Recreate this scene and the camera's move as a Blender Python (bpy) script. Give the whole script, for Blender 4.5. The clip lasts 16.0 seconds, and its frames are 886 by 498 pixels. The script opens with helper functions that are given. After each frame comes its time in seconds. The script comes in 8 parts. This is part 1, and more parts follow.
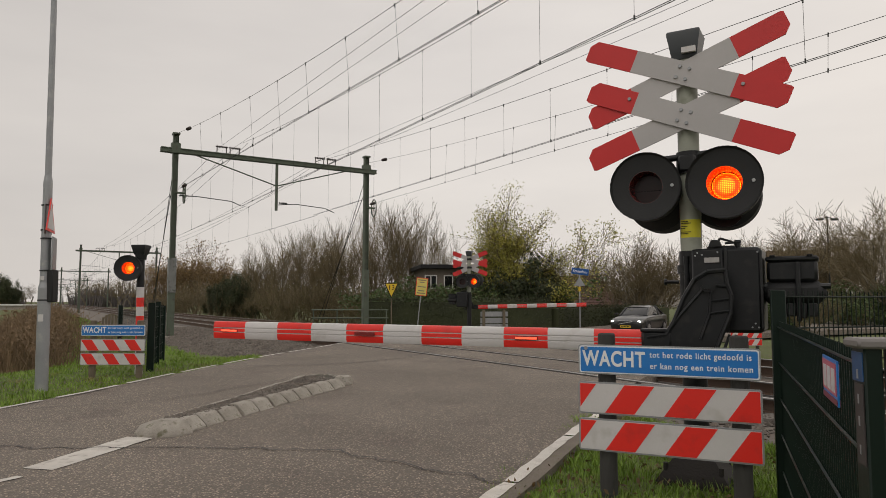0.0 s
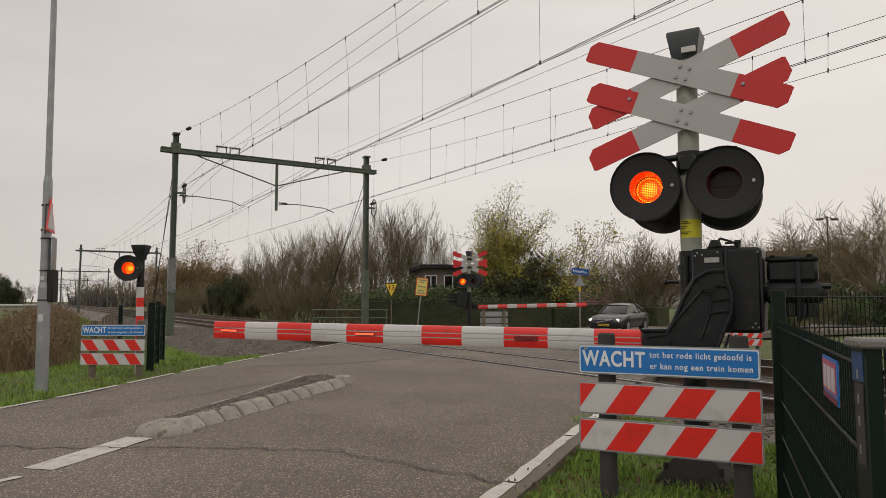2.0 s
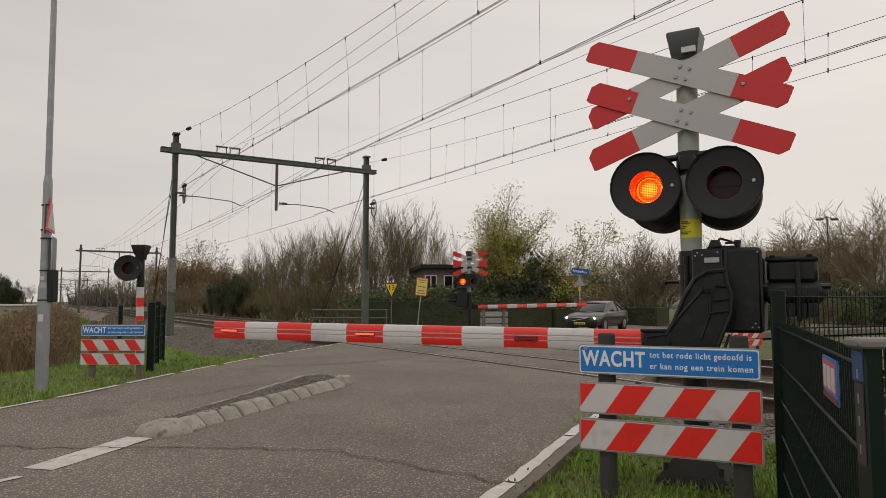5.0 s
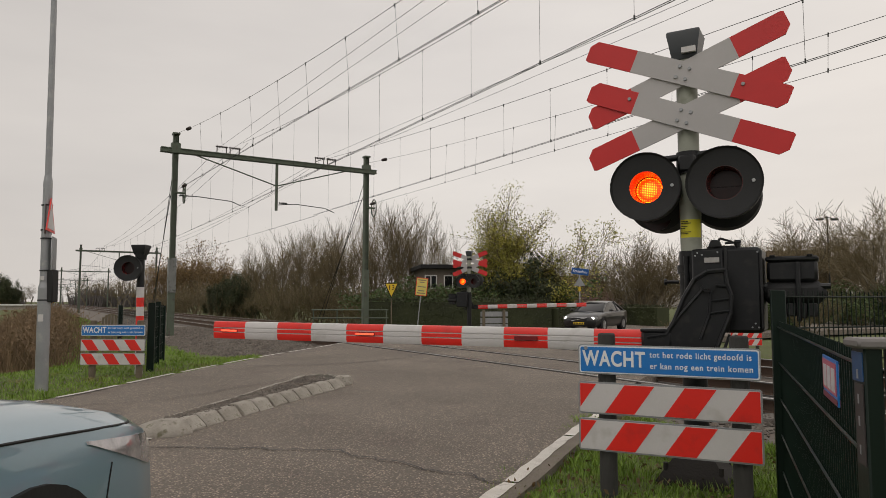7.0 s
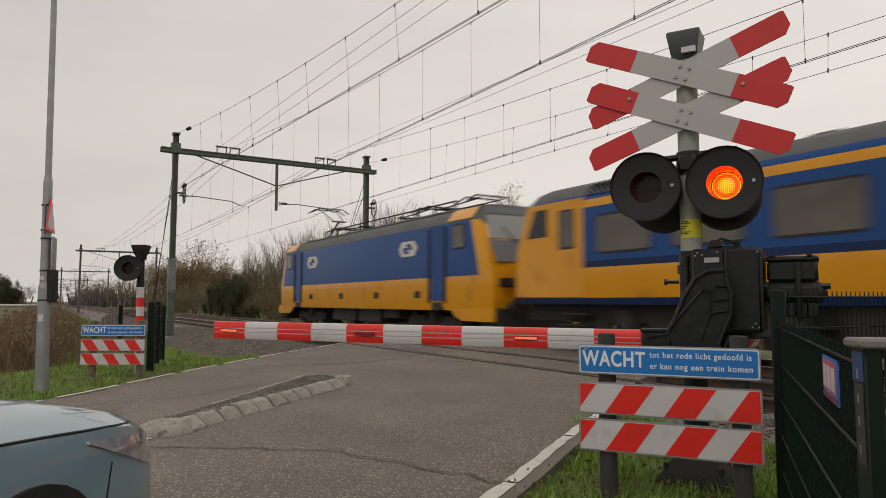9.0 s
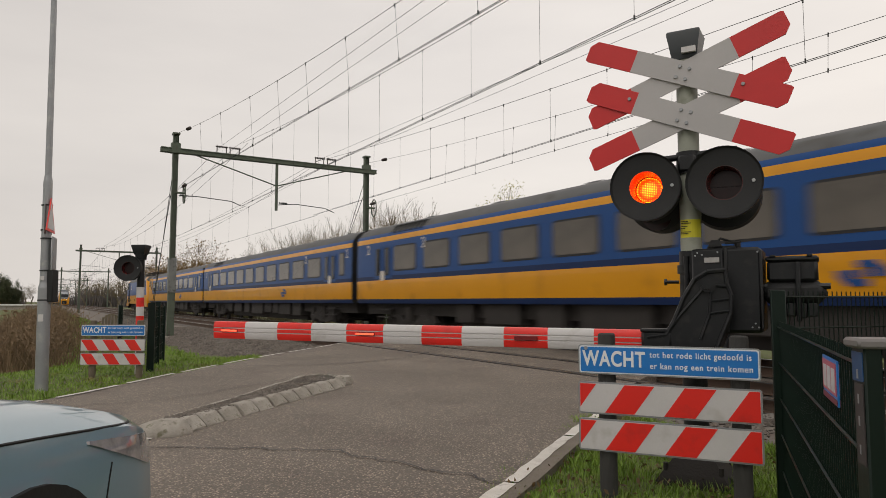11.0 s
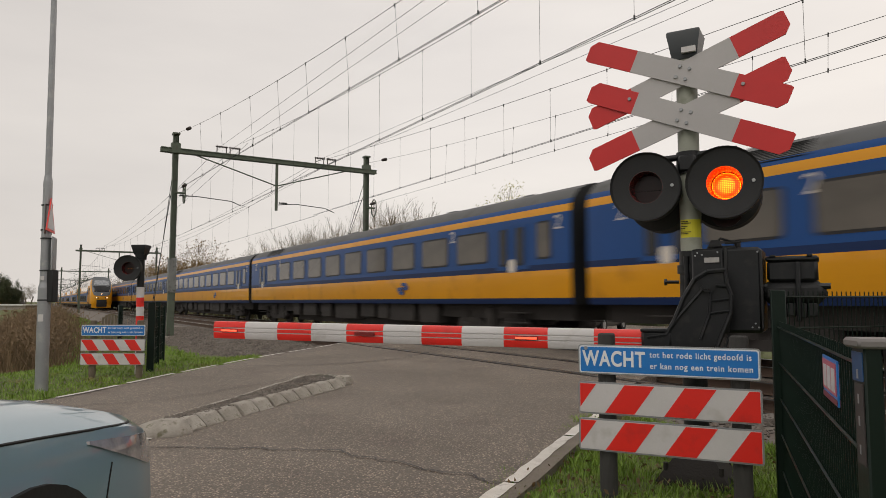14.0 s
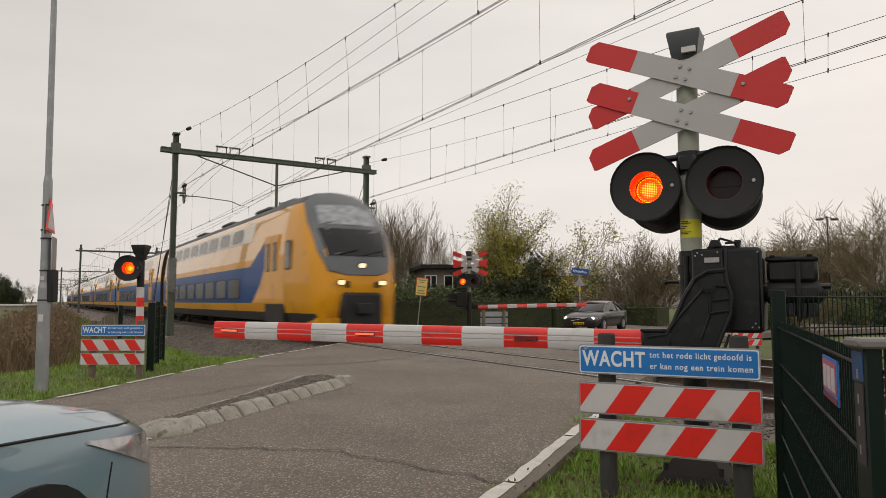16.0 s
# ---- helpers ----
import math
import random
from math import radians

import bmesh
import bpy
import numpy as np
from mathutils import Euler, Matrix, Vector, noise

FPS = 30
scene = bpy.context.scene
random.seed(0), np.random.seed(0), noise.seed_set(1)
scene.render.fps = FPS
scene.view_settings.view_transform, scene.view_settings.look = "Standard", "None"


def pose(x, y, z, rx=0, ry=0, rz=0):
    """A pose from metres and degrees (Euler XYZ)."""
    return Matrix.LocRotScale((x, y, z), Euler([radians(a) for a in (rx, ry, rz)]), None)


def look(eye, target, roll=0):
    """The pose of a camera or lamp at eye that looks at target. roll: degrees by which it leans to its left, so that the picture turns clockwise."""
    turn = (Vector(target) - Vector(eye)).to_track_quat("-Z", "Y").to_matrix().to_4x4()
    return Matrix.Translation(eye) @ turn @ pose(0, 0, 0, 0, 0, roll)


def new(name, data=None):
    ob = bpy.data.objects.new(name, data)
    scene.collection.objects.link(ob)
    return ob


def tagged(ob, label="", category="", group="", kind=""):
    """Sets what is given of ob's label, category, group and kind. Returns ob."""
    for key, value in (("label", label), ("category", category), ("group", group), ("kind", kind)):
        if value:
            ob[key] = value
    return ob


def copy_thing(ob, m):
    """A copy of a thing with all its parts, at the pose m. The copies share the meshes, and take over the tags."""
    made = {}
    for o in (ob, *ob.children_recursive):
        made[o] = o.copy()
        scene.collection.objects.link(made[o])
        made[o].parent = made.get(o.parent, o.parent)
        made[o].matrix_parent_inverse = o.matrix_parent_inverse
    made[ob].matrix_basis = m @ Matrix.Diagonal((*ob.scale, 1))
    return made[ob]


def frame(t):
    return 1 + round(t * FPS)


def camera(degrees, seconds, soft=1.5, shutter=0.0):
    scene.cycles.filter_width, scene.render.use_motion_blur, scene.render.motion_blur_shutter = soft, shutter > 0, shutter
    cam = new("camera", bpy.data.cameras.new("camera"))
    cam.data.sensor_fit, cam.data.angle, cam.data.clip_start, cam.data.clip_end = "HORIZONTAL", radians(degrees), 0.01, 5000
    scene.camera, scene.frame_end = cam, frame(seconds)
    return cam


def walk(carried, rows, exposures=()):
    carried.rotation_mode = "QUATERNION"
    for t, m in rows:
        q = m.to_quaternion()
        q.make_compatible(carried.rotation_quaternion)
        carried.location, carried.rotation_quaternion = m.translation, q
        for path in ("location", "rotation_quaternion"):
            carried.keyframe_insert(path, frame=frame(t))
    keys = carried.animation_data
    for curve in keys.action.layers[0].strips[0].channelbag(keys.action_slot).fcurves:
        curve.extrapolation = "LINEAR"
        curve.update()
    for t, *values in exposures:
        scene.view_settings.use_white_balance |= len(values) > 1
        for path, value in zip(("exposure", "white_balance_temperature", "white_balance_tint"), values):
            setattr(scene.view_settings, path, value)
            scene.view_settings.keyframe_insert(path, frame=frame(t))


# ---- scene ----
# the camera stands on a tripod at the verge, 1.2 m above the rails
FOV = 66.75
TH = math.atan2(724, 1190)
DX, DY = -math.sin(TH), math.cos(TH)      # along the track, away to the left
NX, NY = math.cos(TH), math.sin(TH)       # across the track, away from the camera
HEADING = 90 + math.degrees(TH)
cam = camera(FOV, 16.0, soft=0.85, shutter=0.28)
EYE = (0.0, 0.0, 1.2)
VIEW = look(EYE, (0.0, 100.0, 1.2 + 100 * 93 / 1190))
walk(cam, [(0, VIEW), (16, VIEW)], [(0, -0.06), (9.2, -0.06), (11.4, 0.1), (16, 0.1)])

# ---- world and sun: an even winter overcast ----
world = bpy.data.worlds.new("overcast")
scene.world = world
world.use_nodes = True
wn, wl = world.node_tree.nodes, world.node_tree.links
wn.clear()
sky = wn.new("ShaderNodeTexSky")
sky.sky_type = "NISHITA"
sky.sun_disc = False
sky.sun_elevation = radians(24)
sky.sun_rotation = radians(60)
sky.air_density, sky.dust_density = 1.2, 3.0
dim = wn.new("ShaderNodeVectorMath")
dim.operation = "SCALE"
dim.inputs["Scale"].default_value = 0.09
wl.new(sky.outputs[0], dim.inputs[0])
wco = wn.new("ShaderNodeTexCoord")
wmap = wn.new("ShaderNodeMapping")
wmap.inputs["Scale"].default_value = (1.5, 1.5, 6)
wl.new(wco.outputs["Generated"], wmap.inputs[0])
cloud = wn.new("ShaderNodeTexNoise")
cloud.inputs["Scale"].default_value = 1.6
cloud.inputs["Detail"].default_value = 5
wl.new(wmap.outputs[0], cloud.inputs["Vector"])
ramp = wn.new("ShaderNodeValToRGB")
ramp.color_ramp.elements[0].position, ramp.color_ramp.elements[0].color = 0.3, (0.74, 0.69, 0.652, 1)
ramp.color_ramp.elements[1].position, ramp.color_ramp.elements[1].color = 0.75, (0.85, 0.792, 0.74, 1)
wl.new(cloud.outputs[0], ramp.inputs[0])
wmix = wn.new("ShaderNodeMix")
wmix.data_type = "RGBA"
wmix.inputs[0].default_value = 0.93
wl.new(dim.outputs[0], wmix.inputs[6])
wl.new(ramp.outputs[0], wmix.inputs[7])
wbg = wn.new("ShaderNodeBackground")
wbg.inputs["Strength"].default_value = 1.03
wsep = wn.new("ShaderNodeSeparateXYZ")
wl.new(wco.outputs["Generated"], wsep.inputs[0])
wrng = wn.new("ShaderNodeMapRange")      # the cloud is thicker to the west
wrng.inputs["From Min"].default_value, wrng.inputs["From Max"].default_value = -0.55, 0.0
wrng.inputs["To Min"].default_value, wrng.inputs["To Max"].default_value = 0.86, 1.0
wl.new(wsep.outputs[0], wrng.inputs[0])
wtone = wn.new("ShaderNodeVectorMath")
wtone.operation = "SCALE"
wl.new(wmix.outputs[2], wtone.inputs[0])
wl.new(wrng.outputs[0], wtone.inputs["Scale"])
wl.new(wtone.outputs[0], wbg.inputs[0])
wout = wn.new("ShaderNodeOutputWorld")
wl.new(wbg.outputs[0], wout.inputs[0])
sun_data = bpy.data.lights.new("sun", "SUN")
sun_data.energy, sun_data.angle, sun_data.color = 0.6, radians(25), (1.0, 0.95, 0.88)
sun = new("sun", sun_data)
sun.matrix_world = look((-30, -40, 60), (0, 0, 0))


# ---- materials ----
def surf(name, a, b=None, scale=3.0, rough=0.6, metal=0.0, bump=0.0, fine=60.0, c=None, coat=0.0, spec=0.5, detail=6, stretch=(1, 1, 1),
         island=0.0, emit=None, power=0.0, jitter=0.0):
    """A procedural surface: two tones at a large scale, a fine grain of them, relief, and optional spots of a third tone."""
    m = bpy.data.materials.new(name)
    m.use_nodes = True
    n, l = m.node_tree.nodes, m.node_tree.links
    p = n["Principled BSDF"]
    b = b or tuple(v * 0.8 for v in a)
    co = n.new("ShaderNodeTexCoord")
    mp = n.new("ShaderNodeMapping")
    mp.inputs["Scale"].default_value = stretch
    l.new(co.outputs["Object"], mp.inputs[0])
    big = n.new("ShaderNodeTexNoise")
    big.inputs["Scale"].default_value, big.inputs["Detail"].default_value = scale, detail
    small = n.new("ShaderNodeTexNoise")
    small.inputs["Scale"].default_value, small.inputs["Detail"].default_value = fine, 3
    l.new(mp.outputs[0], big.inputs["Vector"])
    l.new(mp.outputs[0], small.inputs["Vector"])
    add = n.new("ShaderNodeMath")
    add.operation = "MULTIPLY_ADD"
    l.new(small.outputs[0], add.inputs[0])
    add.inputs[1].default_value = 0.45
    sub = n.new("ShaderNodeMath")
    sub.operation = "MULTIPLY_ADD"
    l.new(big.outputs[0], sub.inputs[0])
    sub.inputs[1].default_value, sub.inputs[2].default_value = 1.6, -0.52
    l.new(sub.outputs[0], add.inputs[2])
    fac = add
    if island or jitter:
        rnd = n.new("ShaderNodeNewGeometry" if island else "ShaderNodeObjectInfo")
        more = n.new("ShaderNodeMath")
        more.operation = "MULTIPLY_ADD"
        l.new(rnd.outputs["Random Per Island" if island else "Random"], more.inputs[0])
        more.inputs[1].default_value = island or jitter
        shift = n.new("ShaderNodeMath")
        shift.operation = "SUBTRACT"
        l.new(add.outputs[0], shift.inputs[0])
        shift.inputs[1].default_value = (island or jitter) / 2
        l.new(shift.outputs[0], more.inputs[2])
        fac = more
    mix = n.new("ShaderNodeMix")
    mix.data_type = "RGBA"
    l.new(fac.outputs[0], mix.inputs[0])
    mix.inputs[6].default_value, mix.inputs[7].default_value = (*b, 1), (*a, 1)
    colour = mix.outputs[2]
    if c:
        spots = n.new("ShaderNodeTexNoise")
        spots.inputs["Scale"].default_value, spots.inputs["Detail"].default_value = scale * 2.3, 8
        l.new(mp.outputs[0], spots.inputs["Vector"])
        cut = n.new("ShaderNodeValToRGB")
        cut.color_ramp.elements[0].position, cut.color_ramp.elements[1].position = 0.56, 0.7
        l.new(spots.outputs[0], cut.inputs[0])
        mix2 = n.new("ShaderNodeMix")
        mix2.data_type = "RGBA"
        l.new(cut.outputs[0], mix2.inputs[0])
        l.new(colour, mix2.inputs[6])
        mix2.inputs[7].default_value = (*c, 1)
        colour = mix2.outputs[2]
    l.new(colour, p.inputs["Base Color"])
    p.inputs["Roughness"].default_value, p.inputs["Metallic"].default_value = rough, metal
    p.inputs["Coat Weight"].default_value = coat
    p.inputs["Specular IOR Level"].default_value = spec
    if bump:
        bp = n.new("ShaderNodeBump")
        bp.inputs["Strength"].default_value, bp.inputs["Distance"].default_value = min(1, bump), 0.01
        l.new(small.outputs[0], bp.inputs["Height"])
        l.new(bp.outputs[0], p.inputs["Normal"])
    if emit:
        p.inputs["Emission Color"].default_value, p.inputs["Emission Strength"].default_value = (*emit, 1), power
    return m


def glass(name, tint=(0.03, 0.035, 0.04), rough=0.05):
    return surf(name, tint, tint, 1.0, rough, 0.0, spec=0.4)


def led_lens(name, colour, power):
    """A lamp of many light-emitting diodes behind a clear lens: bright points on a red ground."""
    m = bpy.data.materials.new(name)
    m.use_nodes = True
    n, l = m.node_tree.nodes, m.node_tree.links
    p = n["Principled BSDF"]
    co = n.new("ShaderNodeTexCoord")
    dots = n.new("ShaderNodeTexVoronoi")
    dots.inputs["Scale"].default_value, dots.inputs["Randomness"].default_value = 78, 0.1
    l.new(co.outputs["Object"], dots.inputs["Vector"])
    cr = n.new("ShaderNodeValToRGB")
    cr.color_ramp.elements[0].position, cr.color_ramp.elements[0].color = 0.17, (1.0, 0.3, 0.008, 1)
    cr.color_ramp.elements[1].position, cr.color_ramp.elements[1].color = 0.52, (*colour, 1)
    l.new(dots.outputs["Distance"], cr.inputs[0])
    l.new(cr.outputs[0], p.inputs["Emission Color"])
    p.inputs["Emission Strength"].default_value = power
    p.inputs["Base Color"].default_value = (0.2, 0.01, 0.01, 1)
    p.inputs["Roughness"].default_value = 0.2
    return m



def asphalt():
    """Old bitumen with pale grit: broad stains, a fine grain and single light stones."""
    m = surf("asphalt", (0.182, 0.158, 0.134), (0.105, 0.09, 0.076), 0.5, 0.85, 0, 1.0, 90, c=(0.12, 0.1, 0.087))
    n, l = m.node_tree.nodes, m.node_tree.links
    p = n["Principled BSDF"]
    base = p.inputs["Base Color"].links[0].from_socket
    co = n.new("ShaderNodeTexCoord")
    grit = n.new("ShaderNodeTexVoronoi")
    grit.inputs["Scale"].default_value = 57
    l.new(co.outputs["Object"], grit.inputs["Vector"])
    cut = n.new("ShaderNodeValToRGB")
    cut.color_ramp.elements[0].position, cut.color_ramp.elements[0].color = 0.26, (1, 1, 1, 1)
    cut.color_ramp.elements[1].position, cut.color_ramp.elements[1].color = 0.5, (0, 0, 0, 1)
    l.new(grit.outputs["Distance"], cut.inputs[0])
    tone = n.new("ShaderNodeMix")
    tone.data_type, tone.blend_type = "RGBA", "MULTIPLY"
    tone.inputs[0].default_value = 1.0
    l.new(base, tone.inputs[6])
    shade = n.new("ShaderNodeValToRGB")
    shade.color_ramp.elements[0].color, shade.color_ramp.elements[1].color = (0.22, 0.22, 0.22, 1), (3.9, 3.7, 3.4, 1)
    l.new(grit.outputs["Color"], shade.inputs[0])
    l.new(shade.outputs[0], tone.inputs[7])
    mix = n.new("ShaderNodeMix")
    mix.data_type = "RGBA"
    l.new(cut.outputs[0], mix.inputs[0])
    l.new(base, mix.inputs[6])
    l.new(tone.outputs[2], mix.inputs[7])
    l.new(mix.outputs[2], p.inputs["Base Color"])
    return m


ASPHALT = asphalt()
TAR = surf("tar", (0.06, 0.055, 0.05), (0.035, 0.03, 0.03), 4, 0.7, 0, 0.5)
EDGEPAINT = surf("edge_paint", (0.72, 0.69, 0.64), (0.55, 0.52, 0.47), 6, 0.7, 0, 0.5, 140, c=(0.5, 0.47, 0.43))
ROADPAINT = surf("road_paint", (0.66, 0.63, 0.58), (0.45, 0.42, 0.38), 6, 0.7, 0, 0.5, 140, c=(0.36, 0.33, 0.3))
CONCRETE = surf("concrete", (0.46, 0.43, 0.38), (0.2, 0.18, 0.15), 7, 0.9, 0, 0.9, 90, c=(0.16, 0.15, 0.1), jitter=0.3)
SOIL = surf("soil", (0.1, 0.14, 0.026), (0.075, 0.075, 0.03), 0.7, 0.95, 0, 0.8, 50, c=(0.1, 0.075, 0.04))
GRASS = surf("grass_blades", (0.2, 0.32, 0.03), (0.12, 0.2, 0.022), 0.8, 0.6, 0, 0, 5, c=(0.24, 0.19, 0.07), island=0.7)
DRY = surf("dry_stems", (0.25, 0.165, 0.09), (0.12, 0.085, 0.05), 0.5, 0.8, 0, 0, 6, island=0.6)
BALLAST = surf("ballast", (0.21, 0.185, 0.16), (0.09, 0.078, 0.068), 2.5, 0.95, 0, 1.0, 30, c=(0.13, 0.1, 0.08), island=0.7)
RAIL = surf("rail_rust", (0.13, 0.085, 0.06), (0.08, 0.055, 0.042), 3, 0.75, 0.3, 0.3)
RAILTOP = surf("rail_top", (0.5, 0.48, 0.46), (0.36, 0.34, 0.32), 5, 0.3, 1.0)
SLEEPER = surf("sleeper", (0.22, 0.2, 0.18), (0.13, 0.115, 0.1), 4, 0.9, 0, 0.5, jitter=0.4)
GREENSTEEL = surf("portal_steel", (0.115, 0.14, 0.1), (0.08, 0.1, 0.075), 2, 0.6, 0.1, 0.2, 40, c=(0.08, 0.075, 0.06))
SLEEVE = surf("guard_plate", (0.24, 0.25, 0.24), (0.15, 0.155, 0.15), 3, 0.7, 0.1, 0.2, 40, c=(0.1, 0.1, 0.09))
GALV = surf("galvanised", (0.36, 0.37, 0.38), (0.27, 0.28, 0.295), 3, 0.5, 0.55, 0.1, 40, c=(0.4, 0.4, 0.4))
MASTGREY = surf("mast_grey", (0.33, 0.34, 0.285), (0.25, 0.26, 0.215), 4, 0.55, 0.0, 0.1, 50, c=(0.2, 0.21, 0.16))
BLACK = surf("black_paint", (0.012, 0.013, 0.015), (0.007, 0.008, 0.009), 5, 0.45, 0, 0.08, 60, c=(0.02, 0.02, 0.02), spec=0.35)
BLACKMATT = surf("black_matt", (0.019, 0.02, 0.021), (0.012, 0.012, 0.013), 5, 0.65, 0, 0.1, spec=0.4)
WIRE = surf("wire", (0.04, 0.045, 0.042), (0.03, 0.032, 0.03), 5, 0.5, 0.6)
INSUL = surf("insulator", (0.05, 0.035, 0.03), (0.03, 0.02, 0.02), 5, 0.3)
REDFOIL = surf("red_foil", (0.78, 0.024, 0.015), (0.7, 0.02, 0.013), 3, 0.42, 0, 0.05, 80, c=(0.6, 0.024, 0.018))
WHITEFOIL = surf("white_foil", (0.62, 0.6, 0.6), (0.53, 0.515, 0.51), 3, 0.45, 0, 0.05, 80, c=(0.48, 0.46, 0.44))
CROSSRED = surf("cross_red", (0.6, 0.02, 0.02), (0.52, 0.017, 0.017), 3, 0.45)
CROSSWHITE = surf("cross_white", (0.46, 0.44, 0.44), (0.4, 0.385, 0.385), 3, 0.5)
BLUEFOIL = surf("blue_foil", (0.018, 0.19, 0.56), (0.013, 0.16, 0.5), 3, 0.4)
WHITETEXT = surf("white_text", (0.78, 0.8, 0.82), (0.72, 0.74, 0.76), 5, 0.5)
POSTDARK = surf("weathered_post", (0.05, 0.048, 0.044), (0.028, 0.027, 0.026), 6, 0.8, 0, 0.6, 60, stretch=(1, 1, 0.2))
POSTWOOD = surf("wood_post", (0.2, 0.16, 0.11), (0.1, 0.085, 0.06), 6, 0.85, 0, 0.6, 60, c=(0.09, 0.1, 0.05), stretch=(1, 1, 0.15))
FENCEGREEN = surf("fence_green", (0.006, 0.016, 0.011), (0.004, 0.01, 0.007), 5, 0.4, 0, 0.05, spec=0.22)
YELLOW = surf("sign_yellow", (0.72, 0.5, 0.02), (0.62, 0.42, 0.02), 3, 0.5)
GREYPLASTIC = surf("grey_cap", (0.2, 0.185, 0.18), (0.15, 0.14, 0.135), 4, 0.6)
TRAINYELLOW = surf("train_yellow", (0.72, 0.32, 0.004), (0.62, 0.27, 0.004), 0.6, 0.4, 0, 0, 20, c=(0.52, 0.225, 0.006), coat=0.35, spec=0.3)
# same yellow for the upper deck, its sky sheen partly put into a paler colour
SHEENYELLOW = surf("train_yellow_sky_sheen", (0.74, 0.36, 0.03), (0.68, 0.32, 0.02), 0.6, 0.22, 0, 0, 20, coat=1.0)
TRAINBLUE = surf("train_blue", (0.008, 0.063, 0.235), (0.007, 0.053, 0.19), 0.6, 0.42, 0, 0, 20, coat=0.08, spec=0.25)
TRAINDARKBLUE = surf("train_dark_blue", (0.007, 0.025, 0.095), (0.007, 0.02, 0.075), 0.6, 0.45, spec=0.25)
ROOFGREY = surf("train_roof", (0.115, 0.118, 0.12), (0.08, 0.08, 0.08), 0.9, 0.7, 0, 0.1, 20, c=(0.06, 0.056, 0.05))
TRAINWHITE = surf("train_cream", (0.72, 0.66, 0.58), (0.62, 0.57, 0.5), 0.8, 0.4)
UNDER = surf("underframe", (0.035, 0.03, 0.027), (0.018, 0.016, 0.015), 2, 0.85, 0, 0.3)
TRAINGREY = surf("train_front_grey", (0.12, 0.13, 0.14), (0.09, 0.1, 0.11), 1.5, 0.4)
TRAINGLASS = surf("train_glass", (0.13, 0.112, 0.09), (0.05, 0.044, 0.036), 1.1, 0.12, spec=0.5)
# darker, duller copy of TRAINGLASS: the lower panes' weaker reflection put into the colour
DULLGLASS = surf("dull_dark_glass", (0.035, 0.032, 0.03), (0.015, 0.014, 0.014), 1.1, 0.25, spec=0.2)
DARKGLASS = glass("dark_glass", (0.012, 0.013, 0.015), 0.06)
FRAMEDARK = surf("window_rubber", (0.02, 0.02, 0.022), (0.012, 0.012, 0.014), 5, 0.6)
LEDRED = led_lens("lit_red_lens", (1.0, 0.012, 0.0), 5.0)
LEDBOOM = surf("lit_boom_lamp", (0.5, 0.05, 0.02), (0.4, 0.03, 0.02), 40, 0.3, emit=(1.0, 0.1, 0.045), power=1.7)
HEADLIGHT = surf("lit_headlight", (0.9, 0.9, 0.85), (0.9, 0.9, 0.85), 5, 0.2, emit=(1.0, 0.93, 0.78), power=14)
WARMLIGHT = surf("lit_warm_lamp", (0.9, 0.8, 0.6), (0.9, 0.8, 0.6), 5, 0.2, emit=(1.0, 0.6, 0.3), power=2.2)
TAILLIGHT = surf("lit_tail_lamp", (0.6, 0.05, 0.05), (0.6, 0.05, 0.05), 5, 0.2, emit=(1.0, 0.06, 0.05), power=0.7)
CARBLUE = surf("car_light_blue", (0.19, 0.295, 0.355), (0.18, 0.28, 0.335), 2, 0.28, 0.15, coat=0.8)
CARDARK = surf("car_dark_grey", (0.01, 0.011, 0.013), (0.008, 0.009, 0.01), 2, 0.3, 0.0, coat=0.7)
TYRE = surf("tyre", (0.02, 0.02, 0.02), (0.012, 0.012, 0.012), 8, 0.85, 0, 0.2)
RIM = surf("alloy_rim", (0.5, 0.5, 0.52), (0.42, 0.42, 0.44), 5, 0.3, 0.9)
CHROME = surf("chrome", (0.75, 0.75, 0.76), (0.7, 0.7, 0.7), 5, 0.12, 1.0)
BARK = surf("bark", (0.19, 0.16, 0.11), (0.1, 0.085, 0.06), 2, 0.9, 0, 0.5, 20, island=0.4)
TWIG = surf("twigs", (0.205, 0.16, 0.088), (0.095, 0.076, 0.042), 0.6, 0.9, island=0.7)
TWIGRED = surf("twigs_reddish", (0.19, 0.125, 0.062), (0.09, 0.062, 0.034), 0.6, 0.9, island=0.7)
LEAFYELLOW = surf("leaf_yellow_green", (0.46, 0.41, 0.06), (0.22, 0.22, 0.04), 0.6, 0.6, island=0.8)
LEAFGREEN = surf("leaf_green", (0.085, 0.13, 0.03), (0.04, 0.065, 0.018), 0.7, 0.6, island=0.8)
HEDGELEAF = surf("hedge_leaf", (0.05, 0.06, 0.02), (0.022, 0.027, 0.011), 0.8, 0.75, island=0.8)
LEAFOLIVE = surf("leaf_olive", (0.15, 0.13, 0.045), (0.075, 0.068, 0.026), 0.8, 0.75, island=0.9)
LEAFDARK = surf("leaf_dark", (0.06, 0.075, 0.026), (0.026, 0.032, 0.014), 0.8, 0.7, island=0.8)
LEAFRUST = surf("leaf_rust", (0.24, 0.15, 0.05), (0.12, 0.08, 0.03), 0.6, 0.7, island=0.8)
LEAFBROWN = surf("leaf_brown", (0.15, 0.09, 0.03), (0.07, 0.045, 0.02), 0.6, 0.7, island=0.8)
ROOFTILE = surf("roof_tiles", (0.12, 0.062, 0.045), (0.06, 0.036, 0.03), 1.2, 0.85, 0, 0.4, 12, island=0.5)
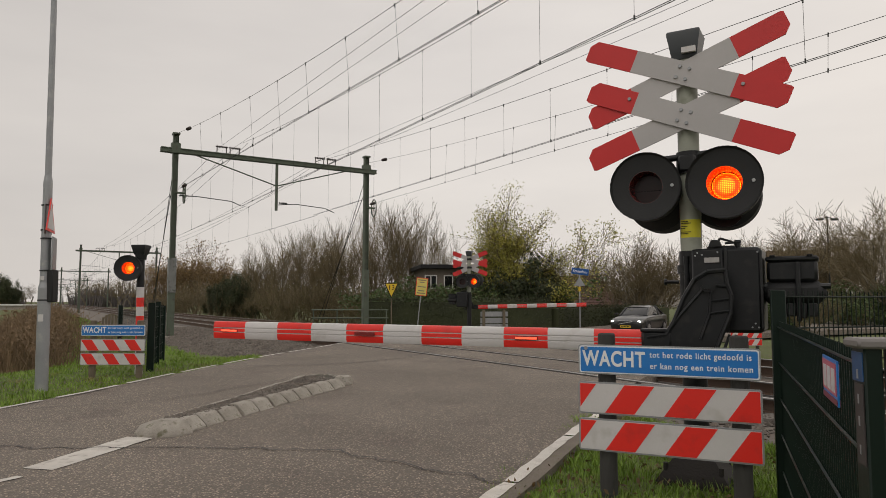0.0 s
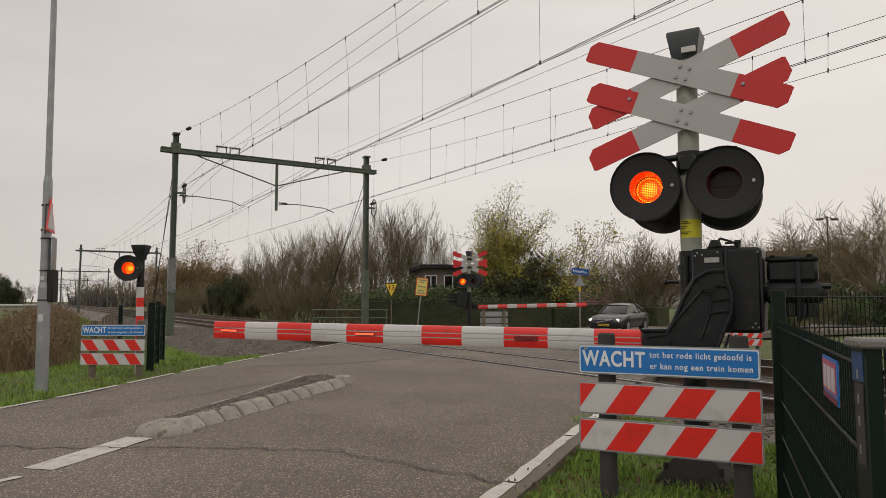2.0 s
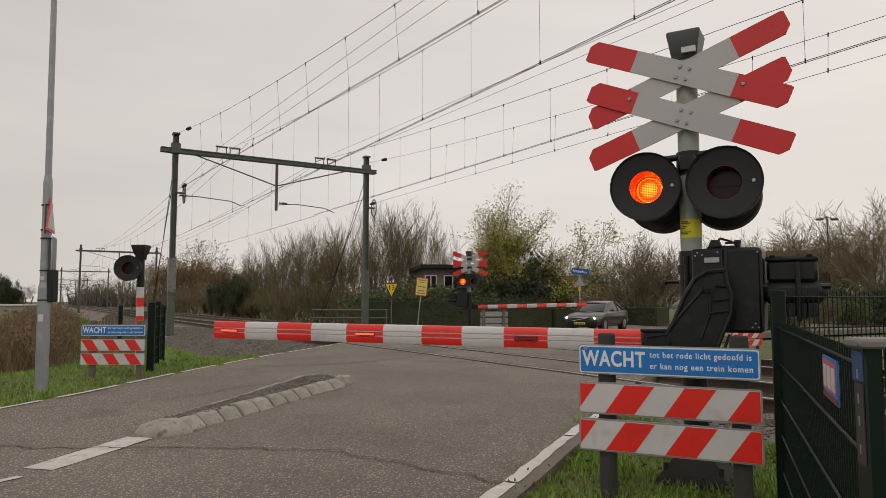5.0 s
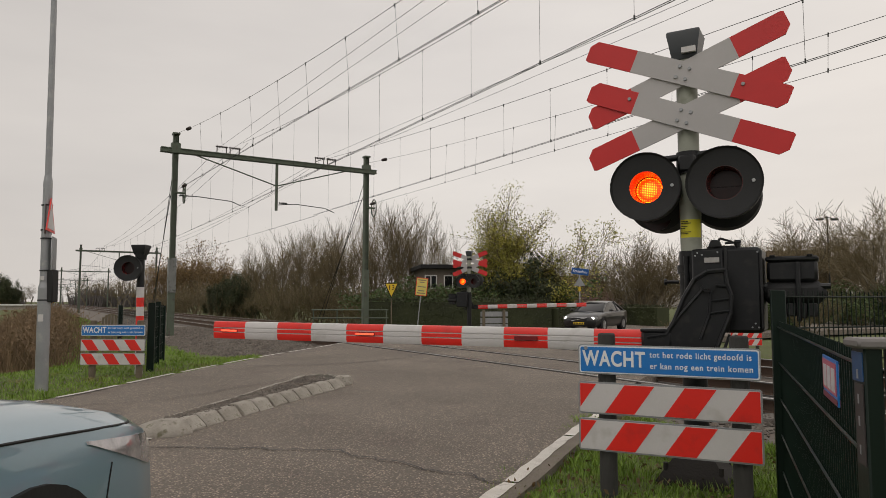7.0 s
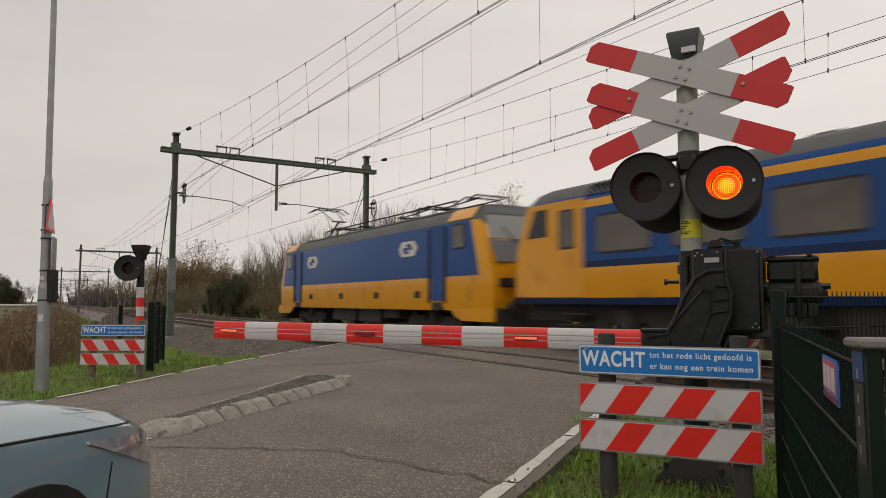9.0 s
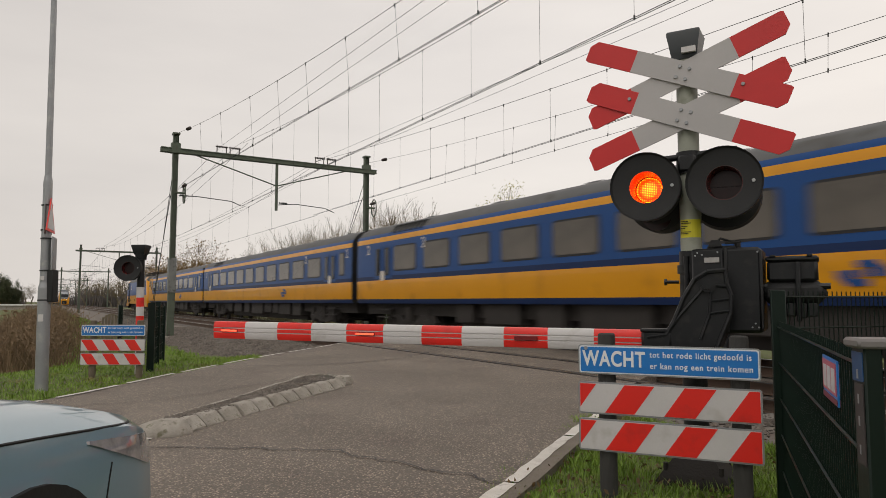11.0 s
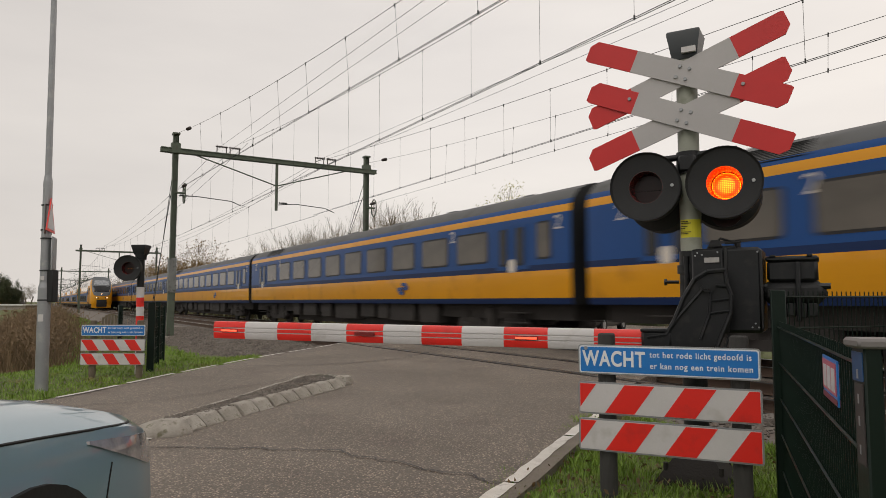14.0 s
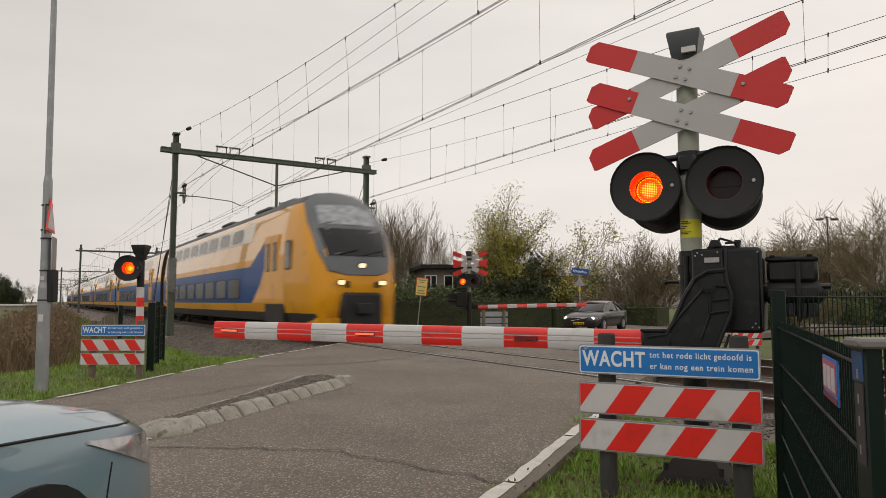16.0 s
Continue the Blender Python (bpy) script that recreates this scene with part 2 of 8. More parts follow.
BRICKWALL = surf("brick_wall", (0.16, 0.1, 0.075), (0.09, 0.06, 0.048), 1.5, 0.9, 0, 0.4, 20)
DULLWALL = surf("dull_wall", (0.2, 0.17, 0.14), (0.13, 0.11, 0.09), 1.2, 0.9, 0, 0.2)
RENDERWALL = surf("plain_wall", (0.38, 0.35, 0.32), (0.28, 0.26, 0.23), 1.2, 0.9, 0, 0.2)
WINDOWWHITE = surf("white_window_frame", (0.7, 0.69, 0.67), (0.6, 0.59, 0.57), 3, 0.5)
WATER = surf("ditch_water", (0.1, 0.1, 0.095), (0.08, 0.085, 0.08), 0.5, 0.08, 0, 0.05, 6)
FARGREY = surf("far_woods", (0.12, 0.105, 0.1), (0.085, 0.078, 0.072), 0.03, 0.95, island=0.4)


# ---- building tools ----
class Shape:
    """Collects vertices and faces; each face carries the number of its material."""

    def __init__(self, m=None):
        self.v, self.f, self.mi, self.m, self.k = [], [], [], m or Matrix.Identity(4), 0

    def add(self, verts, faces):
        o = len(self.v)
        self.v += [tuple(self.m @ Vector(p)) for p in verts]
        self.f += [tuple(o + i for i in q) for q in faces]
        self.mi += [self.k] * len(faces)
        return self

    def box(self, lo, hi, ch=0.0):
        (x0, y0, z0), (x1, y1, z1) = lo, hi
        if ch <= 0:
            vs = [(x, y, z) for z in (z0, z1) for y in (y0, y1) for x in (x0, x1)]
            return self.add(vs, [(0, 2, 3, 1), (4, 5, 7, 6), (0, 1, 5, 4), (2, 6, 7, 3), (0, 4, 6, 2), (1, 3, 7, 5)])
        vs, idx = [], {}
        for sx in (0, 1):
            for sy in (0, 1):
                for sz in (0, 1):
                    x, y, z = (x0, x1)[sx], (y0, y1)[sy], (z0, z1)[sz]
                    ix, iy, iz = (x + ch, x - ch)[sx], (y + ch, y - ch)[sy], (z + ch, z - ch)[sz]
                    for a, p in enumerate(((x, iy, iz), (ix, y, iz), (ix, iy, z))):
                        idx[sx, sy, sz, a] = len(vs)
                        vs.append(p)
        fs = []
        for s in (0, 1):
            for a in range(3):
                ring = []
                for p, q in ((0, 0), (1, 0), (1, 1), (0, 1)):
                    key = [0, 0, 0]
                    key[a], key[(a + 1) % 3], key[(a + 2) % 3] = s, p, q
                    ring.append(idx[(*key, a)])
                fs.append(tuple(ring if s else ring[::-1]))
        for a in range(3):
            b, c = (a + 1) % 3, (a + 2) % 3
            for p in (0, 1):
                for q in (0, 1):
                    k0, k1 = [0, 0, 0], [0, 0, 0]
                    k0[a], k1[a] = 0, 1
                    k0[b] = k1[b] = p
                    k0[c] = k1[c] = q
                    ring = [idx[(*k0, b)], idx[(*k1, b)], idx[(*k1, c)], idx[(*k0, c)]]
                    fs.append(tuple(ring[::-1] if p == q else ring))
        for sx in (0, 1):
            for sy in (0, 1):
                for sz in (0, 1):
                    ring = [idx[sx, sy, sz, a] for a in range(3)]
                    fs.append(tuple(ring if (sx + sy + sz) % 2 else ring[::-1]))
        return self.add(vs, fs)

    def cyl(self, p0, p1, r0, r1=None, n=12, caps=True):
        r1 = r0 if r1 is None else r1
        p0, p1 = Vector(p0), Vector(p1)
        w = (p1 - p0).normalized()
        u = w.orthogonal().normalized()
        t = w.cross(u)
        vs = []
        for p, r in ((p0, r0), (p1, r1)):
            for i in range(n):
                a = 2 * math.pi * i / n
                vs.append(p + r * (math.cos(a) * u + math.sin(a) * t))
        fs = [(i, (i + 1) % n, n + (i + 1) % n, n + i) for i in range(n)]
        if caps:
            fs += [tuple(range(n))[::-1], tuple(range(n, 2 * n))]
        return self.add(vs, fs)

    def path(self, pts, r, n=6):
        for a, b in zip(pts, pts[1:]):
            self.cyl(a, b, r, r, n)
        return self

    def loft(self, rings, caps=True, closed=True):
        n = len(rings[0])
        vs = [p for r in rings for p in r]
        fs = []
        for k in range(len(rings) - 1):
            for i in range(n if closed else n - 1):
                j = (i + 1) % n
                fs.append((k * n + i, k * n + j, (k + 1) * n + j, (k + 1) * n + i))
        if caps:
            fs += [tuple(range(n))[::-1], tuple((len(rings) - 1) * n + i for i in range(n))]
        return self.add(vs, fs)

    def turn(self, profile, n=24, axis="z"):
        """A profile of (radius, height) turned round an axis."""
        rings = []
        for r, h in profile:
            ring = []
            for i in range(n):
                a = 2 * math.pi * i / n
                x, y = r * math.cos(a), r * math.sin(a)
                ring.append((x, y, h) if axis == "z" else (h, x, y) if axis == "x" else (y, h, x))
            rings.append(ring)
        return self.loft(rings, caps=True)

    def prism(self, poly, y0, y1):
        """A polygon of (x, z) pushed from y0 to y1."""
        n = len(poly)
        vs = [(x, y0, z) for x, z in poly] + [(x, y1, z) for x, z in poly]
        fs = [(i, (i + 1) % n, n + (i + 1) % n, n + i) for i in range(n)]
        return self.add(vs, fs + [tuple(range(n))[::-1], tuple(range(n, 2 * n))])


def mesh_of(name, s, mats, smooth=True):
    me = bpy.data.meshes.new(name)
    me.from_pydata(s.v, [], s.f)
    for m in mats if isinstance(mats, (list, tuple)) else [mats]:
        me.materials.append(m)
    me.polygons.foreach_set("material_index", s.mi)
    if smooth:
        me.polygons.foreach_set("use_smooth", [True] * len(s.f))
        me.set_sharp_from_angle(angle=radians(38))
    me.update()
    return me


def part(name, s, mats, parent=None, label="", smooth=True):
    me = s if isinstance(s, bpy.types.Mesh) else mesh_of(name, s, mats, smooth)
    if not isinstance(s, bpy.types.Mesh) and len(s.f) < 60000:
        bm = bmesh.new()
        bm.from_mesh(me)
        bmesh.ops.recalc_face_normals(bm, faces=bm.faces)
        bm.to_mesh(me)
        bm.free()
    ob = new(name, me)
    if parent:
        ob.parent = parent
    if label:
        ob["label"] = label
    return ob


def thing(name, m, label, category, group="", kind=""):
    ob = new(name)
    ob.empty_display_size = 0.2
    ob.matrix_basis = m
    return tagged(ob, label, category, group, kind)


def track(u, v, z=0.0, turn=0.0):
    """A pose beside the track: u metres along it, v metres across; x runs along it, +y faces the camera's side."""
    return pose(u * DX + v * NX, u * DY + v * NY, z, 0, 0, HEADING + turn)


def uv(u, v, z=0.0):
    return (u * DX + v * NX, u * DY + v * NY, z)


def lettering(name, text, size, material, parent, m, label="", thick=0.002, align="LEFT", bold=0.0, space=1.0, width=0.0):
    cu = bpy.data.curves.new(name, "FONT")
    cu.body, cu.size, cu.extrude, cu.space_character = text, size, thick, space
    cu.align_x, cu.align_y, cu.offset, cu.resolution_u = align, "CENTER", bold, 4
    tmp = bpy.data.objects.new(name, cu)
    me = bpy.data.meshes.new_from_object(tmp)
    bpy.data.objects.remove(tmp)
    if width:
        k = width / max(v.co.x for v in me.vertices)
        me.transform(Matrix.Diagonal((k, 1, 1, 1)))
    me.materials.clear()
    me.materials.append(material)
    ob = new(name, me)
    ob.parent, ob.matrix_basis = parent, m
    if label:
        ob["label"] = label
    return ob


def rounded(w, h, r, n=3):
    """An upright rounded rectangle of (x, z) round 0."""
    out = []
    for cx, cz, a0 in ((w / 2 - r, h / 2 - r, 0), (-w / 2 + r, h / 2 - r, 90), (-w / 2 + r, -h / 2 + r, 180), (w / 2 - r, -h / 2 + r, 270)):
        out += [(cx + r * math.cos(radians(a0 + 90 * k / n)), cz + r * math.sin(radians(a0 + 90 * k / n))) for k in range(n + 1)]
    return out


# ---- ground, road and railway ----
def smooth(a, b, x):
    t = max(0.0, min(1.0, (x - a) / (b - a)))
    return t * t * (3 - 2 * t)


def ground_z(x, y):
    u, v = x * DX + y * DY, x * NX + y * NY
    z = -0.06 + 0.05 * noise.noise((x * 0.35, y * 0.35, 0))
    z -= 0.4 * smooth(13, 24, u) * smooth(1.5, 3.5, v)                       # foot of the line
    z -= 1.35 * smooth(13, 22, u) * (1 - smooth(-2.6, 2.2, v))               # ditch beside the line
    e = 0.9 * (1 - smooth(5, 8, u))
    z -= 0.8 * smooth(4.6 + e, 6.0 + 0.6 * e, v) * (1 - smooth(14.6, 16.2, v))             # hidden under the ballast
    z -= 0.32 * smooth(14.5, 19.0, v)
    return z


def spread(fine, step, far):
    out, x, s = [0.0], 0.0, step
    while x < far:
        s = step if x < fine else s * 1.35
        x += s
        out.append(x)
    return [-a for a in out[:0:-1]] + out


gs = Shape()
gx, gy = spread(40, 0.9, 3200), [y + 18 for y in spread(42, 0.9, 3200)]
gs.v = [(x, y, ground_z(x, y)) for y in gy for x in gx]
w = len(gx)
gs.f = [(j * w + i, j * w + i + 1, (j + 1) * w + i + 1, (j + 1) * w + i) for j in range(len(gy) - 1) for i in range(w - 1)]
gs.mi = [0] * len(gs.f)
ground = part("ground", gs, SOIL)
tagged(ground, "damp winter grassland beside the railway", "ground", kind="structure")

ROAD = [(-9.7, -25, -4.6, -25), (-7.4, -9, -2.6, -8), (-6.2, -0.5, -1.0, 0.8), (-5.5, 4.3, 0.2, 4.05), (-5.2, 6.2, 0.62, 5.08),
        (-5.0, 7.6, 1.55, 7.21), (-4.5, 11.07, 2.9, 10.2), (-3.85, 15, 4.3, 13), (-3.02, 19.56, 5.6, 16.2), (-1.6, 26.0, 7.3, 20.5),
        (0.2, 30.5, 9.0, 25.5), (2.7, 36, 11.7, 29), (7, 41.5, 15.5, 32.5), (16, 48, 23, 37), (40, 60, 46, 49), (90, 84, 96, 73)]


def catmull(p, t):
    i = min(int(t), len(p) - 2)
    f = t - i
    a, b, c, d = p[max(i - 1, 0)], p[i], p[i + 1], p[min(i + 2, len(p) - 1)]
    return [0.5 * (2 * q + (r - o) * f + (2 * o - 5 * q + 4 * r - s) * f * f + (3 * q - o - 3 * r + s) * f ** 3) for o, q, r, s in zip(a, b, c, d)]


def road_z(x, y):
    v = x * NX + y * NY
    return -0.3 * smooth(15.0, 23, v)


rs = Shape()
ACROSS, LONG = 14, (len(ROAD) - 1) * 6
for k in range(LONG + 1):
    xl, yl, xr, yr = catmull(ROAD, k / 6)
    for i in range(ACROSS + 1):
        f = i / ACROSS
        x, y = xl + (xr - xl) * f, yl + (yr - yl) * f
        if i in (0, ACROSS):
            o = 0.035 * noise.noise((x * 1.7, y * 1.7, 3))
            x, y = x + o, y + o
        rs.v.append((x, y, road_z(x, y) + 0.008 * noise.noise((x * 0.5, y * 0.5, 9))))
    rs.v.append((xl - 0.02, yl, road_z(xl, yl) - 0.25))
    rs.v.append((xr + 0.02, yr, road_z(xr, yr) - 0.25))
W = ACROSS + 3
for k in range(LONG):
    for i in range(ACROSS):
        rs.f.append((k * W + i, k * W + i + 1, (k + 1) * W + i + 1, (k + 1) * W + i))
    rs.f.append((k * W + ACROSS + 1, k * W, (k + 1) * W, (k + 1) * W + ACROSS + 1))
    rs.f.append((k * W + ACROSS, k * W + ACROSS + 2, (k + 1) * W + ACROSS + 2, (k + 1) * W + ACROSS))
rs.mi = [0] * len(rs.f)
road = part("road", rs, ASPHALT)
tagged(road, "worn grey-brown asphalt road over the level crossing", "road", kind="structure")


def strip(name, pts, width, material, label, ragged=0.0, z=0.011, gaps=(), step=0.12, wander=0.0):
    """A line painted or drawn along the road through points of the plan."""
    s, line = Shape(), []
    for (xa, ya), (xb, yb) in zip(pts, pts[1:]):
        n = max(1, int(math.hypot(xb - xa, yb - ya) / step))
        line += [(xa + (xb - xa) * i / n, ya + (yb - ya) * i / n) for i in range(n)]
    line.append(pts[-1])
    line = [(x + wander * noise.noise((x * 4, y * 4, 5)) + wander * 0.5 * noise.noise((x * 13, y * 13, 6)), y + wander * noise.noise((x * 4, y * 4, 8)) + wander * 0.5 * noise.noise((x * 13, y * 13, 2))) for x, y in line]
    run = 0.0
    for k, (x, y) in enumerate(line):
        a, b = line[max(k - 1, 0)], line[min(k + 1, len(line) - 1)]
        dx, dy = b[0] - a[0], b[1] - a[1]
        d = math.hypot(dx, dy) or 1
        nx, ny = -dy / d, dx / d
        wa = width / 2 * (1 + ragged * noise.noise((x * 5, y * 5, 1)))
        wb = width / 2 * (1 + ragged * noise.noise((x * 5, y * 5, 7)))
        s.v += [(x + nx * wa, y + ny * wa, z + road_z(x, y)), (x - nx * wb, y - ny * wb, z + road_z(x, y))]
    for k in range(len(line) - 1):
        if any(a <= k * step < b for a, b in gaps):
            continue
        s.f.append((2 * k, 2 * k + 1, 2 * k + 3, 2 * k + 2))
    s.mi = [0] * len(s.f)
    ob = part(name, s, material, road, label)
    return ob


strip("edge_line", [(-0.15, 3.2), (0.26, 4.15), (0.5, 4.66), (0.86, 5.5), (1.3, 6.5), (1.75, 7.45), (2.3, 8.6)], 0.095, EDGEPAINT, "worn white edge line", 0.35, z=0.0165, gaps=[(1.38, 1.42), (3.02, 3.08)], step=0.04)
strip("edge_line", [(-5.55, 3.6), (-4.97, 7.6), (-4.72, 9.0), (-4.5, 11.2), (-4.2, 13.2), (-3.9, 15), (-2.95, 19.3)], 0.075, ROADPAINT, "thin white edge line", 0.4,
      gaps=[(k * 1.5, k * 1.5 + 0.22) for k in range(1, 20)])
strip("centre_line", [(-2.89, 4.9), (-2.66, 6.02)], 0.26, ROADPAINT, "white centre dash", 0.12)
strip("centre_line", [(-3.6, 3.4), (-2.89, 4.7)], 0.07, ROADPAINT, "narrow white line", 0.3)
strip("road_crack", [(-5.0, 5.4), (-4.2, 5.75), (-3.4, 5.62), (-2.1, 5.62), (-1.21, 5.57), (-0.83, 5.5), (-0.58, 5.27), (-0.18, 4.98), (0.36, 4.58), (0.5, 4.52)], 0.018, TAR, "dark crack in the asphalt", 0.9, 0.011, (), 0.05, 0.09)
strip("road_crack", [(-3.7, 12.6), (-2.0, 13.0), (-0.8, 14.4), (-0.2, 16.5)], 0.035, TAR, "dark tar seam", 0.9, 0.011, (), 0.08, 0.15)
strip("road_crack", [(-4.6, 7.6), (-3.4, 8.3), (-2.9, 9.4), (-2.3, 10.9)], 0.016, TAR, "dark crack in the asphalt", 0.9, 0.011, (), 0.06, 0.12)


def railway(v, name, label):
    t = thing(name, track(0, v), label, "railway track", "tracks of the line", "structure")
    for side in (-0.75, 0.75):
        r = Shape()
        r.box((-140, side - 0.035, -0.045), (760, side + 0.035, 0.008))
        r.k = 1
        r.box((-140, side - 0.03, 0.008), (760, side + 0.03, 0.013))
        r.k = 0
        r.box((-140, side - 0.01, -0.14), (760, side + 0.01, -0.045))
        r.box((-140, side - 0.07, -0.16), (760, side + 0.07, -0.14))
        part("rail", r, [RAIL, RAILTOP], t)
        for o in (-0.075, 0.075):
            g = Shape()
            g.box((4, side + o - 0.03, 0.002), (22, side + o + 0.03, 0.0115))
            part("flange_groove", g, TAR, t, "dark flange groove in the asphalt")
    sl = Shape()
    for lo, hi in ((-0.13, 0.13),):
        sl.loft([[(lo - 0.02, y, -0.33), (hi + 0.02, y, -0.33), (hi, y, z), (lo, y, z)] for y, z in ((-1.25, -0.15), (-0.5, -0.155), (0, -0.18), (0.5, -0.155), (1.25, -0.15))])
    me = mesh_of("sleeper", sl, SLEEPER, False)
    for k in range(150):
        u = 17.5 + k * 0.6 if k > 8 else 5.5 - k * 0.6
        o = new("sleeper", me)
        o.parent, o.location = t, (u, 0, 0)
    far = Shape()
    for k in range(600):
        u = 107.6 + k * 0.6
        far.box((u - 0.13, -1.25, -0.33), (u + 0.13, 1.25, -0.15))
    ob = part("far_sleepers", far, SLEEPER, t)
    ob["kind"] = "stuff"
    return t


NEAR_V, FAR_V = 8.56, 12.24
railway(NEAR_V, "railway_track", "rusty rails on concrete sleepers in grey ballast")
railway(FAR_V, "railway_track", "rusty rails on concrete sleepers in grey ballast")

bs = Shape()
BED = [(4.0, -0.62), (5.3, -0.42), (6.5, -0.21), (7.2, -0.185), (10.4, -0.2), (13.6, -0.185), (14.3, -0.21), (15.5, -0.45), (16.9, -0.7)]
us = [-140 + k * 10 for k in range(13)] + [-10 + k * 0.8 for k in range(1, 90)] + [62 + k * 14 for k in range(50)]
for u in us:
    for v, z in BED:
        j = 0.05 * noise.noise((u * 1.3, v * 2, 4))
        bs.v.append(uv(u, v + j, z + j * 0.5))
nb = len(BED)
bs.f = [(k * nb + i, k * nb + i + 1, (k + 1) * nb + i + 1, (k + 1) * nb + i) for k in range(len(us) - 1) for i in range(nb - 1)]
bs.mi = [0] * len(bs.f)
bed = tagged(part("ballast_bed", bs, BALLAST), "grey-brown crushed stone ballast of the railway line", "ballast", kind="structure")


def stone_shape(s, x, y, z, r, rnd):
    ps = []
    for d in ((1, 0, 0), (-1, 0, 0), (0, 1, 0), (0, -1, 0), (0, 0, 1), (0, 0, -1)):
        k = r * rnd.uniform(0.55, 1.2)
        ps.append((x + d[0] * k + rnd.uniform(-r, r) * 0.4, y + d[1] * k + rnd.uniform(-r, r) * 0.4, z + d[2] * k * 0.8))
    s.add(ps, [(0, 2, 4), (2, 1, 4), (1, 3, 4), (3, 0, 4), (2, 0, 5), (1, 2, 5), (3, 1, 5), (0, 3, 5)])


def bed_z(v):
    for (a, za), (b, zb) in zip(BED, BED[1:]):
        if a <= v <= b:
            return za + (zb - za) * (v - a) / (b - a)
    return -0.2


rnd = random.Random(5)
st = Shape()
for k in range(18000):
    if k % 7 == 0:
        u, v = rnd.uniform(0, 7.5), rnd.uniform(4.3, 7.9)
    else:
        u, v = 16.5 + 22 * rnd.random() ** 1.5, 4.1 + 3.6 * rnd.random() ** 1.3
    x, y, _ = uv(u, v)
    stone_shape(st, x, y, bed_z(v) + 0.01, rnd.uniform(0.028, 0.066), rnd)
o = part("ballast_stones", st, BALLAST, bed, smooth=False)
o["kind"] = "stuff"

# ---- the traffic island with its kerb stones ----
island = thing("traffic_island", pose(0, 0, 0), "low traffic island of worn concrete kerb stones and gravel", "traffic island")
FRONT = [(-2.43, 6.28), (-2.33, 6.72), (-2.17, 7.25), (-2.0, 7.85), (-1.86, 8.35), (-1.66, 9.05), (-1.46, 9.62)]      # top edge of the near kerb
BACK = [(-2.66, 6.5), (-2.55, 7.05), (-2.43, 7.65), (-2.34, 8.4), (-2.2, 9.3), (-2.08, 10.15), (-1.93, 10.34), (-1.7, 10.3), (-1.56, 10.05)]


def along(line, f):
    """Point and heading at the share f of a line's length."""
    ls = [math.dist(p, q) for p, q in zip(line, line[1:])]
    d = f * sum(ls)
    for (p, q), l_ in zip(zip(line, line[1:]), ls):
        if d <= l_ or q == line[-1]:
            g = d / l_
            return p[0] + (q[0] - p[0]) * g, p[1] + (q[1] - p[1]) * g, math.degrees(math.atan2(q[1] - p[1], q[0] - p[0]))
        d -= l_


core = Shape()
outline = BACK + FRONT[::-1]
core.loft([[(x, y, -0.05) for x, y in outline], [(x, y, 0.088) for x, y in outline]])
part("gravel_fill", core, surf("dark_gravel", (0.11, 0.095, 0.078), (0.05, 0.043, 0.036), 9, 0.95, 0, 1.0, 70, c=(0.07, 0.075, 0.03)), island, "dark gravel and soil fill")
gst = Shape()
for k in range(2600):
    f, g = rnd.random(), rnd.uniform(0.06, 0.94)
    xa, ya, _ = along(FRONT, f)
    xb, yb, _ = along(BACK[:6], f)
    stone_shape(gst, xa + (xb - xa) * g, ya + (yb - ya) * g, 0.09 + 0.02 * math.sin(math.pi * g), rnd.uniform(0.008, 0.024), rnd)
part("gravel_stones", gst, BALLAST, island, smooth=False)["kind"] = "stuff"


def kerb_mesh(rnd_, l):
    """A worn kerb stone with a sloping face towards -y; its top edge lies at y = 0."""
    s = Shape()
    sec = [(0.1, -0.05), (-0.1, -0.05), (-0.098, 0.012), (-0.085, 0.028), (-0.012, 0.1), (0.01, 0.112), (0.085, 0.115), (0.1, 0.1)]
    rings = []
    for x, k in ((-l, 0.97), (-l + 0.008, 1.0), (-l * 0.4, 1.0), (l * 0.35, 1.0), (l - 0.008, 1.0), (l, 0.97)):
        rings.append([(x, y * k + rnd_.uniform(-.005, .005), z * k + rnd_.uniform(-.006, .006)) for y, z in sec])
    s.loft(rings)
    return mesh_of("kerb_stone", s, CONCRETE, False)


kerbs = [kerb_mesh(rnd, 0.142) for _ in range(5)]
for k in range(11):
    x, y, ang = along(FRONT, (k + 0.5) / 11)
    o = part("kerb_stone", kerbs[k % 5], None, island)
    o.matrix_basis = pose(x, y, rnd.uniform(-0.01, 0.006), rnd.uniform(-2, 2), 0, ang + rnd.uniform(-2.5, 2.5))
slim = []
for _ in range(3):
    s = Shape()
    s.loft([[(x, y + rnd.uniform(-.004, .004), z + rnd.uniform(-.005, .005)) for y, z in ((-0.035, -0.05), (0.035, -0.05), (0.03, 0.1), (-0.03, 0.105))] for x in (-0.215, -0.1, 0.1, 0.215)])
    slim.append(mesh_of("kerb_stone", s, CONCRETE))
for k in range(11):
    x, y, ang = along(BACK, (k + 0.5) / 11)
    o = part("kerb_stone", slim[k % 3], None, island)
    o.matrix_basis = pose(x, y, rnd.uniform(-0.008, 0.004), 0, 0, ang + rnd.uniform(-2, 2))
nose = Shape()
base_ = [(-0.27, -0.02), (-0.2, -0.16), (-0.02, -0.22), (0.16, -0.17), (0.25, -0.02), (0.22, 0.12), (0.08, 0.19), (-0.12, 0.15)]
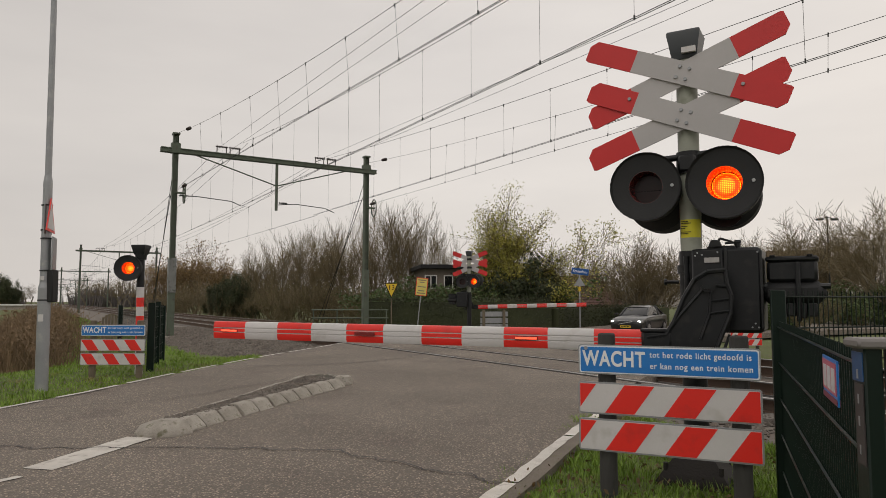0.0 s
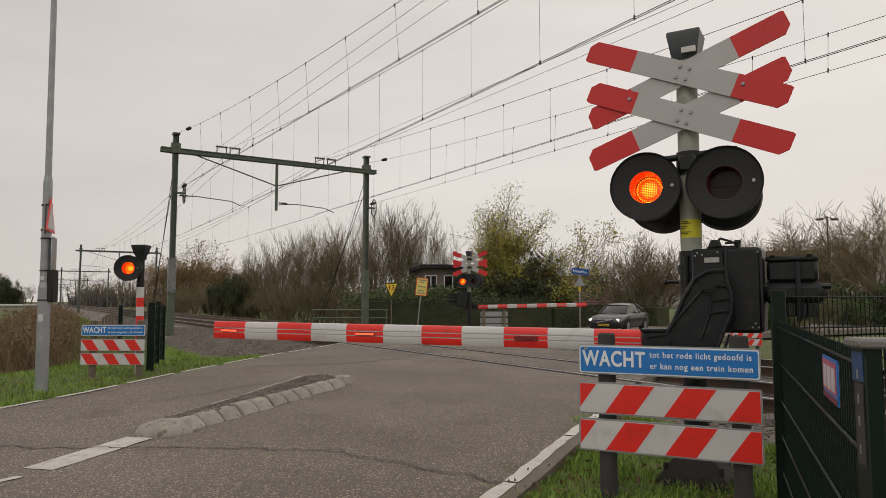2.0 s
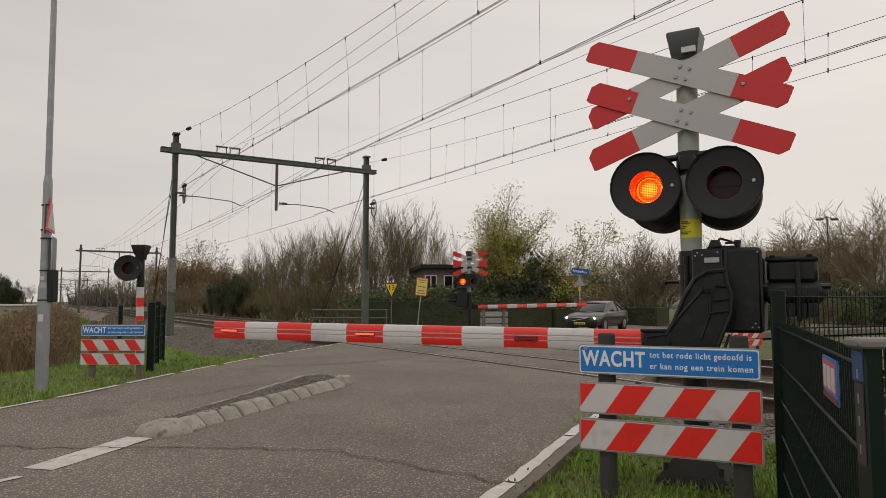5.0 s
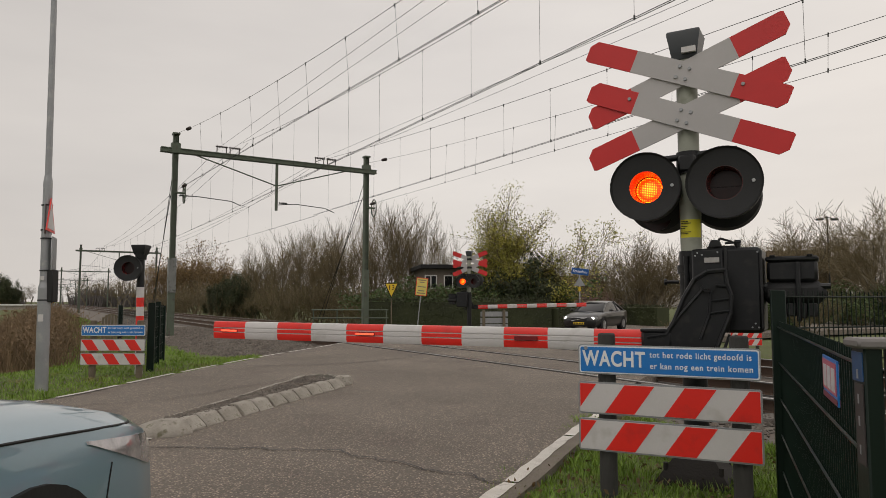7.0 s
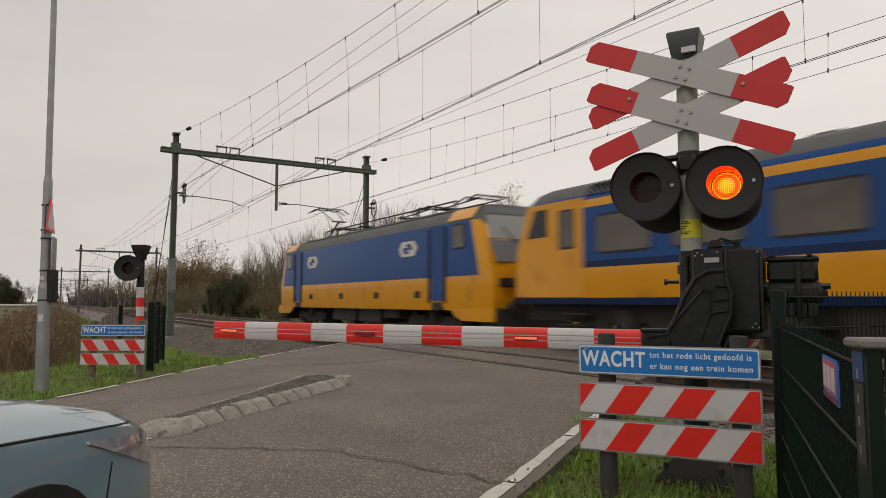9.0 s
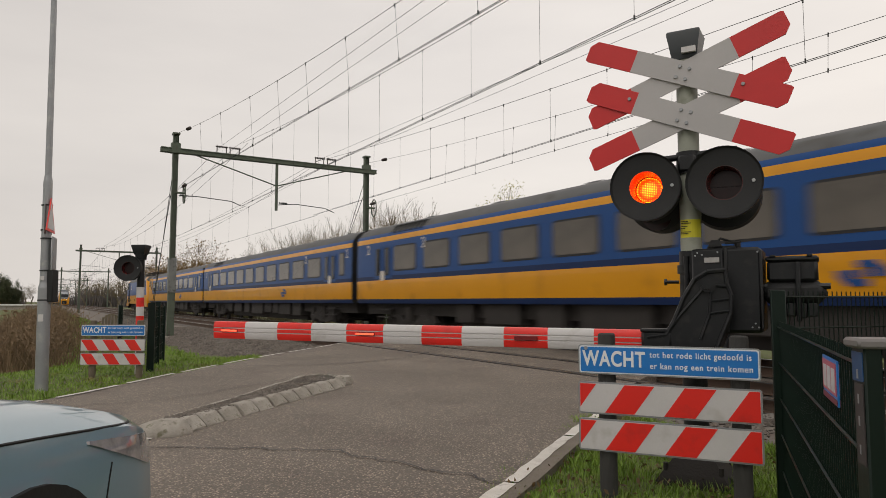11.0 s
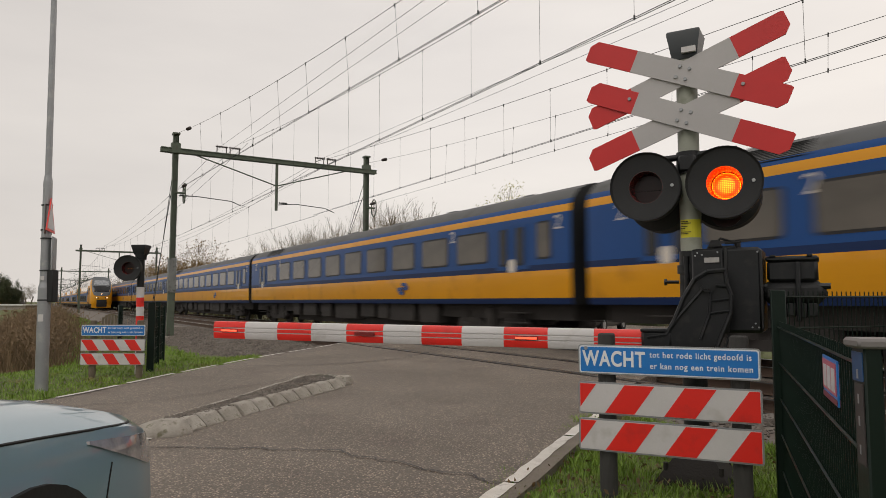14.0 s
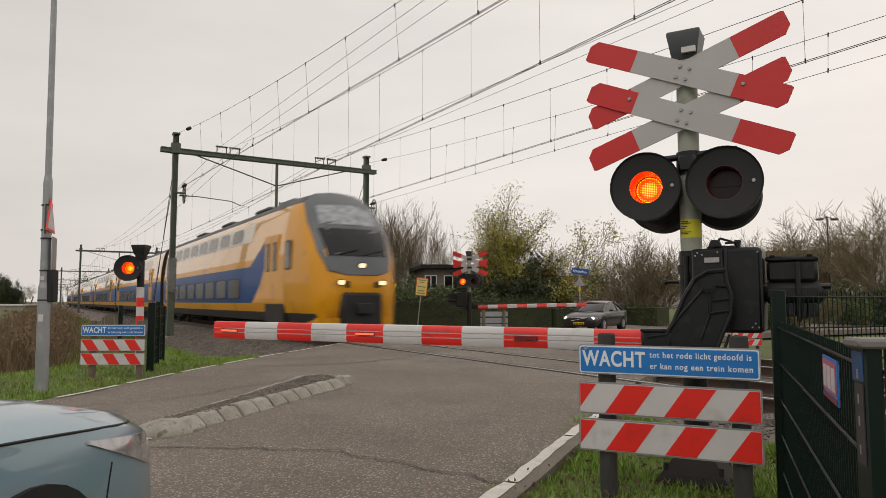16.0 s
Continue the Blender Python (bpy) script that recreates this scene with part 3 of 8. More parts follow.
nose.loft([[(x * q + 0.03 * (1 - q) + rnd.uniform(-.01, .01), y * q + rnd.uniform(-.01, .01), z + rnd.uniform(-.006, .006)) for x, y in base_] for q, z in ((1.0, -0.03), (0.97, 0.02), (0.8, 0.085), (0.52, 0.125), (0.25, 0.13))])
o = part("kerb_nose", nose, CONCRETE, island, "rounded concrete end stone")
o.matrix_basis = pose(-2.53, 6.24, 0, 0, 0, 8)
tail = Shape()
tail.loft([[(x * q, y * q, z + rnd.uniform(-.006, .006)) for x, y in ((-0.13, -0.12), (0.06, -0.15), (0.15, 0.0), (0.08, 0.2), (-0.12, 0.18))] for q, z in ((1.0, -0.04), (0.96, 0.05), (0.8, 0.115), (0.4, 0.125))])
o = part("kerb_tail", tail, CONCRETE, island, "pale broken end stone")
o.matrix_basis = pose(-1.46, 9.93, 0, 0, 0, 5)

# right verge kerb, level with the asphalt
ks = Shape()
vk = thing("verge_kerb", pose(0, 0, 0), "flush concrete kerb strip between road and verge", "kerb", kind="structure")
VK = [(0.05, 3.2), (0.46, 4.15), (0.7, 4.66), (1.06, 5.5), (1.42, 6.3), (1.95, 7.3), (2.6, 8.7), (3.05, 9.9)]
kr = []
for (x, y) in VK:
    kr.append([(x - 0.15, y + 0.05, 0.011), (x - 0.15, y + 0.05, -0.2), (x - 0.03, y + 0.01, -0.2), (x - 0.03, y + 0.01, 0.013)])
ks.loft(kr)
part("kerb_band", ks, surf("verge_concrete", (0.21, 0.18, 0.145), (0.13, 0.11, 0.09), 3, 0.95, 0, 0.8, 60, c=(0.15, 0.14, 0.09)), vk)


# ---- overhead line ----
PORTALS = [-40.5, 33.0, 105.5, 178.5, 251.5, 324.5, 400, 480]
LEG_NEAR, LEG_FAR, TOP, BEAM = 5.43, 15.2, 9.02, 8.33


def h_section(s, x, y, z0, z1, a=0.2, b=0.2, t=0.022):
    s.box((x - a / 2, y - b / 2, z0), (x + a / 2, y - b / 2 + t, z1))
    s.box((x - a / 2, y + b / 2 - t, z0), (x + a / 2, y + b / 2, z1))
    s.box((x - t / 2, y - b / 2 + t, z0), (x + t / 2, y + b / 2 - t, z1))


def insulator(s, p, q, r=0.07, n=6):
    p, q = Vector(p), Vector(q)
    s.cyl(p, q, r * 0.35, n=8)
    for k in range(n):
        a = p.lerp(q, (k + 0.3) / n)
        b = p.lerp(q, (k + 0.75) / n)
        s.cyl(a, b, r, r * 0.5, 10)


def portal(near):
    """A catenary portal over both tracks; local y = 0 is the leg nearest the road, and the far leg stands at -y."""
    t = new("catenary_portal")
    span = LEG_FAR - LEG_NEAR
    for y in (0, -span):
        s = Shape()
        h_section(s, 0, y, -0.5, TOP, 0.24, 0.24)
        s.box((-0.15, y - 0.15, -0.4), (0.15, y + 0.15, 2.9), 0.02)
        s.box((-0.2, y - 0.16, TOP - 0.03), (0.2, y + 0.16, TOP + 0.05))
        s.box((-0.16, y - 0.2, BEAM - 0.22), (0.16, y + 0.2, BEAM + 0.25))
        part("leg", s, GREENSTEEL, t)
        f = Shape()
        f.box((-0.45, y - 0.45, -0.9), (0.45, y + 0.45, -0.38), 0.03)
        part("foundation", f, CONCRETE, t)
        if near and y == 0:
            p = Shape()
            p.box((-0.2, y - 0.17, 1.6), (0.17, y + 0.17, 3.2), 0.02)
            part("mast_sleeve", p, SLEEVE, t, "grey weathered guard plate")
        if near:
            wl_ = Shape()
            ywheel = y + (-0.42)
            ring = [(0.3 * math.cos(a), 0.3 * math.sin(a)) for a in [k * math.pi / 10 for k in range(21)]]
            wl_.path([(-0.1 + x, ywheel, 6.25 + z * 1.55) for x, z in ring], 0.03, 6)
            for k in range(6):
                a = k * math.pi / 3
                wl_.cyl((-0.1, ywheel, 6.25), (-0.1 + 0.3 * math.cos(a), ywheel, 6.25 + 0.465 * math.sin(a)), 0.012, n=5)
            wl_.cyl((-0.1, y, 6.25), (-0.1, ywheel - 0.06, 6.25), 0.05, n=8)
            part("tension_wheel", wl_, GREENSTEEL, t)
    b = Shape()
    for dx in (-0.12, 0.12):
        b.prism([(dx + a, BEAM + c) for a, c in ((-0.05, 0.02), (0.05, 0.02), (0.05, -0.02), (0.01, -0.02), (0.01, -0.16), (0.05, -0.16), (0.05, -0.2),
                                                 (-0.05, -0.2), (-0.05, -0.16), (-0.01, -0.16), (-0.01, -0.02), (-0.05, -0.02))], -span - 0.55, 0.65)
    part("beam", b, GREENSTEEL, t)
    h = Shape()
    mid = -span / 2 + 0.05
    h.cyl((0, mid, BEAM - 0.15), (0, mid, 5.75), 0.075, n=8)
    h.cyl((0, mid, 7.0), (0, -0.9, BEAM - 0.2), 0.03, n=6)
    h.cyl((0, mid, 7.0), (0, -span + 1.2, BEAM - 0.2), 0.03, n=6)
    part("centre_hanger", h, GREENSTEEL, t)
    for y0, y1 in ((-0.2, -3.1), (mid - 0.1, mid - 3.1)):
        a = Shape()
        a.path([(0, y0, 6.15 if y0 > -1 else 6.05), (0, y0 - 0.9, 6.15), (0, y1 + 0.5, 6.05), (0, y1, 5.86)], 0.02, 6)
        insulator(a, (0, y0 - 0.05, 6.15), (0, y0 - 0.45, 6.15), 0.06)
        part("steady_arm", a, WIRE, t)
    for yc in (-2.1, -2.72, -7.1, -7.75):
        s = Shape()
        for d in (-0.22, 0.22):
            s.cyl((0, yc + d, BEAM), (0, yc + d, BEAM + 0.3), 0.025, n=6)
        insulator(s, (0, yc - 0.28, BEAM + 0.34), (0, yc + 0.28, BEAM + 0.34), 0.07)
        part("beam_insulator", s, INSUL, t)
    if near:
        for y in (0, -span):
            for k in (0.0, 0.35):
                g = Shape()
                g.cyl((0.1, y, 7.9 - k * 2), (6.8 + k * 2, y - 0.1, -0.3), 0.016, n=5)
                part("guy_wire", g, WIRE, t)
    return t


p_near = portal(True)
tagged(p_near, "green steel catenary portal spanning both tracks", "catenary portal", "portals along the line")
p_near.matrix_basis = track(33.0, LEG_NEAR)
p_far = portal(False)
tagged(p_far, "green steel catenary portal spanning both tracks", "catenary portal", "portals along the line")
p_far.matrix_basis = track(105.5, LEG_NEAR)
for u in PORTALS[3:] + [-40.5]:
    copy_thing(p_far, track(u, LEG_NEAR))


def line_of(plan, low, bend, base):
    """Plan points and height of a wire: plan gives v at both ends; it hangs as a parabola round u = low, up to the portals at both sides."""
    (ua, va), (ub, vb) = plan

    def at(u):
        v = va + (vb - va) * (ua - u) / (ua - ub)
        if u >= low:
            z = base + bend * (u - low) ** 2
        else:
            z = base + bend * (ua - low) ** 2 * ((low - u) / (low - ub)) ** 2
        return Vector(uv(u, v, z))
    return at


def wire_run(s, at, ua, ub, r, n=26, twin=0.0):
    us_ = [ua + (ub - ua) * k / n for k in range(n + 1)]
    for off in ((-twin, twin) if twin else (0.0,)):
        o = Vector((0, 0, off))
        for p, q in zip(us_, us_[1:]):
            s.cyl(at(p) + o, at(q) + o, r, n=5, caps=False)


def dropper(s, p, q, r=0.0045):
    s.cyl(p, q, r, n=4, caps=False)
    d = (p - q).normalized()
    s.cyl(p - d * 0.06, p + d * 0.03, 0.015, n=5)
    s.cyl(q - d * 0.03, q + d * 0.06, 0.017, n=5)


def catenary(messenger, contact, drops, anchor, name, label, radius=0.0075, twin=0.0):
    """A messenger wire with its contact wire and the droppers between them; anchored wires end in strain insulators at the portal."""
    t = thing(name, pose(0, 0, 0), label, "overhead wire", "wires of the line")
    ua, ub = (32.9 if anchor else 33.0), -40.5
    for nm, at, tw in (("messenger_wire", messenger, 0.0), ("contact_wire", contact, twin)):
        s = Shape()
        wire_run(s, at, ua, ub, radius, twin=tw)
        part(nm, s, WIRE, t)
    d = Shape()
    for u in drops:
        dropper(d, messenger(u), contact(u))
    part("droppers", d, WIRE, t)["kind"] = "stuff"
    if anchor:
        for at, far_ in ((messenger, 2.2), (contact, 1.0)):
            i = Shape()
            insulator(i, at(ua - far_), at(ua - far_ - 0.5), 0.075)
            part("strain_insulator", i, INSUL, t)


def far_catenary(v, zc, zm, sag):
    """The same line beyond the portal, span by span."""
    t = thing("overhead_line", pose(0, 0, 0), "thin dark overhead line running off along the track", "overhead wire", "wires of the line")
    c, m, d = Shape(), Shape(), Shape()
    for a, b in zip(PORTALS[1:], PORTALS[2:]):
        zig, n, r = (0.2 if PORTALS.index(a) % 2 else -0.2), 14, 0.009 if b < 110 else 0.016

        def at(f, z):
            return Vector(uv(a + (b - a) * f, v + zig * (1 - 2 * f), z))

        for k in range(n):
            f, g, h = k / n, (k + 1) / n, (k + 0.5) / n
            c.cyl(at(f, zc), at(g, zc), r, n=5, caps=False)
            m.cyl(at(f, zm - sag * 4 * f * (1 - f)), at(g, zm - sag * 4 * g * (1 - g)), r, n=5, caps=False)
            dropper(d, at(h, zm - sag * 4 * h * (1 - h)), at(h, zc), 0.005 if b < 110 else 0.009)
    part("contact_wire", c, WIRE, t)
    part("messenger_wire", m, WIRE, t)
    part("droppers", d, WIRE, t)["kind"] = "stuff"


def straight(plan, rise, base):
    (ua, va), (ub, vb) = plan
    return lambda u: Vector(uv(u, va + (vb - va) * (ua - u) / (ua - ub), base + rise * u))


NEAR_PLAN, FAR_PLAN = ((33, NEAR_V), (-40.5, NEAR_V)), ((33, FAR_V), (-40.5, FAR_V))
NEAR_DROPS = [31.2, 28.2, 25.4, 22.7, 20.0, 17.7, 15.1, 12.8, 10.3, 7.8, 5.0, 1.0, -4.0, -9.0]
catenary(line_of(NEAR_PLAN, 4.75, 0.0017, 7.653), straight(NEAR_PLAN, -0.0055, 6.05), NEAR_DROPS, False, "overhead_line", "thin dark overhead contact line with droppers", twin=0.016)
FAR_DROPS = [31.0, 28.3, 25.8, 23.4, 21.0, 18.7, 16.5, 14.3, 12.1, 9.6, 7.0, 4.0, 0.0, -5.0]
catenary(line_of(FAR_PLAN, -6.4, 0.00113, 6.694), straight(FAR_PLAN, -0.0015, 5.71), FAR_DROPS, False, "overhead_line", "thin dark overhead contact line with droppers", twin=0.014)
catenary(line_of(((32.3, 5.45), (-40.5, 8.5)), 4.8, 0.00213, 7.337), straight(((32.3, 5.6), (-40.5, 8.5)), 0.0065, 6.2), [28.5, 25.5, 22.0, 19.4, 17.2, 14.7, 12.3, 9.5, 6.5, 2.5, -3.0], True, "overhead_line",
         "slanting overhead line with droppers running to its anchor", 0.0065, 0.014)
catenary(line_of(((32.3, 15.1), (-40.5, 12.4)), -7.1, 0.0013, 6.58), straight(((32.3, 15.0), (-40.5, 12.4)), 0.011, 5.955), [24.0, 21.6, 19.1, 16.7, 14.2, 11.8, 9.4, 7.6, 4.5, 0.0, -6.0], True, "overhead_line",
         "slanting overhead line with droppers running to its anchor", 0.0065)
far_catenary(NEAR_V, 5.88, 9.0, 1.35)
far_catenary(FAR_V, 5.66, 8.4, 1.3)


def feeder(v, near_rise, near_base, sag, name="feeder_wire"):
    """A bare wire over the insulators on the portal beams."""
    t = thing(name, pose(0, 0, 0), "thin dark feeder wire on the portal insulators", "overhead wire", "wires of the line")
    s = Shape()
    wire_run(s, straight(((33, v), (-40.5, v)), near_rise, near_base), 33, -40.5, 0.0065, 4)
    z0 = near_base + near_rise * 33
    far_pts = [Vector(uv(33 + 72.5 * k / 12, v, z0 - (z0 - 8.6) * k / 12 - sag * 4 * (k / 12) * (1 - k / 12))) for k in range(13)]
    s.path(far_pts, 0.009, 5)
    part("wire", s, WIRE, t)


feeder(7.55, 0.026, 7.9, 0.7)
feeder(8.15, 0.019, 8.1, 0.7)
feeder(12.7, 0.023, 7.94, 0.6)
feeder(13.2, 0.0143, 8.03, 0.6)


# ---- level crossing equipment ----
LAMP_R = 0.249


def lamp_meshes():
    out = {}
    s = Shape()      # dished backing plate with a round opening
    n = 40
    rings = []
    for r, y in ((0.119, 0.0), (0.119, -0.013), (0.16, -0.016), (0.235, -0.03), (LAMP_R, -0.05), (LAMP_R, -0.03), (0.245, 0.0), (0.119, 0.0)):
        rings.append([(r * math.cos(2 * math.pi * i / n), y, r * math.sin(2 * math.pi * i / n)) for i in range(n)])
    s.loft(rings, caps=False)
    out["plate"] = mesh_of("backing_plate", s, BLACKMATT)
    s = Shape()
    rings = []
    for r, y in ((0.245, 0.0), (0.24, 0.09), (0.15, 0.15), (0.12, 0.16)):
        rings.append([(r * math.cos(2 * math.pi * i / n), y, r * math.sin(2 * math.pi * i / n)) for i in range(n)])
    s.loft(rings, caps=False)
    s.add([(0.12 * math.cos(2 * math.pi * i / n), 0.16, 0.12 * math.sin(2 * math.pi * i / n)) for i in range(n)], [tuple(range(n))])
    out["housing"] = mesh_of("housing", s, BLACKMATT)
    s = Shape()      # the tube in which the lens sits deep behind the plate
    rings = []
    for r, y in ((0.118, -0.008), (0.116, -0.008), (0.114, 0.05), (0.1, 0.138), (0.108, 0.138)):
        rings.append([(r * math.cos(2 * math.pi * i / n), y, r * math.sin(2 * math.pi * i / n)) for i in range(n)])
    s.loft(rings, caps=False)
    # lining tinted red: part of the lens's glow on the wall lies in this colour
    out["hood"] = mesh_of("lamp_tube", s, surf("tube_red_glow", (0.11, 0.008, 0.006), (0.08, 0.006, 0.005), 6, 0.25, 0.0, spec=1.0))
    s = Shape()
    s.turn([(0.0005, 0.13), (0.05, 0.132), (0.09, 0.138), (0.096, 0.15)], 32, "y")
    out["lens"] = mesh_of("led_lens", s, LEDRED)
    # invented half-disc blinds over the always lit lens, in place of diodes going dark
    for sgn, key in ((1, "added_blind_up"), (-1, "added_blind_low")):
        s = Shape()
        arc = [(0.111, -sgn * 0.01)] + [(0.111 * math.cos(math.pi * k / 20), sgn * 0.111 * math.sin(math.pi * k / 20)) for k in range(21)] + [(-0.111, -sgn * 0.01)]
        s.prism(arc, 0.112 if sgn > 0 else 0.118, 0.117 if sgn > 0 else 0.123)
        out[key] = mesh_of("shutter", s, surf("added_lens_blind", (0.02, 0.004, 0.004), (0.01, 0.002, 0.002), 20, 0.3, spec=0.3))
    s = Shape()
    s.cyl((0.185, -0.03, 0.0), (0.185, -0.015, 0.0), 0.012, n=10)
    out["lock"] = mesh_of("lock_screw", s, GALV)
    return out


LM = lamp_meshes()
ADDED_SHUTTERS = {}      # lamp key -> invented shutters that stand in for switching it on and off


def signal_lamp(t, key, x, y, z, turn=0.0, tilt=0.0):
    plate = part("signal_lamp", LM["plate"], None, t, "round black signal lamp with hood")
    plate.matrix_basis = pose(x, y, z, tilt, 0, turn)
    for k in ("housing", "hood", "lens", "lock"):
        part({"lens": "led_lens", "hood": "lamp_tube", "lock": "lock_screw"}.get(k, k), LM[k], None, plate)
    # added blinds, no part of such a lamp: they only make it flash
    a = part("shutter", LM["added_blind_up"], None, plate)
    b = part("shutter", LM["added_blind_low"], None, plate)
    ADDED_SHUTTERS.setdefault(key, []).append((a, b))
    return plate


def cross_board(t, m, front):
    """One board of a warning cross: red ends, pale middle, cut corners."""
    L, w_, c = 0.735, 0.083, 0.05
    s = Shape(m)
    y0, y1 = (-0.012, 0.0)
    s.k = 0
    s.prism([(-0.37, -w_), (0.37, -w_), (0.37, w_), (-0.37, w_)], y0, y1)
    s.k = 1
    s.prism([(0.37, -w_), (L - c, -w_), (L, -w_ + c), (L, w_ - 0.01), (L - 0.02, w_), (0.37, w_)], y0, y1)
    s.prism([(-0.37, w_), (-L + c, w_), (-L, w_ - c), (-L, -w_ + 0.01), (-L + 0.02, -w_), (-0.37, -w_)], y0, y1)
    b = part("cross_board", s, [CROSSWHITE, CROSSRED], t, "white board with red ends")
    if front:
        for x, z in ((-0.035, -0.04), (0.035, -0.04), (-0.035, 0.04), (0.035, 0.04), (0.42 if front > 1 else -0.42, 0.02)):
            r = Shape(m)
            r.cyl((x, -0.024, z), (x, -0.01, z), 0.012, 0.014, 10)
            part("bolt", r, GALV, b)
    return b


def crossing_mast(key, x, y, rz, boom_len, boom_turn, label, boom_up=(0.0, 0.0)):
    """A mast with double cross, lamps to both sides, drive and a lowered boom. Local -y is the approaching traffic's side."""
    t = thing("level_crossing_barrier", pose(x, y, 0, 0, 0, rz), label, "level crossing barrier", "barriers of the crossing")
    s = Shape()
    s.cyl((0, 0, 1.5), (0, 0, 2.98), 0.074, n=24)
    part("mast_pole", s, MASTGREY, t, "greenish grey mast tube")
    s = Shape()
    s.cyl((0, 0, -0.05), (0, 0, 1.56), 0.085, n=24)
    s.cyl((0, 0, 1.4), (0, 0, 1.46), 0.1, n=24)
    s.cyl((-0.02, -0.1, 0.9), (-0.02, -0.1, 1.52), 0.018, n=8)
    s.cyl((-0.09, -0.02, 1.34), (-0.17, -0.05, 1.34), 0.012, n=8)
    s.cyl((-0.165, -0.05, 1.34), (-0.185, -0.055, 1.34), 0.024, n=8)
    part("mast_foot_tube", s, BLACK, t, "black lower mast tube")
    s = Shape()
    s.loft([[(-0.25, -0.25, -0.14), (0.25, -0.25, -0.14), (0.25, 0.25, -0.14), (-0.25, 0.25, -0.14)], [(-0.24, -0.24, -0.03), (0.24, -0.24, -0.03), (0.24, 0.24, -0.03), (-0.24, 0.24, -0.03)],
            [(-0.2, -0.2, 0.03), (0.2, -0.2, 0.03), (0.2, 0.2, 0.03), (-0.2, 0.2, 0.03)], [(-0.13, -0.13, 0.13), (0.13, -0.13, 0.13), (0.13, 0.13, 0.13), (-0.13, 0.13, 0.13)]])
    for a in (-0.2, 0.2):
        for b in (-0.2, 0.2):
            s.cyl((a * 0.9, b * 0.9, 0.0), (a * 0.9, b * 0.9, 0.09), 0.018, n=6)
    part("base_plate", s, UNDER, t, "rusty dark base casting")
    s = Shape()
    s.loft([[(-a, -b, z), (a, -b, z), (a, b, z), (-a, b, z)] for a, b, z in ((0.085, 0.08, 2.96), (0.118, 0.112, 3.15), (0.11, 0.104, 3.165))])
    s.cyl((0, 0, 2.9), (0, 0, 2.97), 0.06, n=16)
    part("bell_box", s, surf("bell_grey", (0.03, 0.036, 0.04), (0.02, 0.025, 0.028), 5, 0.5), t, "dark grey bell housing")
    s = Shape()
    s.box((-0.01, -0.125, 2.99), (0.085, -0.1, 3.03))
    part("bell_label", s, WHITEFOIL, t)
    for zc in (2.845, 2.525):
        cross_board(t, pose(-0.008, -0.085, zc, 0, -20.8, 2), 0)
        cross_board(t, pose(-0.008, -0.1, zc, 0, 22.6, 2), 2 if zc > 2.7 else 1)
    for z in (2.84, 2.52):
        s = Shape()
        s.cyl((0, 0, z - 0.04), (0, 0, z + 0.04), 0.083, n=20)
        s.box((-0.09, -0.09, z - 0.03), (0.09, -0.06, z + 0.03), 0.01)
        part("clamp", s, BLACKMATT, t)
    s = Shape()
    s.cyl((-0.33, -0.03, 2.235), (0.33, -0.03, 2.265), 0.024, n=12)
    s.cyl((0, 0, 2.12), (0, 0, 2.28), 0.088, n=20)
    s.box((-0.06, -0.1, 2.13), (0.06, -0.05, 2.25), 0.015)
    for a in (-0.28, 0.28):
        s.cyl((a, -0.1, 2.22), (a, 0.12, 2.22), 0.03, n=8)
    part("lamp_bracket", s, BLACK, t)
    signal_lamp(t, key + "_left", -0.275, -0.16, 2.025, 3, 0)
    signal_lamp(t, key + "_right", 0.254, -0.16, 2.012, 2, 0)
    signal_lamp(t, key + "_back_left", -0.235, 0.2, 1.97, 172, 0)
    signal_lamp(t, key + "_back_right", 0.215, 0.2, 1.97, 186, 0)
    s = Shape()
    for k in range(9):
        a0, a1 = radians(215 + k * 14), radians(215 + (k + 1) * 14)
        s.add([(0.0755 * math.cos(a0), 0.0755 * math.sin(a0), 1.655), (0.0755 * math.cos(a1), 0.0755 * math.sin(a1), 1.655),
               (0.0755 * math.cos(a1), 0.0755 * math.sin(a1), 1.785), (0.0755 * math.cos(a0), 0.0755 * math.sin(a0), 1.785)], [(0, 1, 2, 3)])
    st = part("sticker", s, surf("sticker_yellow", (0.62, 0.56, 0.02), (0.55, 0.5, 0.02), 5, 0.5), t, "yellow notice sticker with dark lines")
    s = Shape()
    for k, (w_, z) in enumerate(((0.05, 1.77), (0.07, 1.758), (0.045, 1.735), (0.03, 1.72), (0.07, 1.695), (0.05, 1.683))):
        s.box((-0.055, -0.0795, z - 0.003), (-0.055 + w_, -0.0775, z + 0.002))
    part("text_bars", s, BLACKMATT, st)
    # the drive
    s = Shape()
    s.box((0.035, -0.17, 0.99), (0.468, 0.2, 1.565), 0.022)
    box_ = part("drive_box", s, BLACK, t, "black steel drive housing")
    s = Shape()
    s.box((0.03, -0.19, 1.0), (0.235, -0.165, 1.56), 0.012)
    part("drive_door", s, BLACK, box_)
    s = Shape()
    s.box((0.115, -0.2, 1.465), (0.21, -0.188, 1.5))
    part("type_plate", s, surf("type_plate", (0.4, 0.39, 0.38), (0.3, 0.29, 0.28), 30, 0.5), box_, "small grey type plate")
    s = Shape()
    s.box((0.238, -0.186, 0.995), (0.258, -0.168, 1.562), 0.004)
    s.box((0.455, -0.176, 1.02), (0.472, -0.15, 1.54), 0.004)
    part("seam_strip", s, BLACKMATT, box_)
    s = Shape()
    s.path([(0.16, -0.05, 1.57), (0.2, -0.05, 1.64), (0.26, -0.05, 1.62), (0.3, -0.05, 1.6)], 0.008, 8)
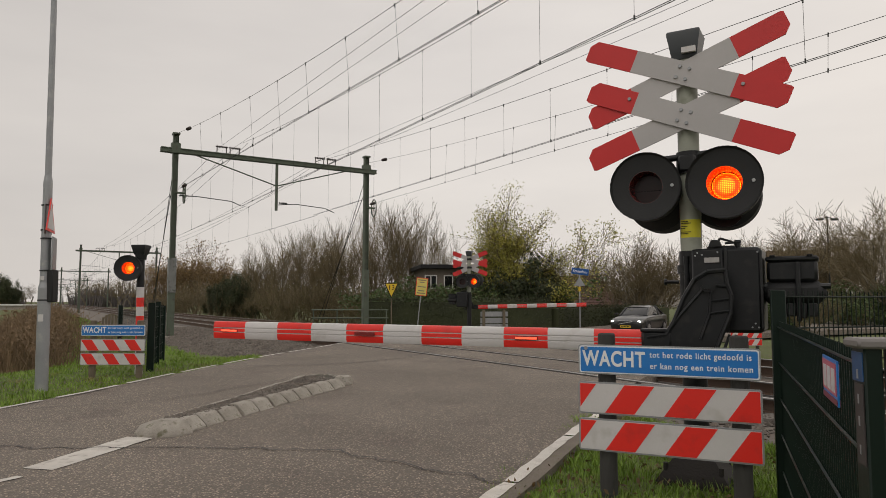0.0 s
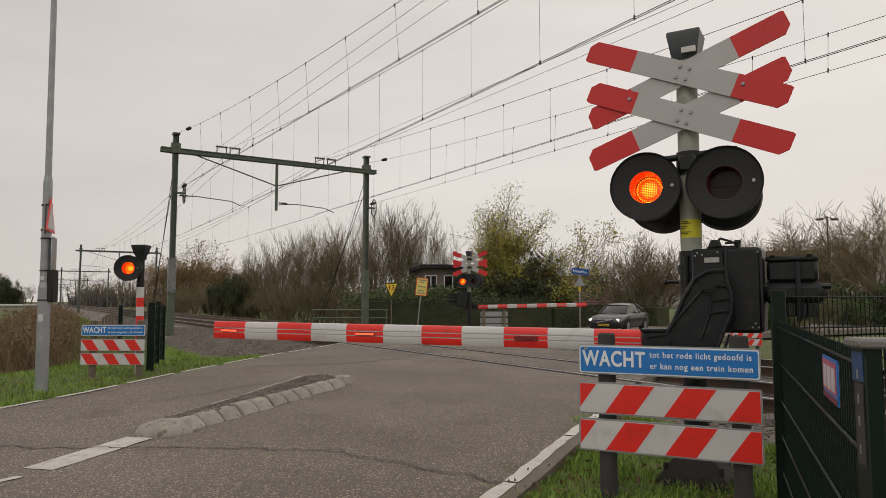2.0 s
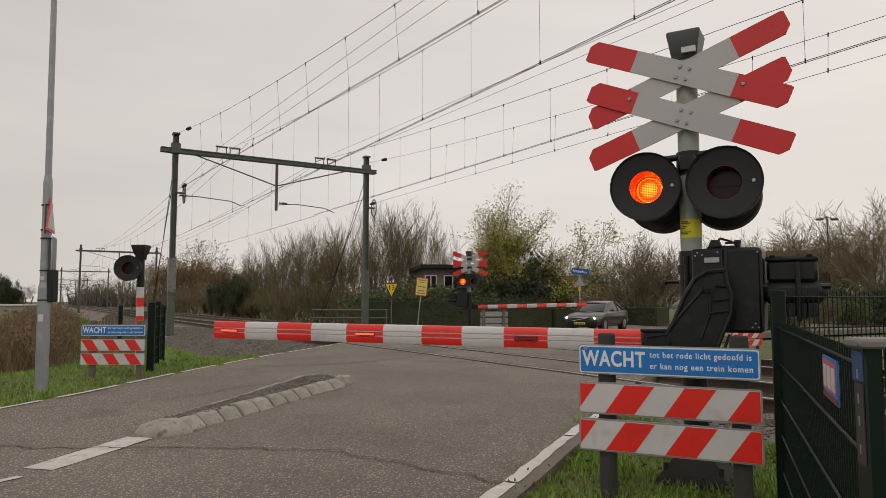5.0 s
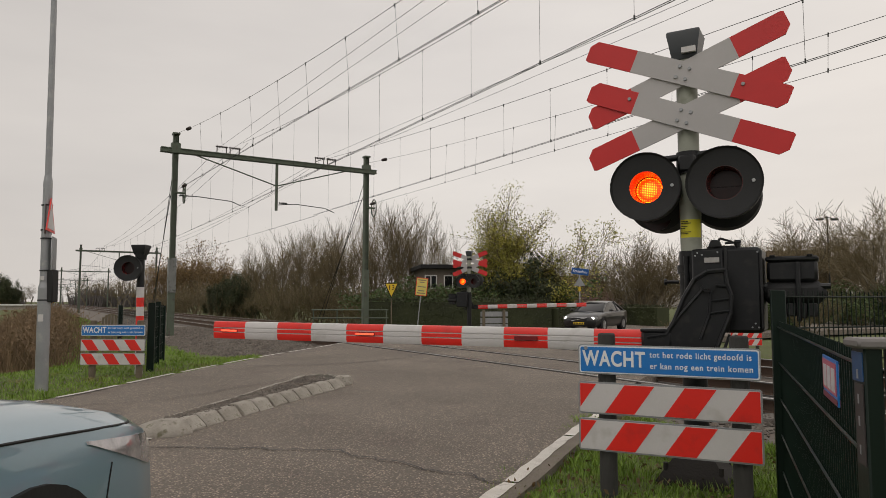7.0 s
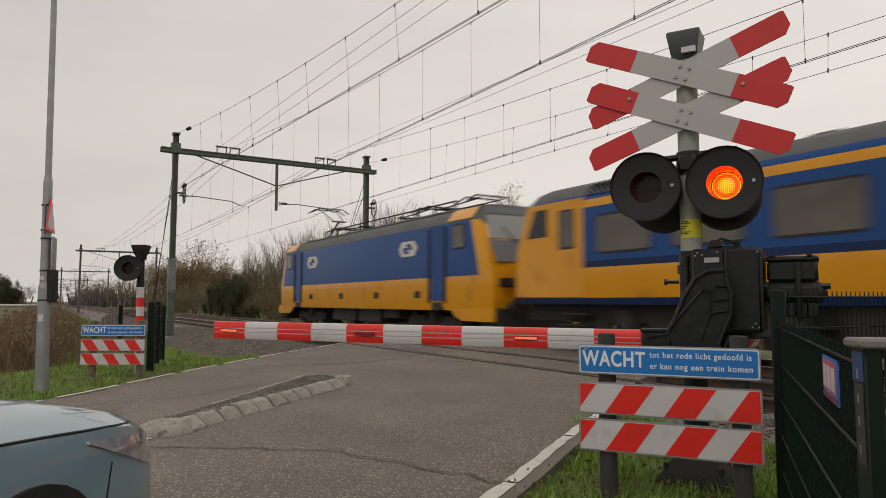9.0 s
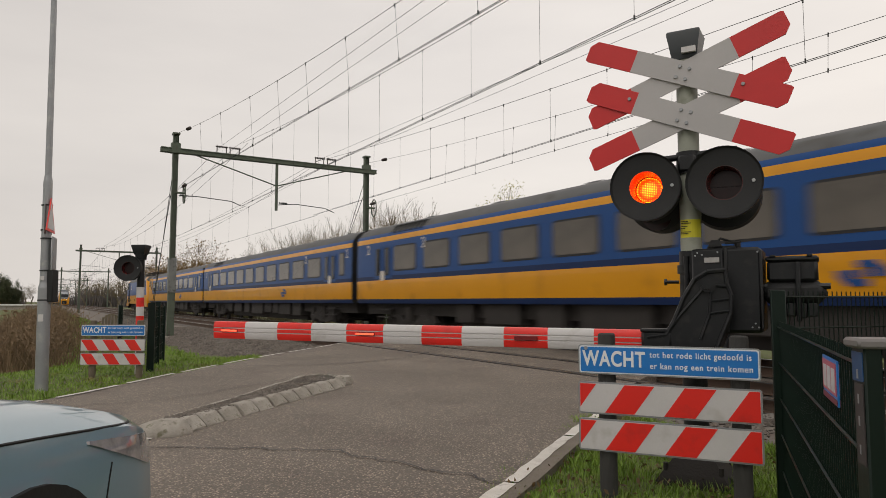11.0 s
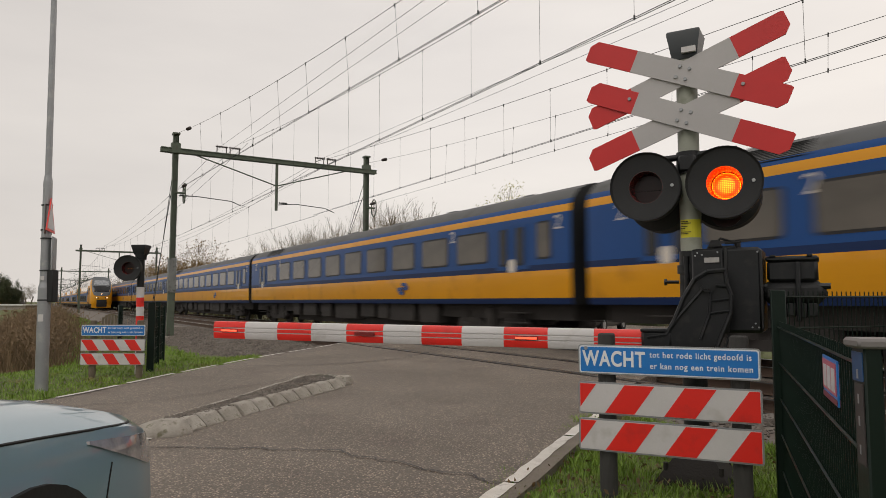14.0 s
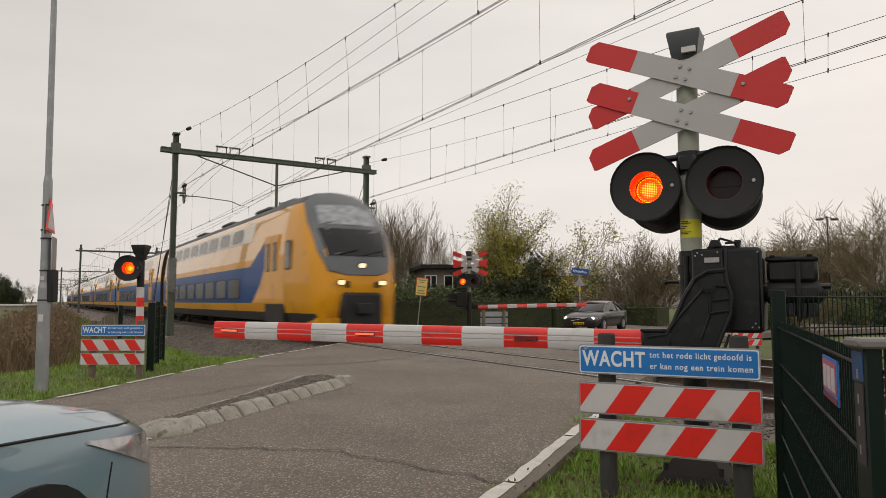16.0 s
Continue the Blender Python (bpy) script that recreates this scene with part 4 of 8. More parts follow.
    s.box((0.12, -0.1, 1.56), (0.3, 0.0, 1.585), 0.008)
    s.prism([(0.13, 1.58), (0.15, 1.625), (0.2, 1.625), (0.22, 1.58)], -0.12, -0.1)
    s.cyl((0.24, -0.11, 1.6), (0.34, -0.11, 1.605), 0.008, n=6)
    s.cyl((0.31, -0.03, 1.56), (0.31, -0.03, 1.625), 0.02, n=8)
    part("lock_fitting", s, BLACKMATT, box_)
    for bx, bz, by in ((0.07, 1.535, -0.19), (0.055, 1.515, -0.19), (0.1, 1.52, -0.19), (0.2, 1.535, -0.19), (0.4, 1.03, -0.17), (0.44, 1.03, -0.17), (0.42, 1.055, -0.17), (0.445, 1.53, -0.17)):
        s = Shape()
        s.cyl((bx, by - 0.006, bz), (bx, by + 0.002, bz), 0.006, n=8)
        part("screw", s, GALV, box_)
    s = Shape()
    s.box((0.49, -0.09, 1.33), (0.79, 0.2, 1.475), 0.02)
    s.box((0.482, -0.1, 1.465), (0.798, 0.21, 1.5), 0.012)
    s.box((0.51, -0.105, 1.495), (0.545, -0.06, 1.51), 0.004)
    s.box((0.73, -0.105, 1.495), (0.765, -0.06, 1.51), 0.004)
    weight = part("counterweight", s, BLACK, t, "black boxed counterweight with lid")
    s = Shape()
    s.box((0.45, -0.1, 1.185), (0.835, 0.2, 1.335), 0.045)
    part("weight_cradle", s, BLACKMATT, weight)
    for k in range(4):
        s = Shape()
        s.box((0.54 + k * 0.062, -0.09, 1.09 + 0.012 * (k % 2)), (0.596 + k * 0.062, 0.18, 1.19), 0.008)
        part("weight_plate", s, BLACKMATT, weight)
    s = Shape()
    s.box((0.66, -0.125, 1.07), (0.69, -0.085, 1.46), 0.006)
    s.cyl((0.44, -0.06, 1.3), (0.86, -0.06, 1.3), 0.02, n=8)
    part("weight_strap", s, BLACK, weight)
    # arm from the pivot down to the boom, in a frame that follows the boom
    arm = new("boom_arm")
    arm.parent = t
    arm.matrix_basis = pose(0.24, -0.24, boom_up[0], 0, boom_up[1], boom_turn)
    s = Shape()
    s.prism([(0.0, 1.42), (-0.11, 1.41), (-0.19, 1.36), (-0.26, 1.24), (-0.325, 1.08), (-0.38, 0.985), (-0.5, 0.965), (-0.5, 0.855), (-0.3, 0.85),
             (-0.12, 0.82), (-0.06, 0.86), (-0.02, 1.0), (0.03, 1.12), (0.035, 1.24), (0.01, 1.32)], -0.055, -0.02)
    rim_ = [(0.0, 1.42), (-0.11, 1.41), (-0.19, 1.36), (-0.26, 1.24), (-0.325, 1.08), (-0.38, 0.985), (-0.5, 0.965)]
    s.path([(x_, -0.06, z_ - 0.012) for x_, z_ in rim_], 0.016, 6)
    s.path([(0.0, -0.06, 1.41), (0.008, -0.06, 1.32), (0.035, -0.06, 1.24), (0.028, -0.06, 1.12), (-0.02, -0.06, 1.0), (-0.07, -0.06, 0.87)], 0.014, 6)
    s.path([(-0.115, -0.06, 1.31), (-0.3, -0.062, 1.09), (-0.36, -0.062, 1.0)], 0.011, 6)
    s.path([(-0.115, -0.06, 1.31), (0.005, -0.06, 1.3)], 0.011, 6)
    s.path([(-0.09, -0.06, 1.28), (-0.1, -0.06, 1.12), (0.025, -0.06, 1.14)], 0.01, 6)
    s.path([(-0.1, -0.06, 1.12), (-0.16, -0.06, 0.95)], 0.01, 6)
    s.path([(-0.1, -0.06, 1.2), (0.03, -0.06, 1.22)], 0.009, 6)
    s.cyl((-0.11, -0.1, 1.31), (-0.11, 0.06, 1.31), 0.032, n=14)
    s.cyl((-0.11, -0.085, 1.31), (-0.11, -0.07, 1.31), 0.05, n=14)
    s.box((-0.54, -0.07, 0.855), (-0.34, 0.07, 1.0), 0.02)
    s.box((-0.545, -0.075, 0.99), (-0.36, 0.075, 1.012), 0.006)
    s.path([(-0.3, -0.06, 0.87), (-0.16, -0.07, 0.8), (0.0, -0.04, 0.84), (0.05, 0.0, 0.9)], 0.016, 8)
    for cx_ in (0.0, 0.04):
        s.path([(0.02 + cx_, 0.0, 0.98), (-0.01 + cx_, -0.02, 0.9), (-0.05 + cx_, -0.02, 0.82), (-0.06 + cx_, 0.02, 0.7)], 0.01, 6)
    arm_ob = part("arm_casting", s, BLACK, arm, "black cast boom arm")
    n_seg = 11
    seg = boom_len / n_seg
    prof = [(0.03, -0.072), (0.04, -0.05), (0.042, -0.022), (0.036, -0.02), (0.036, -0.012), (0.043, -0.01), (0.043, 0.014), (0.036, 0.016), (0.036, 0.024), (0.042, 0.026), (0.04, 0.05), (0.03, 0.07), (0.012, 0.075)]
    ring = [(y_, z_) for y_, z_ in prof] + [(-y_, z_) for y_, z_ in prof[::-1]]
    s = Shape()
    x0 = -0.535
    s.loft([[(x0 - k * seg, y_, 0.928 + z_) for y_, z_ in ring] for k in range(n_seg + 1)])
    s.mi = [0 if k % len(ring) in (3, 7, 17, 21) else 1 - (k // len(ring)) % 2 for k in range(n_seg * len(ring))] + [1, 1]
    boom = part("boom", s, [WHITEFOIL, REDFOIL], arm, "red and white striped barrier boom")
    for i, k in enumerate((10, 6, 2)):
        mid = x0 - (k + 0.48) * seg
        s = Shape()
        s.box((mid - 0.085, -0.052, 0.93 - 0.017), (mid + 0.085, -0.034, 0.93 + 0.013), 0.004)
        part("boom_lamp_body", s, surf("boom_lamp_off", (0.2, 0.012, 0.012), (0.16, 0.01, 0.01), 8, 0.3), boom)
        s = Shape()
        for q in range(12):
            s.box((mid - 0.08 + q * 0.0135, -0.056, 0.918), (mid - 0.068 + q * 0.0135, -0.05, 0.934), 0.001)
        part("boom_lamp_diodes", s, LEDBOOM, boom, "glowing red diode strip")
        # added blind that slides over the lit strip to make it blink
        sh = Shape()
        sh.box((mid - 0.086, -0.062, 0.912), (mid + 0.086, -0.058, 0.939))
        if i:
            o = part("added_boom_blind", sh, bpy.data.materials["boom_lamp_off"], boom)
            ADDED_SHUTTERS.setdefault(key + "_boom_%d" % i, []).append((o, None))
    return t


crossing_mast("near", 1.79, 4.83, -30, 3.61, 9.3, "level crossing mast with double cross, red lamps and lowered striped boom", (0.0, 0.35))
crossing_mast("far", 1.02, 26.2, 163, 4.2, 13.5, "distant level crossing mast with red lamps and lowered striped boom", (0.05, 1.3))


def warning_fence(x, y, z, rz, lean, text, label, grey_back=False):
    """Two posts with a blue text sign over two striped boards."""
    t = thing("crossing_sign_board", pose(x, y, z, 0, 0, rz), label, "warning sign", "warning boards of the crossing")
    for px in (0.165, 0.945):
        s = Shape()
        ring = [(0.055 * math.cos(a), 0.055 * math.sin(a)) for a in [k * math.pi / 6 + 0.26 for k in range(12)]]
        s.loft([[(px + a * f, 0.075 + b * f, zz) for a, b in ring] for f, zz in ((1, -0.3), (1, 0.96), (0.95, 0.985), (0.8, 0.992))])
        part("post", s, POSTDARK if lean > 0 else POSTWOOD, t)
    s = Shape()
    s.prism([(a + 0.53, b + 0.83) for a, b in rounded(1.06, 0.185, 0.018)], 0.0, 0.014)
    s.k = 1
    s.prism([(a + 0.53, b + 0.83) for a, b in rounded(1.045, 0.17, 0.014)], -0.003, 0.001)
    s.k = 2
    s.prism([(a + 0.53, b + 0.83) for a, b in rounded(1.03, 0.155, 0.01)], -0.005, -0.001)
    plate = part("text_plate", s, [GALV, WHITETEXT, BLUEFOIL], t, "blue plate with white border and text")
    lettering("text", "WACHT", 0.132, WHITETEXT, plate, pose(0.03, -0.006, 0.832, 90, 0, 0), bold=0.0035, space=1.1, width=0.385)
    lettering("text", "tot het rode licht gedoofd is", 0.05, WHITETEXT, plate, pose(0.442, -0.006, 0.868, 90, 0, 0), bold=0.0008, space=1.15, width=0.57)
    lettering("text", "er kan nog een trein komen", 0.05, WHITETEXT, plate, pose(0.442, -0.006, 0.8, 90, 0, 0), bold=0.0008, space=1.15, width=0.575)
    for zc in (0.588, 0.36):
        s = Shape()
        h, stripes = 0.2, []
        s.prism([(a + 0.53, b + zc) for a, b in rounded(1.065, h, 0.015)], 0.0, 0.012)
        s.k = 2
        s.prism([(a + 0.53, b + zc) for a, b in rounded(1.045, h - 0.02, 0.008)], -0.003, 0.002)
        s.k = 1
        lo, hi, z0, z1 = 0.0095, 1.0505, zc - h / 2 + 0.012, zc + h / 2 - 0.012
        pitch, sl = 0.354, 0.122 * lean
        for k in range(-1, 5):
            a = (0.165 if lean > 0 else 0.125) + (k - 1) * pitch
            quad = [(a, z0), (a + 0.178, z0), (a + 0.178 + sl, z1), (a + sl, z1)]
            quad = clip_x(quad, lo, hi)
            if len(quad) > 2:
                stripes.append(quad)
        board = part("striped_board", s, [GALV, REDFOIL, WHITEFOIL], t, "red and white reflective board")
        for quad in stripes:
            s = Shape()
            s.prism(quad, -0.0055, -0.001)
            part("red_stripe", s, REDFOIL, board)
    s = Shape()
    s.cyl((0.05, -0.012, 0.9), (0.05, 0.0, 0.9), 0.012, n=10)
    part("bolt", s, GALV, t)
    return t


def clip_x(poly, lo, hi):
    for lim, keep in ((lo, lambda p: p[0] >= lo), (hi, lambda p: p[0] <= hi)):
        out = []
        for a, b in zip(poly, poly[1:] + poly[:1]):
            if keep(a):
                out.append(a)
            if keep(a) != keep(b):
                f = (lim - a[0]) / (b[0] - a[0])
                out.append((lim, a[1] + f * (b[1] - a[1])))
        poly = out
        if not poly:
            break
    return poly


warning_fence(0.87, 4.36, 0.005, -25, 1, True, "blue waiting sign over red and white boards on dark posts")
warning_fence(-5.985, 11.2, -0.105, 0, -1, True, "blue waiting sign over red and white boards on mossy wooden posts")
far_sign = warning_fence(2.45, 25.6, -0.1, 190, -1, True, "small distant warning board under the far boom")
warning_fence(8.7, 20.5, -0.4, 10, 1, True, "distant warning board beside the far track")

# ---- the slim flasher beside the far lane ----
fl = thing("flashing_light_post", pose(-5.28, 11.8, -0.05, 0, -0.8, 0), "slim post banded red and white with a red flasher", "crossing flasher")
s = Shape()
zs = [0.0, 0.2, 0.36, 0.52, 0.68, 0.84, 1.0, 1.16, 1.32, 1.5]
for k, (a, b) in enumerate(zip(zs, zs[1:])):
    s.k = k % 2
    s.cyl((0, 0, a), (0, 0, b), 0.064, n=20, caps=False)
part("banded_tube", s, [WHITEFOIL, REDFOIL], fl, "red and white banded tube")
s = Shape()
s.cyl((0, 0, 1.5), (0, 0, 2.08), 0.062, n=20)
s.cyl((0, 0, 1.98), (0, 0, 2.09), 0.09, 0.1, n=20)
part("upper_tube", s, BLACK, fl)
s = Shape()
s.loft([[(-a, -a, z), (a, -a, z), (a, a, z), (-a, a, z)] for a, z in ((0.085, 2.07), (0.125, 2.22), (0.12, 2.24))])
part("bell_box", s, BLACK, fl)
lp = signal_lamp(fl, "side", -0.15, -0.16, 1.83, 7, 0)
lp.matrix_basis = lp.matrix_basis @ Matrix.Diagonal((0.9, 0.9, 0.9, 1))

# ---- grey lamp post with the backs of road signs ----
gp = thing("street_lamp_post", pose(-5.66, 9.6, -0.03, 0, -0.75, 0), "tall galvanised steel lamp post in the grass", "lamp post")
s = Shape()
s.cyl((0, 0, -0.1), (0, 0, 1.42), 0.085, 0.083, n=20)
s.cyl((0, 0, 1.42), (0, 0, 1.5), 0.083, 0.066, n=20)
s.cyl((0, 0, 1.5), (0, 0, 2.95), 0.066, 0.06, n=20)
s.cyl((0, 0, 2.95), (0, 0, 3.05), 0.06, 0.045, n=20)
s.cyl((0, 0, 3.05), (0, 0, 8.0), 0.045, 0.036, n=16)
part("tube", s, GALV, gp)
s = Shape()
s.prism([(0.012, 2.62), (0.024, 2.62), (0.024, 2.19), (0.012, 2.19)], -0.1, 0.1)
s.m = pose(0.09, -0.06, 2.22, 0, 0, 110)
s.k = 1
s.prism([(-0.3, 0), (0.3, 0), (0.02, 0.48), (-0.02, 0.48)], -0.006, 0.006)
s.k = 2
s.prism([(-0.235, 0.035), (0.235, 0.035), (0.0, 0.42)], -0.009, 0.009)
part("triangle_sign", s, [GALV, REDFOIL, WHITEFOIL], gp, "red-edged triangular sign seen edge-on")
s = Shape()
s.m = pose(0.1, 0.02, 0, 0, 0, 112)
s.box((-0.14, -0.012, 1.68), (0.2, 0.012, 2.15), 0.006)
part("sign_plate", s, GALV, gp, "grey back of a sign plate")
s = Shape()
s.box((0.055, -0.05, 1.22), (0.14, 0.1, 1.68), 0.01)
part("small_cabinet", s, BLACKMATT, gp, "dark narrow box")
s = Shape()
for z in (1.24, 1.66, 2.12, 2.24, 2.6):
    s.cyl((0, 0, z), (0, 0, z + 0.02), 0.074 if z > 1.5 else 0.088, n=20)
part("band_clamp", s, FRAMEDARK, gp)
s = Shape()
s.box((-0.03, -0.09, 0.95), (0.04, -0.08, 1.05))
s.box((-0.02, -0.075, 1.53), (0.03, -0.066, 1.59))
part("sticker", s, WHITEFOIL, gp)

# ---- fences ----


def mesh_panel(name, a, b, z0, z1, rails, label, step=0.042, spike=0.03, posts=(), group="green fence panels"):
    """Welded bar fence between two points of the plan: upright bars, pairs of level wires, posts."""
    a, b = Vector((*a, 0)), Vector((*b, 0))
    t = thing(name, Matrix.Translation(a), label, "fence", group)
    d = (b - a)
    n = int(d.length / step)
    me = Shape()
    me.cyl((0, 0, z0), (0, 0, z1 + spike), 0.0038, n=5)
    me = mesh_of("bar", me, FENCEGREEN)
    for k in range(n + 1):
        o = part("bar", me, None, t)
        o.location = d * (k / n)
    side_ = Vector((-d.y, d.x, 0)).normalized() * 0.009
    for z in rails:
        s = Shape()
        for sg in (-1, 1):
            s.cyl(side_ * sg + Vector((0, 0, z)), d + side_ * sg + Vector((0, 0, z)), 0.0048, n=6)
        part("level_wire", s, FENCEGREEN, t)
    for f, top, half_ in posts:
        s = Shape()
        p = d * f
        s.m = Matrix.Translation(p) @ Matrix.Rotation(math.atan2(d.y, d.x), 4, "Z")
        s.box((-half_, -half_, -0.3), (half_, half_, top), 0.006)
        part("post", s, FENCEGREEN, t)
        s.k = 0
    return t


RAILS = (1.045, 0.83, 0.615, 0.4, 0.185)
mesh_panel("mesh_fence", (2.06, 4.15), (0.965, 1.5), 0.02, 1.05, RAILS, "dark green welded mesh fence panel", posts=[(0.0, 1.27, 0.042)])
mesh_panel("mesh_fence", (2.1, 4.16), (3.05, 4.55), 0.02, 1.235, (1.23, 1.036, 0.83, 0.6, 0.4, 0.2), "dark green bar fence running off beside the line", posts=[(1.0, 1.27, 0.035)])
mesh_panel("mesh_fence", (3.09, 4.57), (5.3, 5.5), 0.02, 1.235, (1.23, 1.036, 0.83, 0.6, 0.4, 0.2), "dark green bar fence running off beside the line", posts=[(1.0, 1.27, 0.035)])
gpst = thing("gate_post", pose(0.923, 1.46, 0, 0, 0, -12), "dark green square gate post with grey cap and worn stickers", "gate post")
s = Shape()
s.box((-0.028, -0.034, -0.2), (0.008, 0.034, 1.105), 0.004)
part("tube", s, FENCEGREEN, gpst)
s = Shape()
s.box((-0.042, -0.045, 1.1), (0.056, 0.045, 1.122), 0.006)
part("cap", s, GREYPLASTIC, gpst, "grey plastic cap")
s = Shape()
s.m = Matrix.Translation((-0.0295, 0, 0))
s.box((-0.001, -0.028, 1.03), (0.001, 0.028, 1.092))
s.k = 1
s.box((-0.0014, -0.026, 0.855), (0.001, 0.016, 1.025))
s.k = 2
for z in (1.045, 0.992, 0.945, 0.885):
    s.box((-0.0022, -0.005, z - 0.01), (0.0, 0.002, z + 0.01))
part("sticker", s, [surf("sticker_blue", (0.02, 0.08, 0.2), (0.012, 0.05, 0.14), 25, 0.5), surf("sticker_worn", (0.06, 0.045, 0.045), (0.035, 0.03, 0.03), 30, 0.6), GALV], gpst, "blue and reddish worn sticker with pale marks")
gate = thing("gate_leaf", pose(0.949, 1.45, 0, 0, 0, -8), "dark green steel gate beside the path", "gate")
s = Shape()
s.box((0.0, -0.02, 0.1), (0.05, 0.02, 1.1), 0.004)
s.box((0.05, -0.02, 1.06), (0.9, 0.02, 1.1), 0.004)
s.box((0.05, -0.02, 0.1), (0.9, 0.02, 0.14), 0.004)
part("gate_frame", s, FENCEGREEN, gate)
s = Shape()
s.box((0.0, -0.03, 1.016), (0.12, -0.021, 1.08), 0.003)
part("hinge_plate", s, BLUEFOIL, gate, "blue hinge plate")
s = Shape()
for x_ in (-0.01, 0.025, 0.06):
    s.cyl((x_ + 0.008, -0.04, 1.05), (x_ + 0.008, -0.03, 1.05), 0.006, n=10)
part("bolts", s, GALV, gate)
sg = thing("fence_sign", pose(1.25, 2.16, 0.96, 0, 0, 67.5), "small pink and white sign with blue edge on the fence", "sign")
s = Shape()
s.box((-0.15, 0.014, -0.075), (0.15, 0.02, 0.062), 0.001)
s.k = 1
s.box((-0.138, 0.012, -0.045), (0.138, 0.022, 0.052))
s.k = 2
s.box((-0.145, 0.012, -0.072), (0.145, 0.022, -0.055))
s.k = 3
for k in range(3):
    s.box((-0.12 + k * 0.085, 0.01, -0.035), (-0.06 + k * 0.085, 0.024, 0.035))
part("plate", s, [BLUEFOIL, surf("sign_pink", (0.55, 0.12, 0.16), (0.48, 0.1, 0.14), 20, 0.5), surf("sign_maroon", (0.2, 0.02, 0.04), (0.16, 0.02, 0.03), 9, 0.5), WHITEFOIL], sg)

# green panels beside the flasher, and the low gate behind them
mesh_panel("mesh_fence", (-5.28, 12.25), (-6.25, 15.1), 0.0, 1.1, (1.1, 0.9, 0.7, 0.5, 0.3, 0.1), "dark green mesh fence beside the flasher", step=0.045,
           posts=[(0.0, 1.18, 0.06), (0.5, 1.2, 0.045), (1.0, 1.06, 0.05)])
mesh_panel("mesh_fence", (-6.32, 15.25), (-8.55, 17.9), -0.1, 0.95, (0.9, 0.6, 0.3), "low dark green fence near the tracks", step=0.06, posts=[(0.0, 1.1, 0.05), (0.5, 1.05, 0.05), (1.0, 1.1, 0.05)])
ag = thing("kissing_gate", pose(-9.05, 18.0, -0.2, 0, 0, 10), "small weathered wooden gate with arched top near the tracks", "gate")
for k in range(6):
    s = Shape()
    s.box((k * 0.078 - 0.03, -0.012, 0), (k * 0.078 + 0.03, 0.012, 0.98 + 0.1 * math.sin(math.pi * k / 5)), 0.004)
    part("paling", s, POSTWOOD, ag)
s = Shape()
s.path([(k * 0.078, 0.03, 0.95 + 0.11 * math.sin(math.pi * k / 5)) for k in range(6)], 0.022, 6)
part("arched_rail", s, POSTWOOD, ag)

# ---- signs beyond the line ----
d13 = thing("speed_board", pose(-2.65, 34.6, -0.35, 0, 0, 0), "yellow triangular railway speed board with black figures", "railway sign")
s = Shape()
s.cyl((0, 0.03, 0), (0, 0.03, 2.1), 0.03, n=8)
part("post", s, POSTWOOD, d13)
s = Shape()
s.prism([(-0.37, 2.5), (0.37, 2.5), (0.0, 1.72)], -0.01, 0.01)
s.k = 1
s.prism([(-0.31, 2.465), (0.31, 2.465), (0.0, 1.8)], -0.014, -0.005)
pl = part("plate", s, [BLACKMATT, YELLOW], d13, "yellow triangle with black rim")
lettering("text", "13", 0.36, BLACKMATT, pl, pose(0, -0.016, 2.26, 90, 0, 0), align="CENTER")
ys = thing("notice_sign", pose(-1.28, 33.8, -0.05, 0, 6, 0), "leaning yellow and red notice board on a thin pole", "sign")
s = Shape()
s.cyl((0, 0.03, 0), (0, 0.03, 2.4), 0.025, n=8)
part("pole", s, GALV, ys)
s = Shape()
s.box((-0.29, -0.01, 1.55), (0.29, 0.012, 2.45))
s.k = 1
s.box((-0.26, -0.014, 1.58), (0.26, -0.005, 2.42))
s.k = 2
for k, (w_, z) in enumerate(((0.2, 2.33), (0.12, 2.22), (0.2, 2.0), (0.16, 1.8), (0.2, 1.68))):
    s.box((-w_, -0.018, z - 0.025), (w_, -0.01, z + 0.025))
part("plate", s, [REDFOIL, surf("notice_cream", (0.72, 0.62, 0.16), (0.6, 0.5, 0.12), 4, 0.5), surf("notice_green", (0.1, 0.3, 0.22), (0.35, 0.1, 0.05), 6, 0.5)], ys, "yellow plate with red rim and bars")
pn = thing("place_name_sign", pose(7.2, 36.5, -0.3, 0, 0, -14), "blue place name sign with white text on a post", "sign")
s = Shape()
s.cyl((0.2, 0.03, 0), (0.2, 0.03, 3.3), 0.035, n=8)
part("post", s, GALV, pn)
s = Shape()
s.m = Matrix.Translation((0.24, 0, 3.12)) @ Matrix.Rotation(radians(8), 4, "Y")
s.box((-0.46, -0.01, -0.17), (0.46, 0.012, 0.17), 0.004)
pl = part("plate", s, surf("sign_blue", (0.015, 0.1, 0.34), (0.012, 0.08, 0.28), 4, 0.4), pn)
lettering("text", "Schiedam", 0.205, WHITETEXT, pl, pose(0.24, -0.014, 3.12, 0, 8, 0) @ pose(0, 0, 0, 90, 0, 0), align="CENTER")
s = Shape()
s.prism([(-0.1, 2.35), (0.5, 2.35), (0.2, 2.85)], -0.012, 0.0)
part("triangle_back", s, GALV, pn, "grey back of a triangular sign")
s = Shape()
s.box((0.14, -0.02, 2.05), (0.26, 0.0, 2.3))
part("small_plate", s, YELLOW, pn)
rl = thing("tube_railing", pose(-7.2, 37.0, -0.5, 0, 0, 0), "grey tube railing beside the far track", "railing")
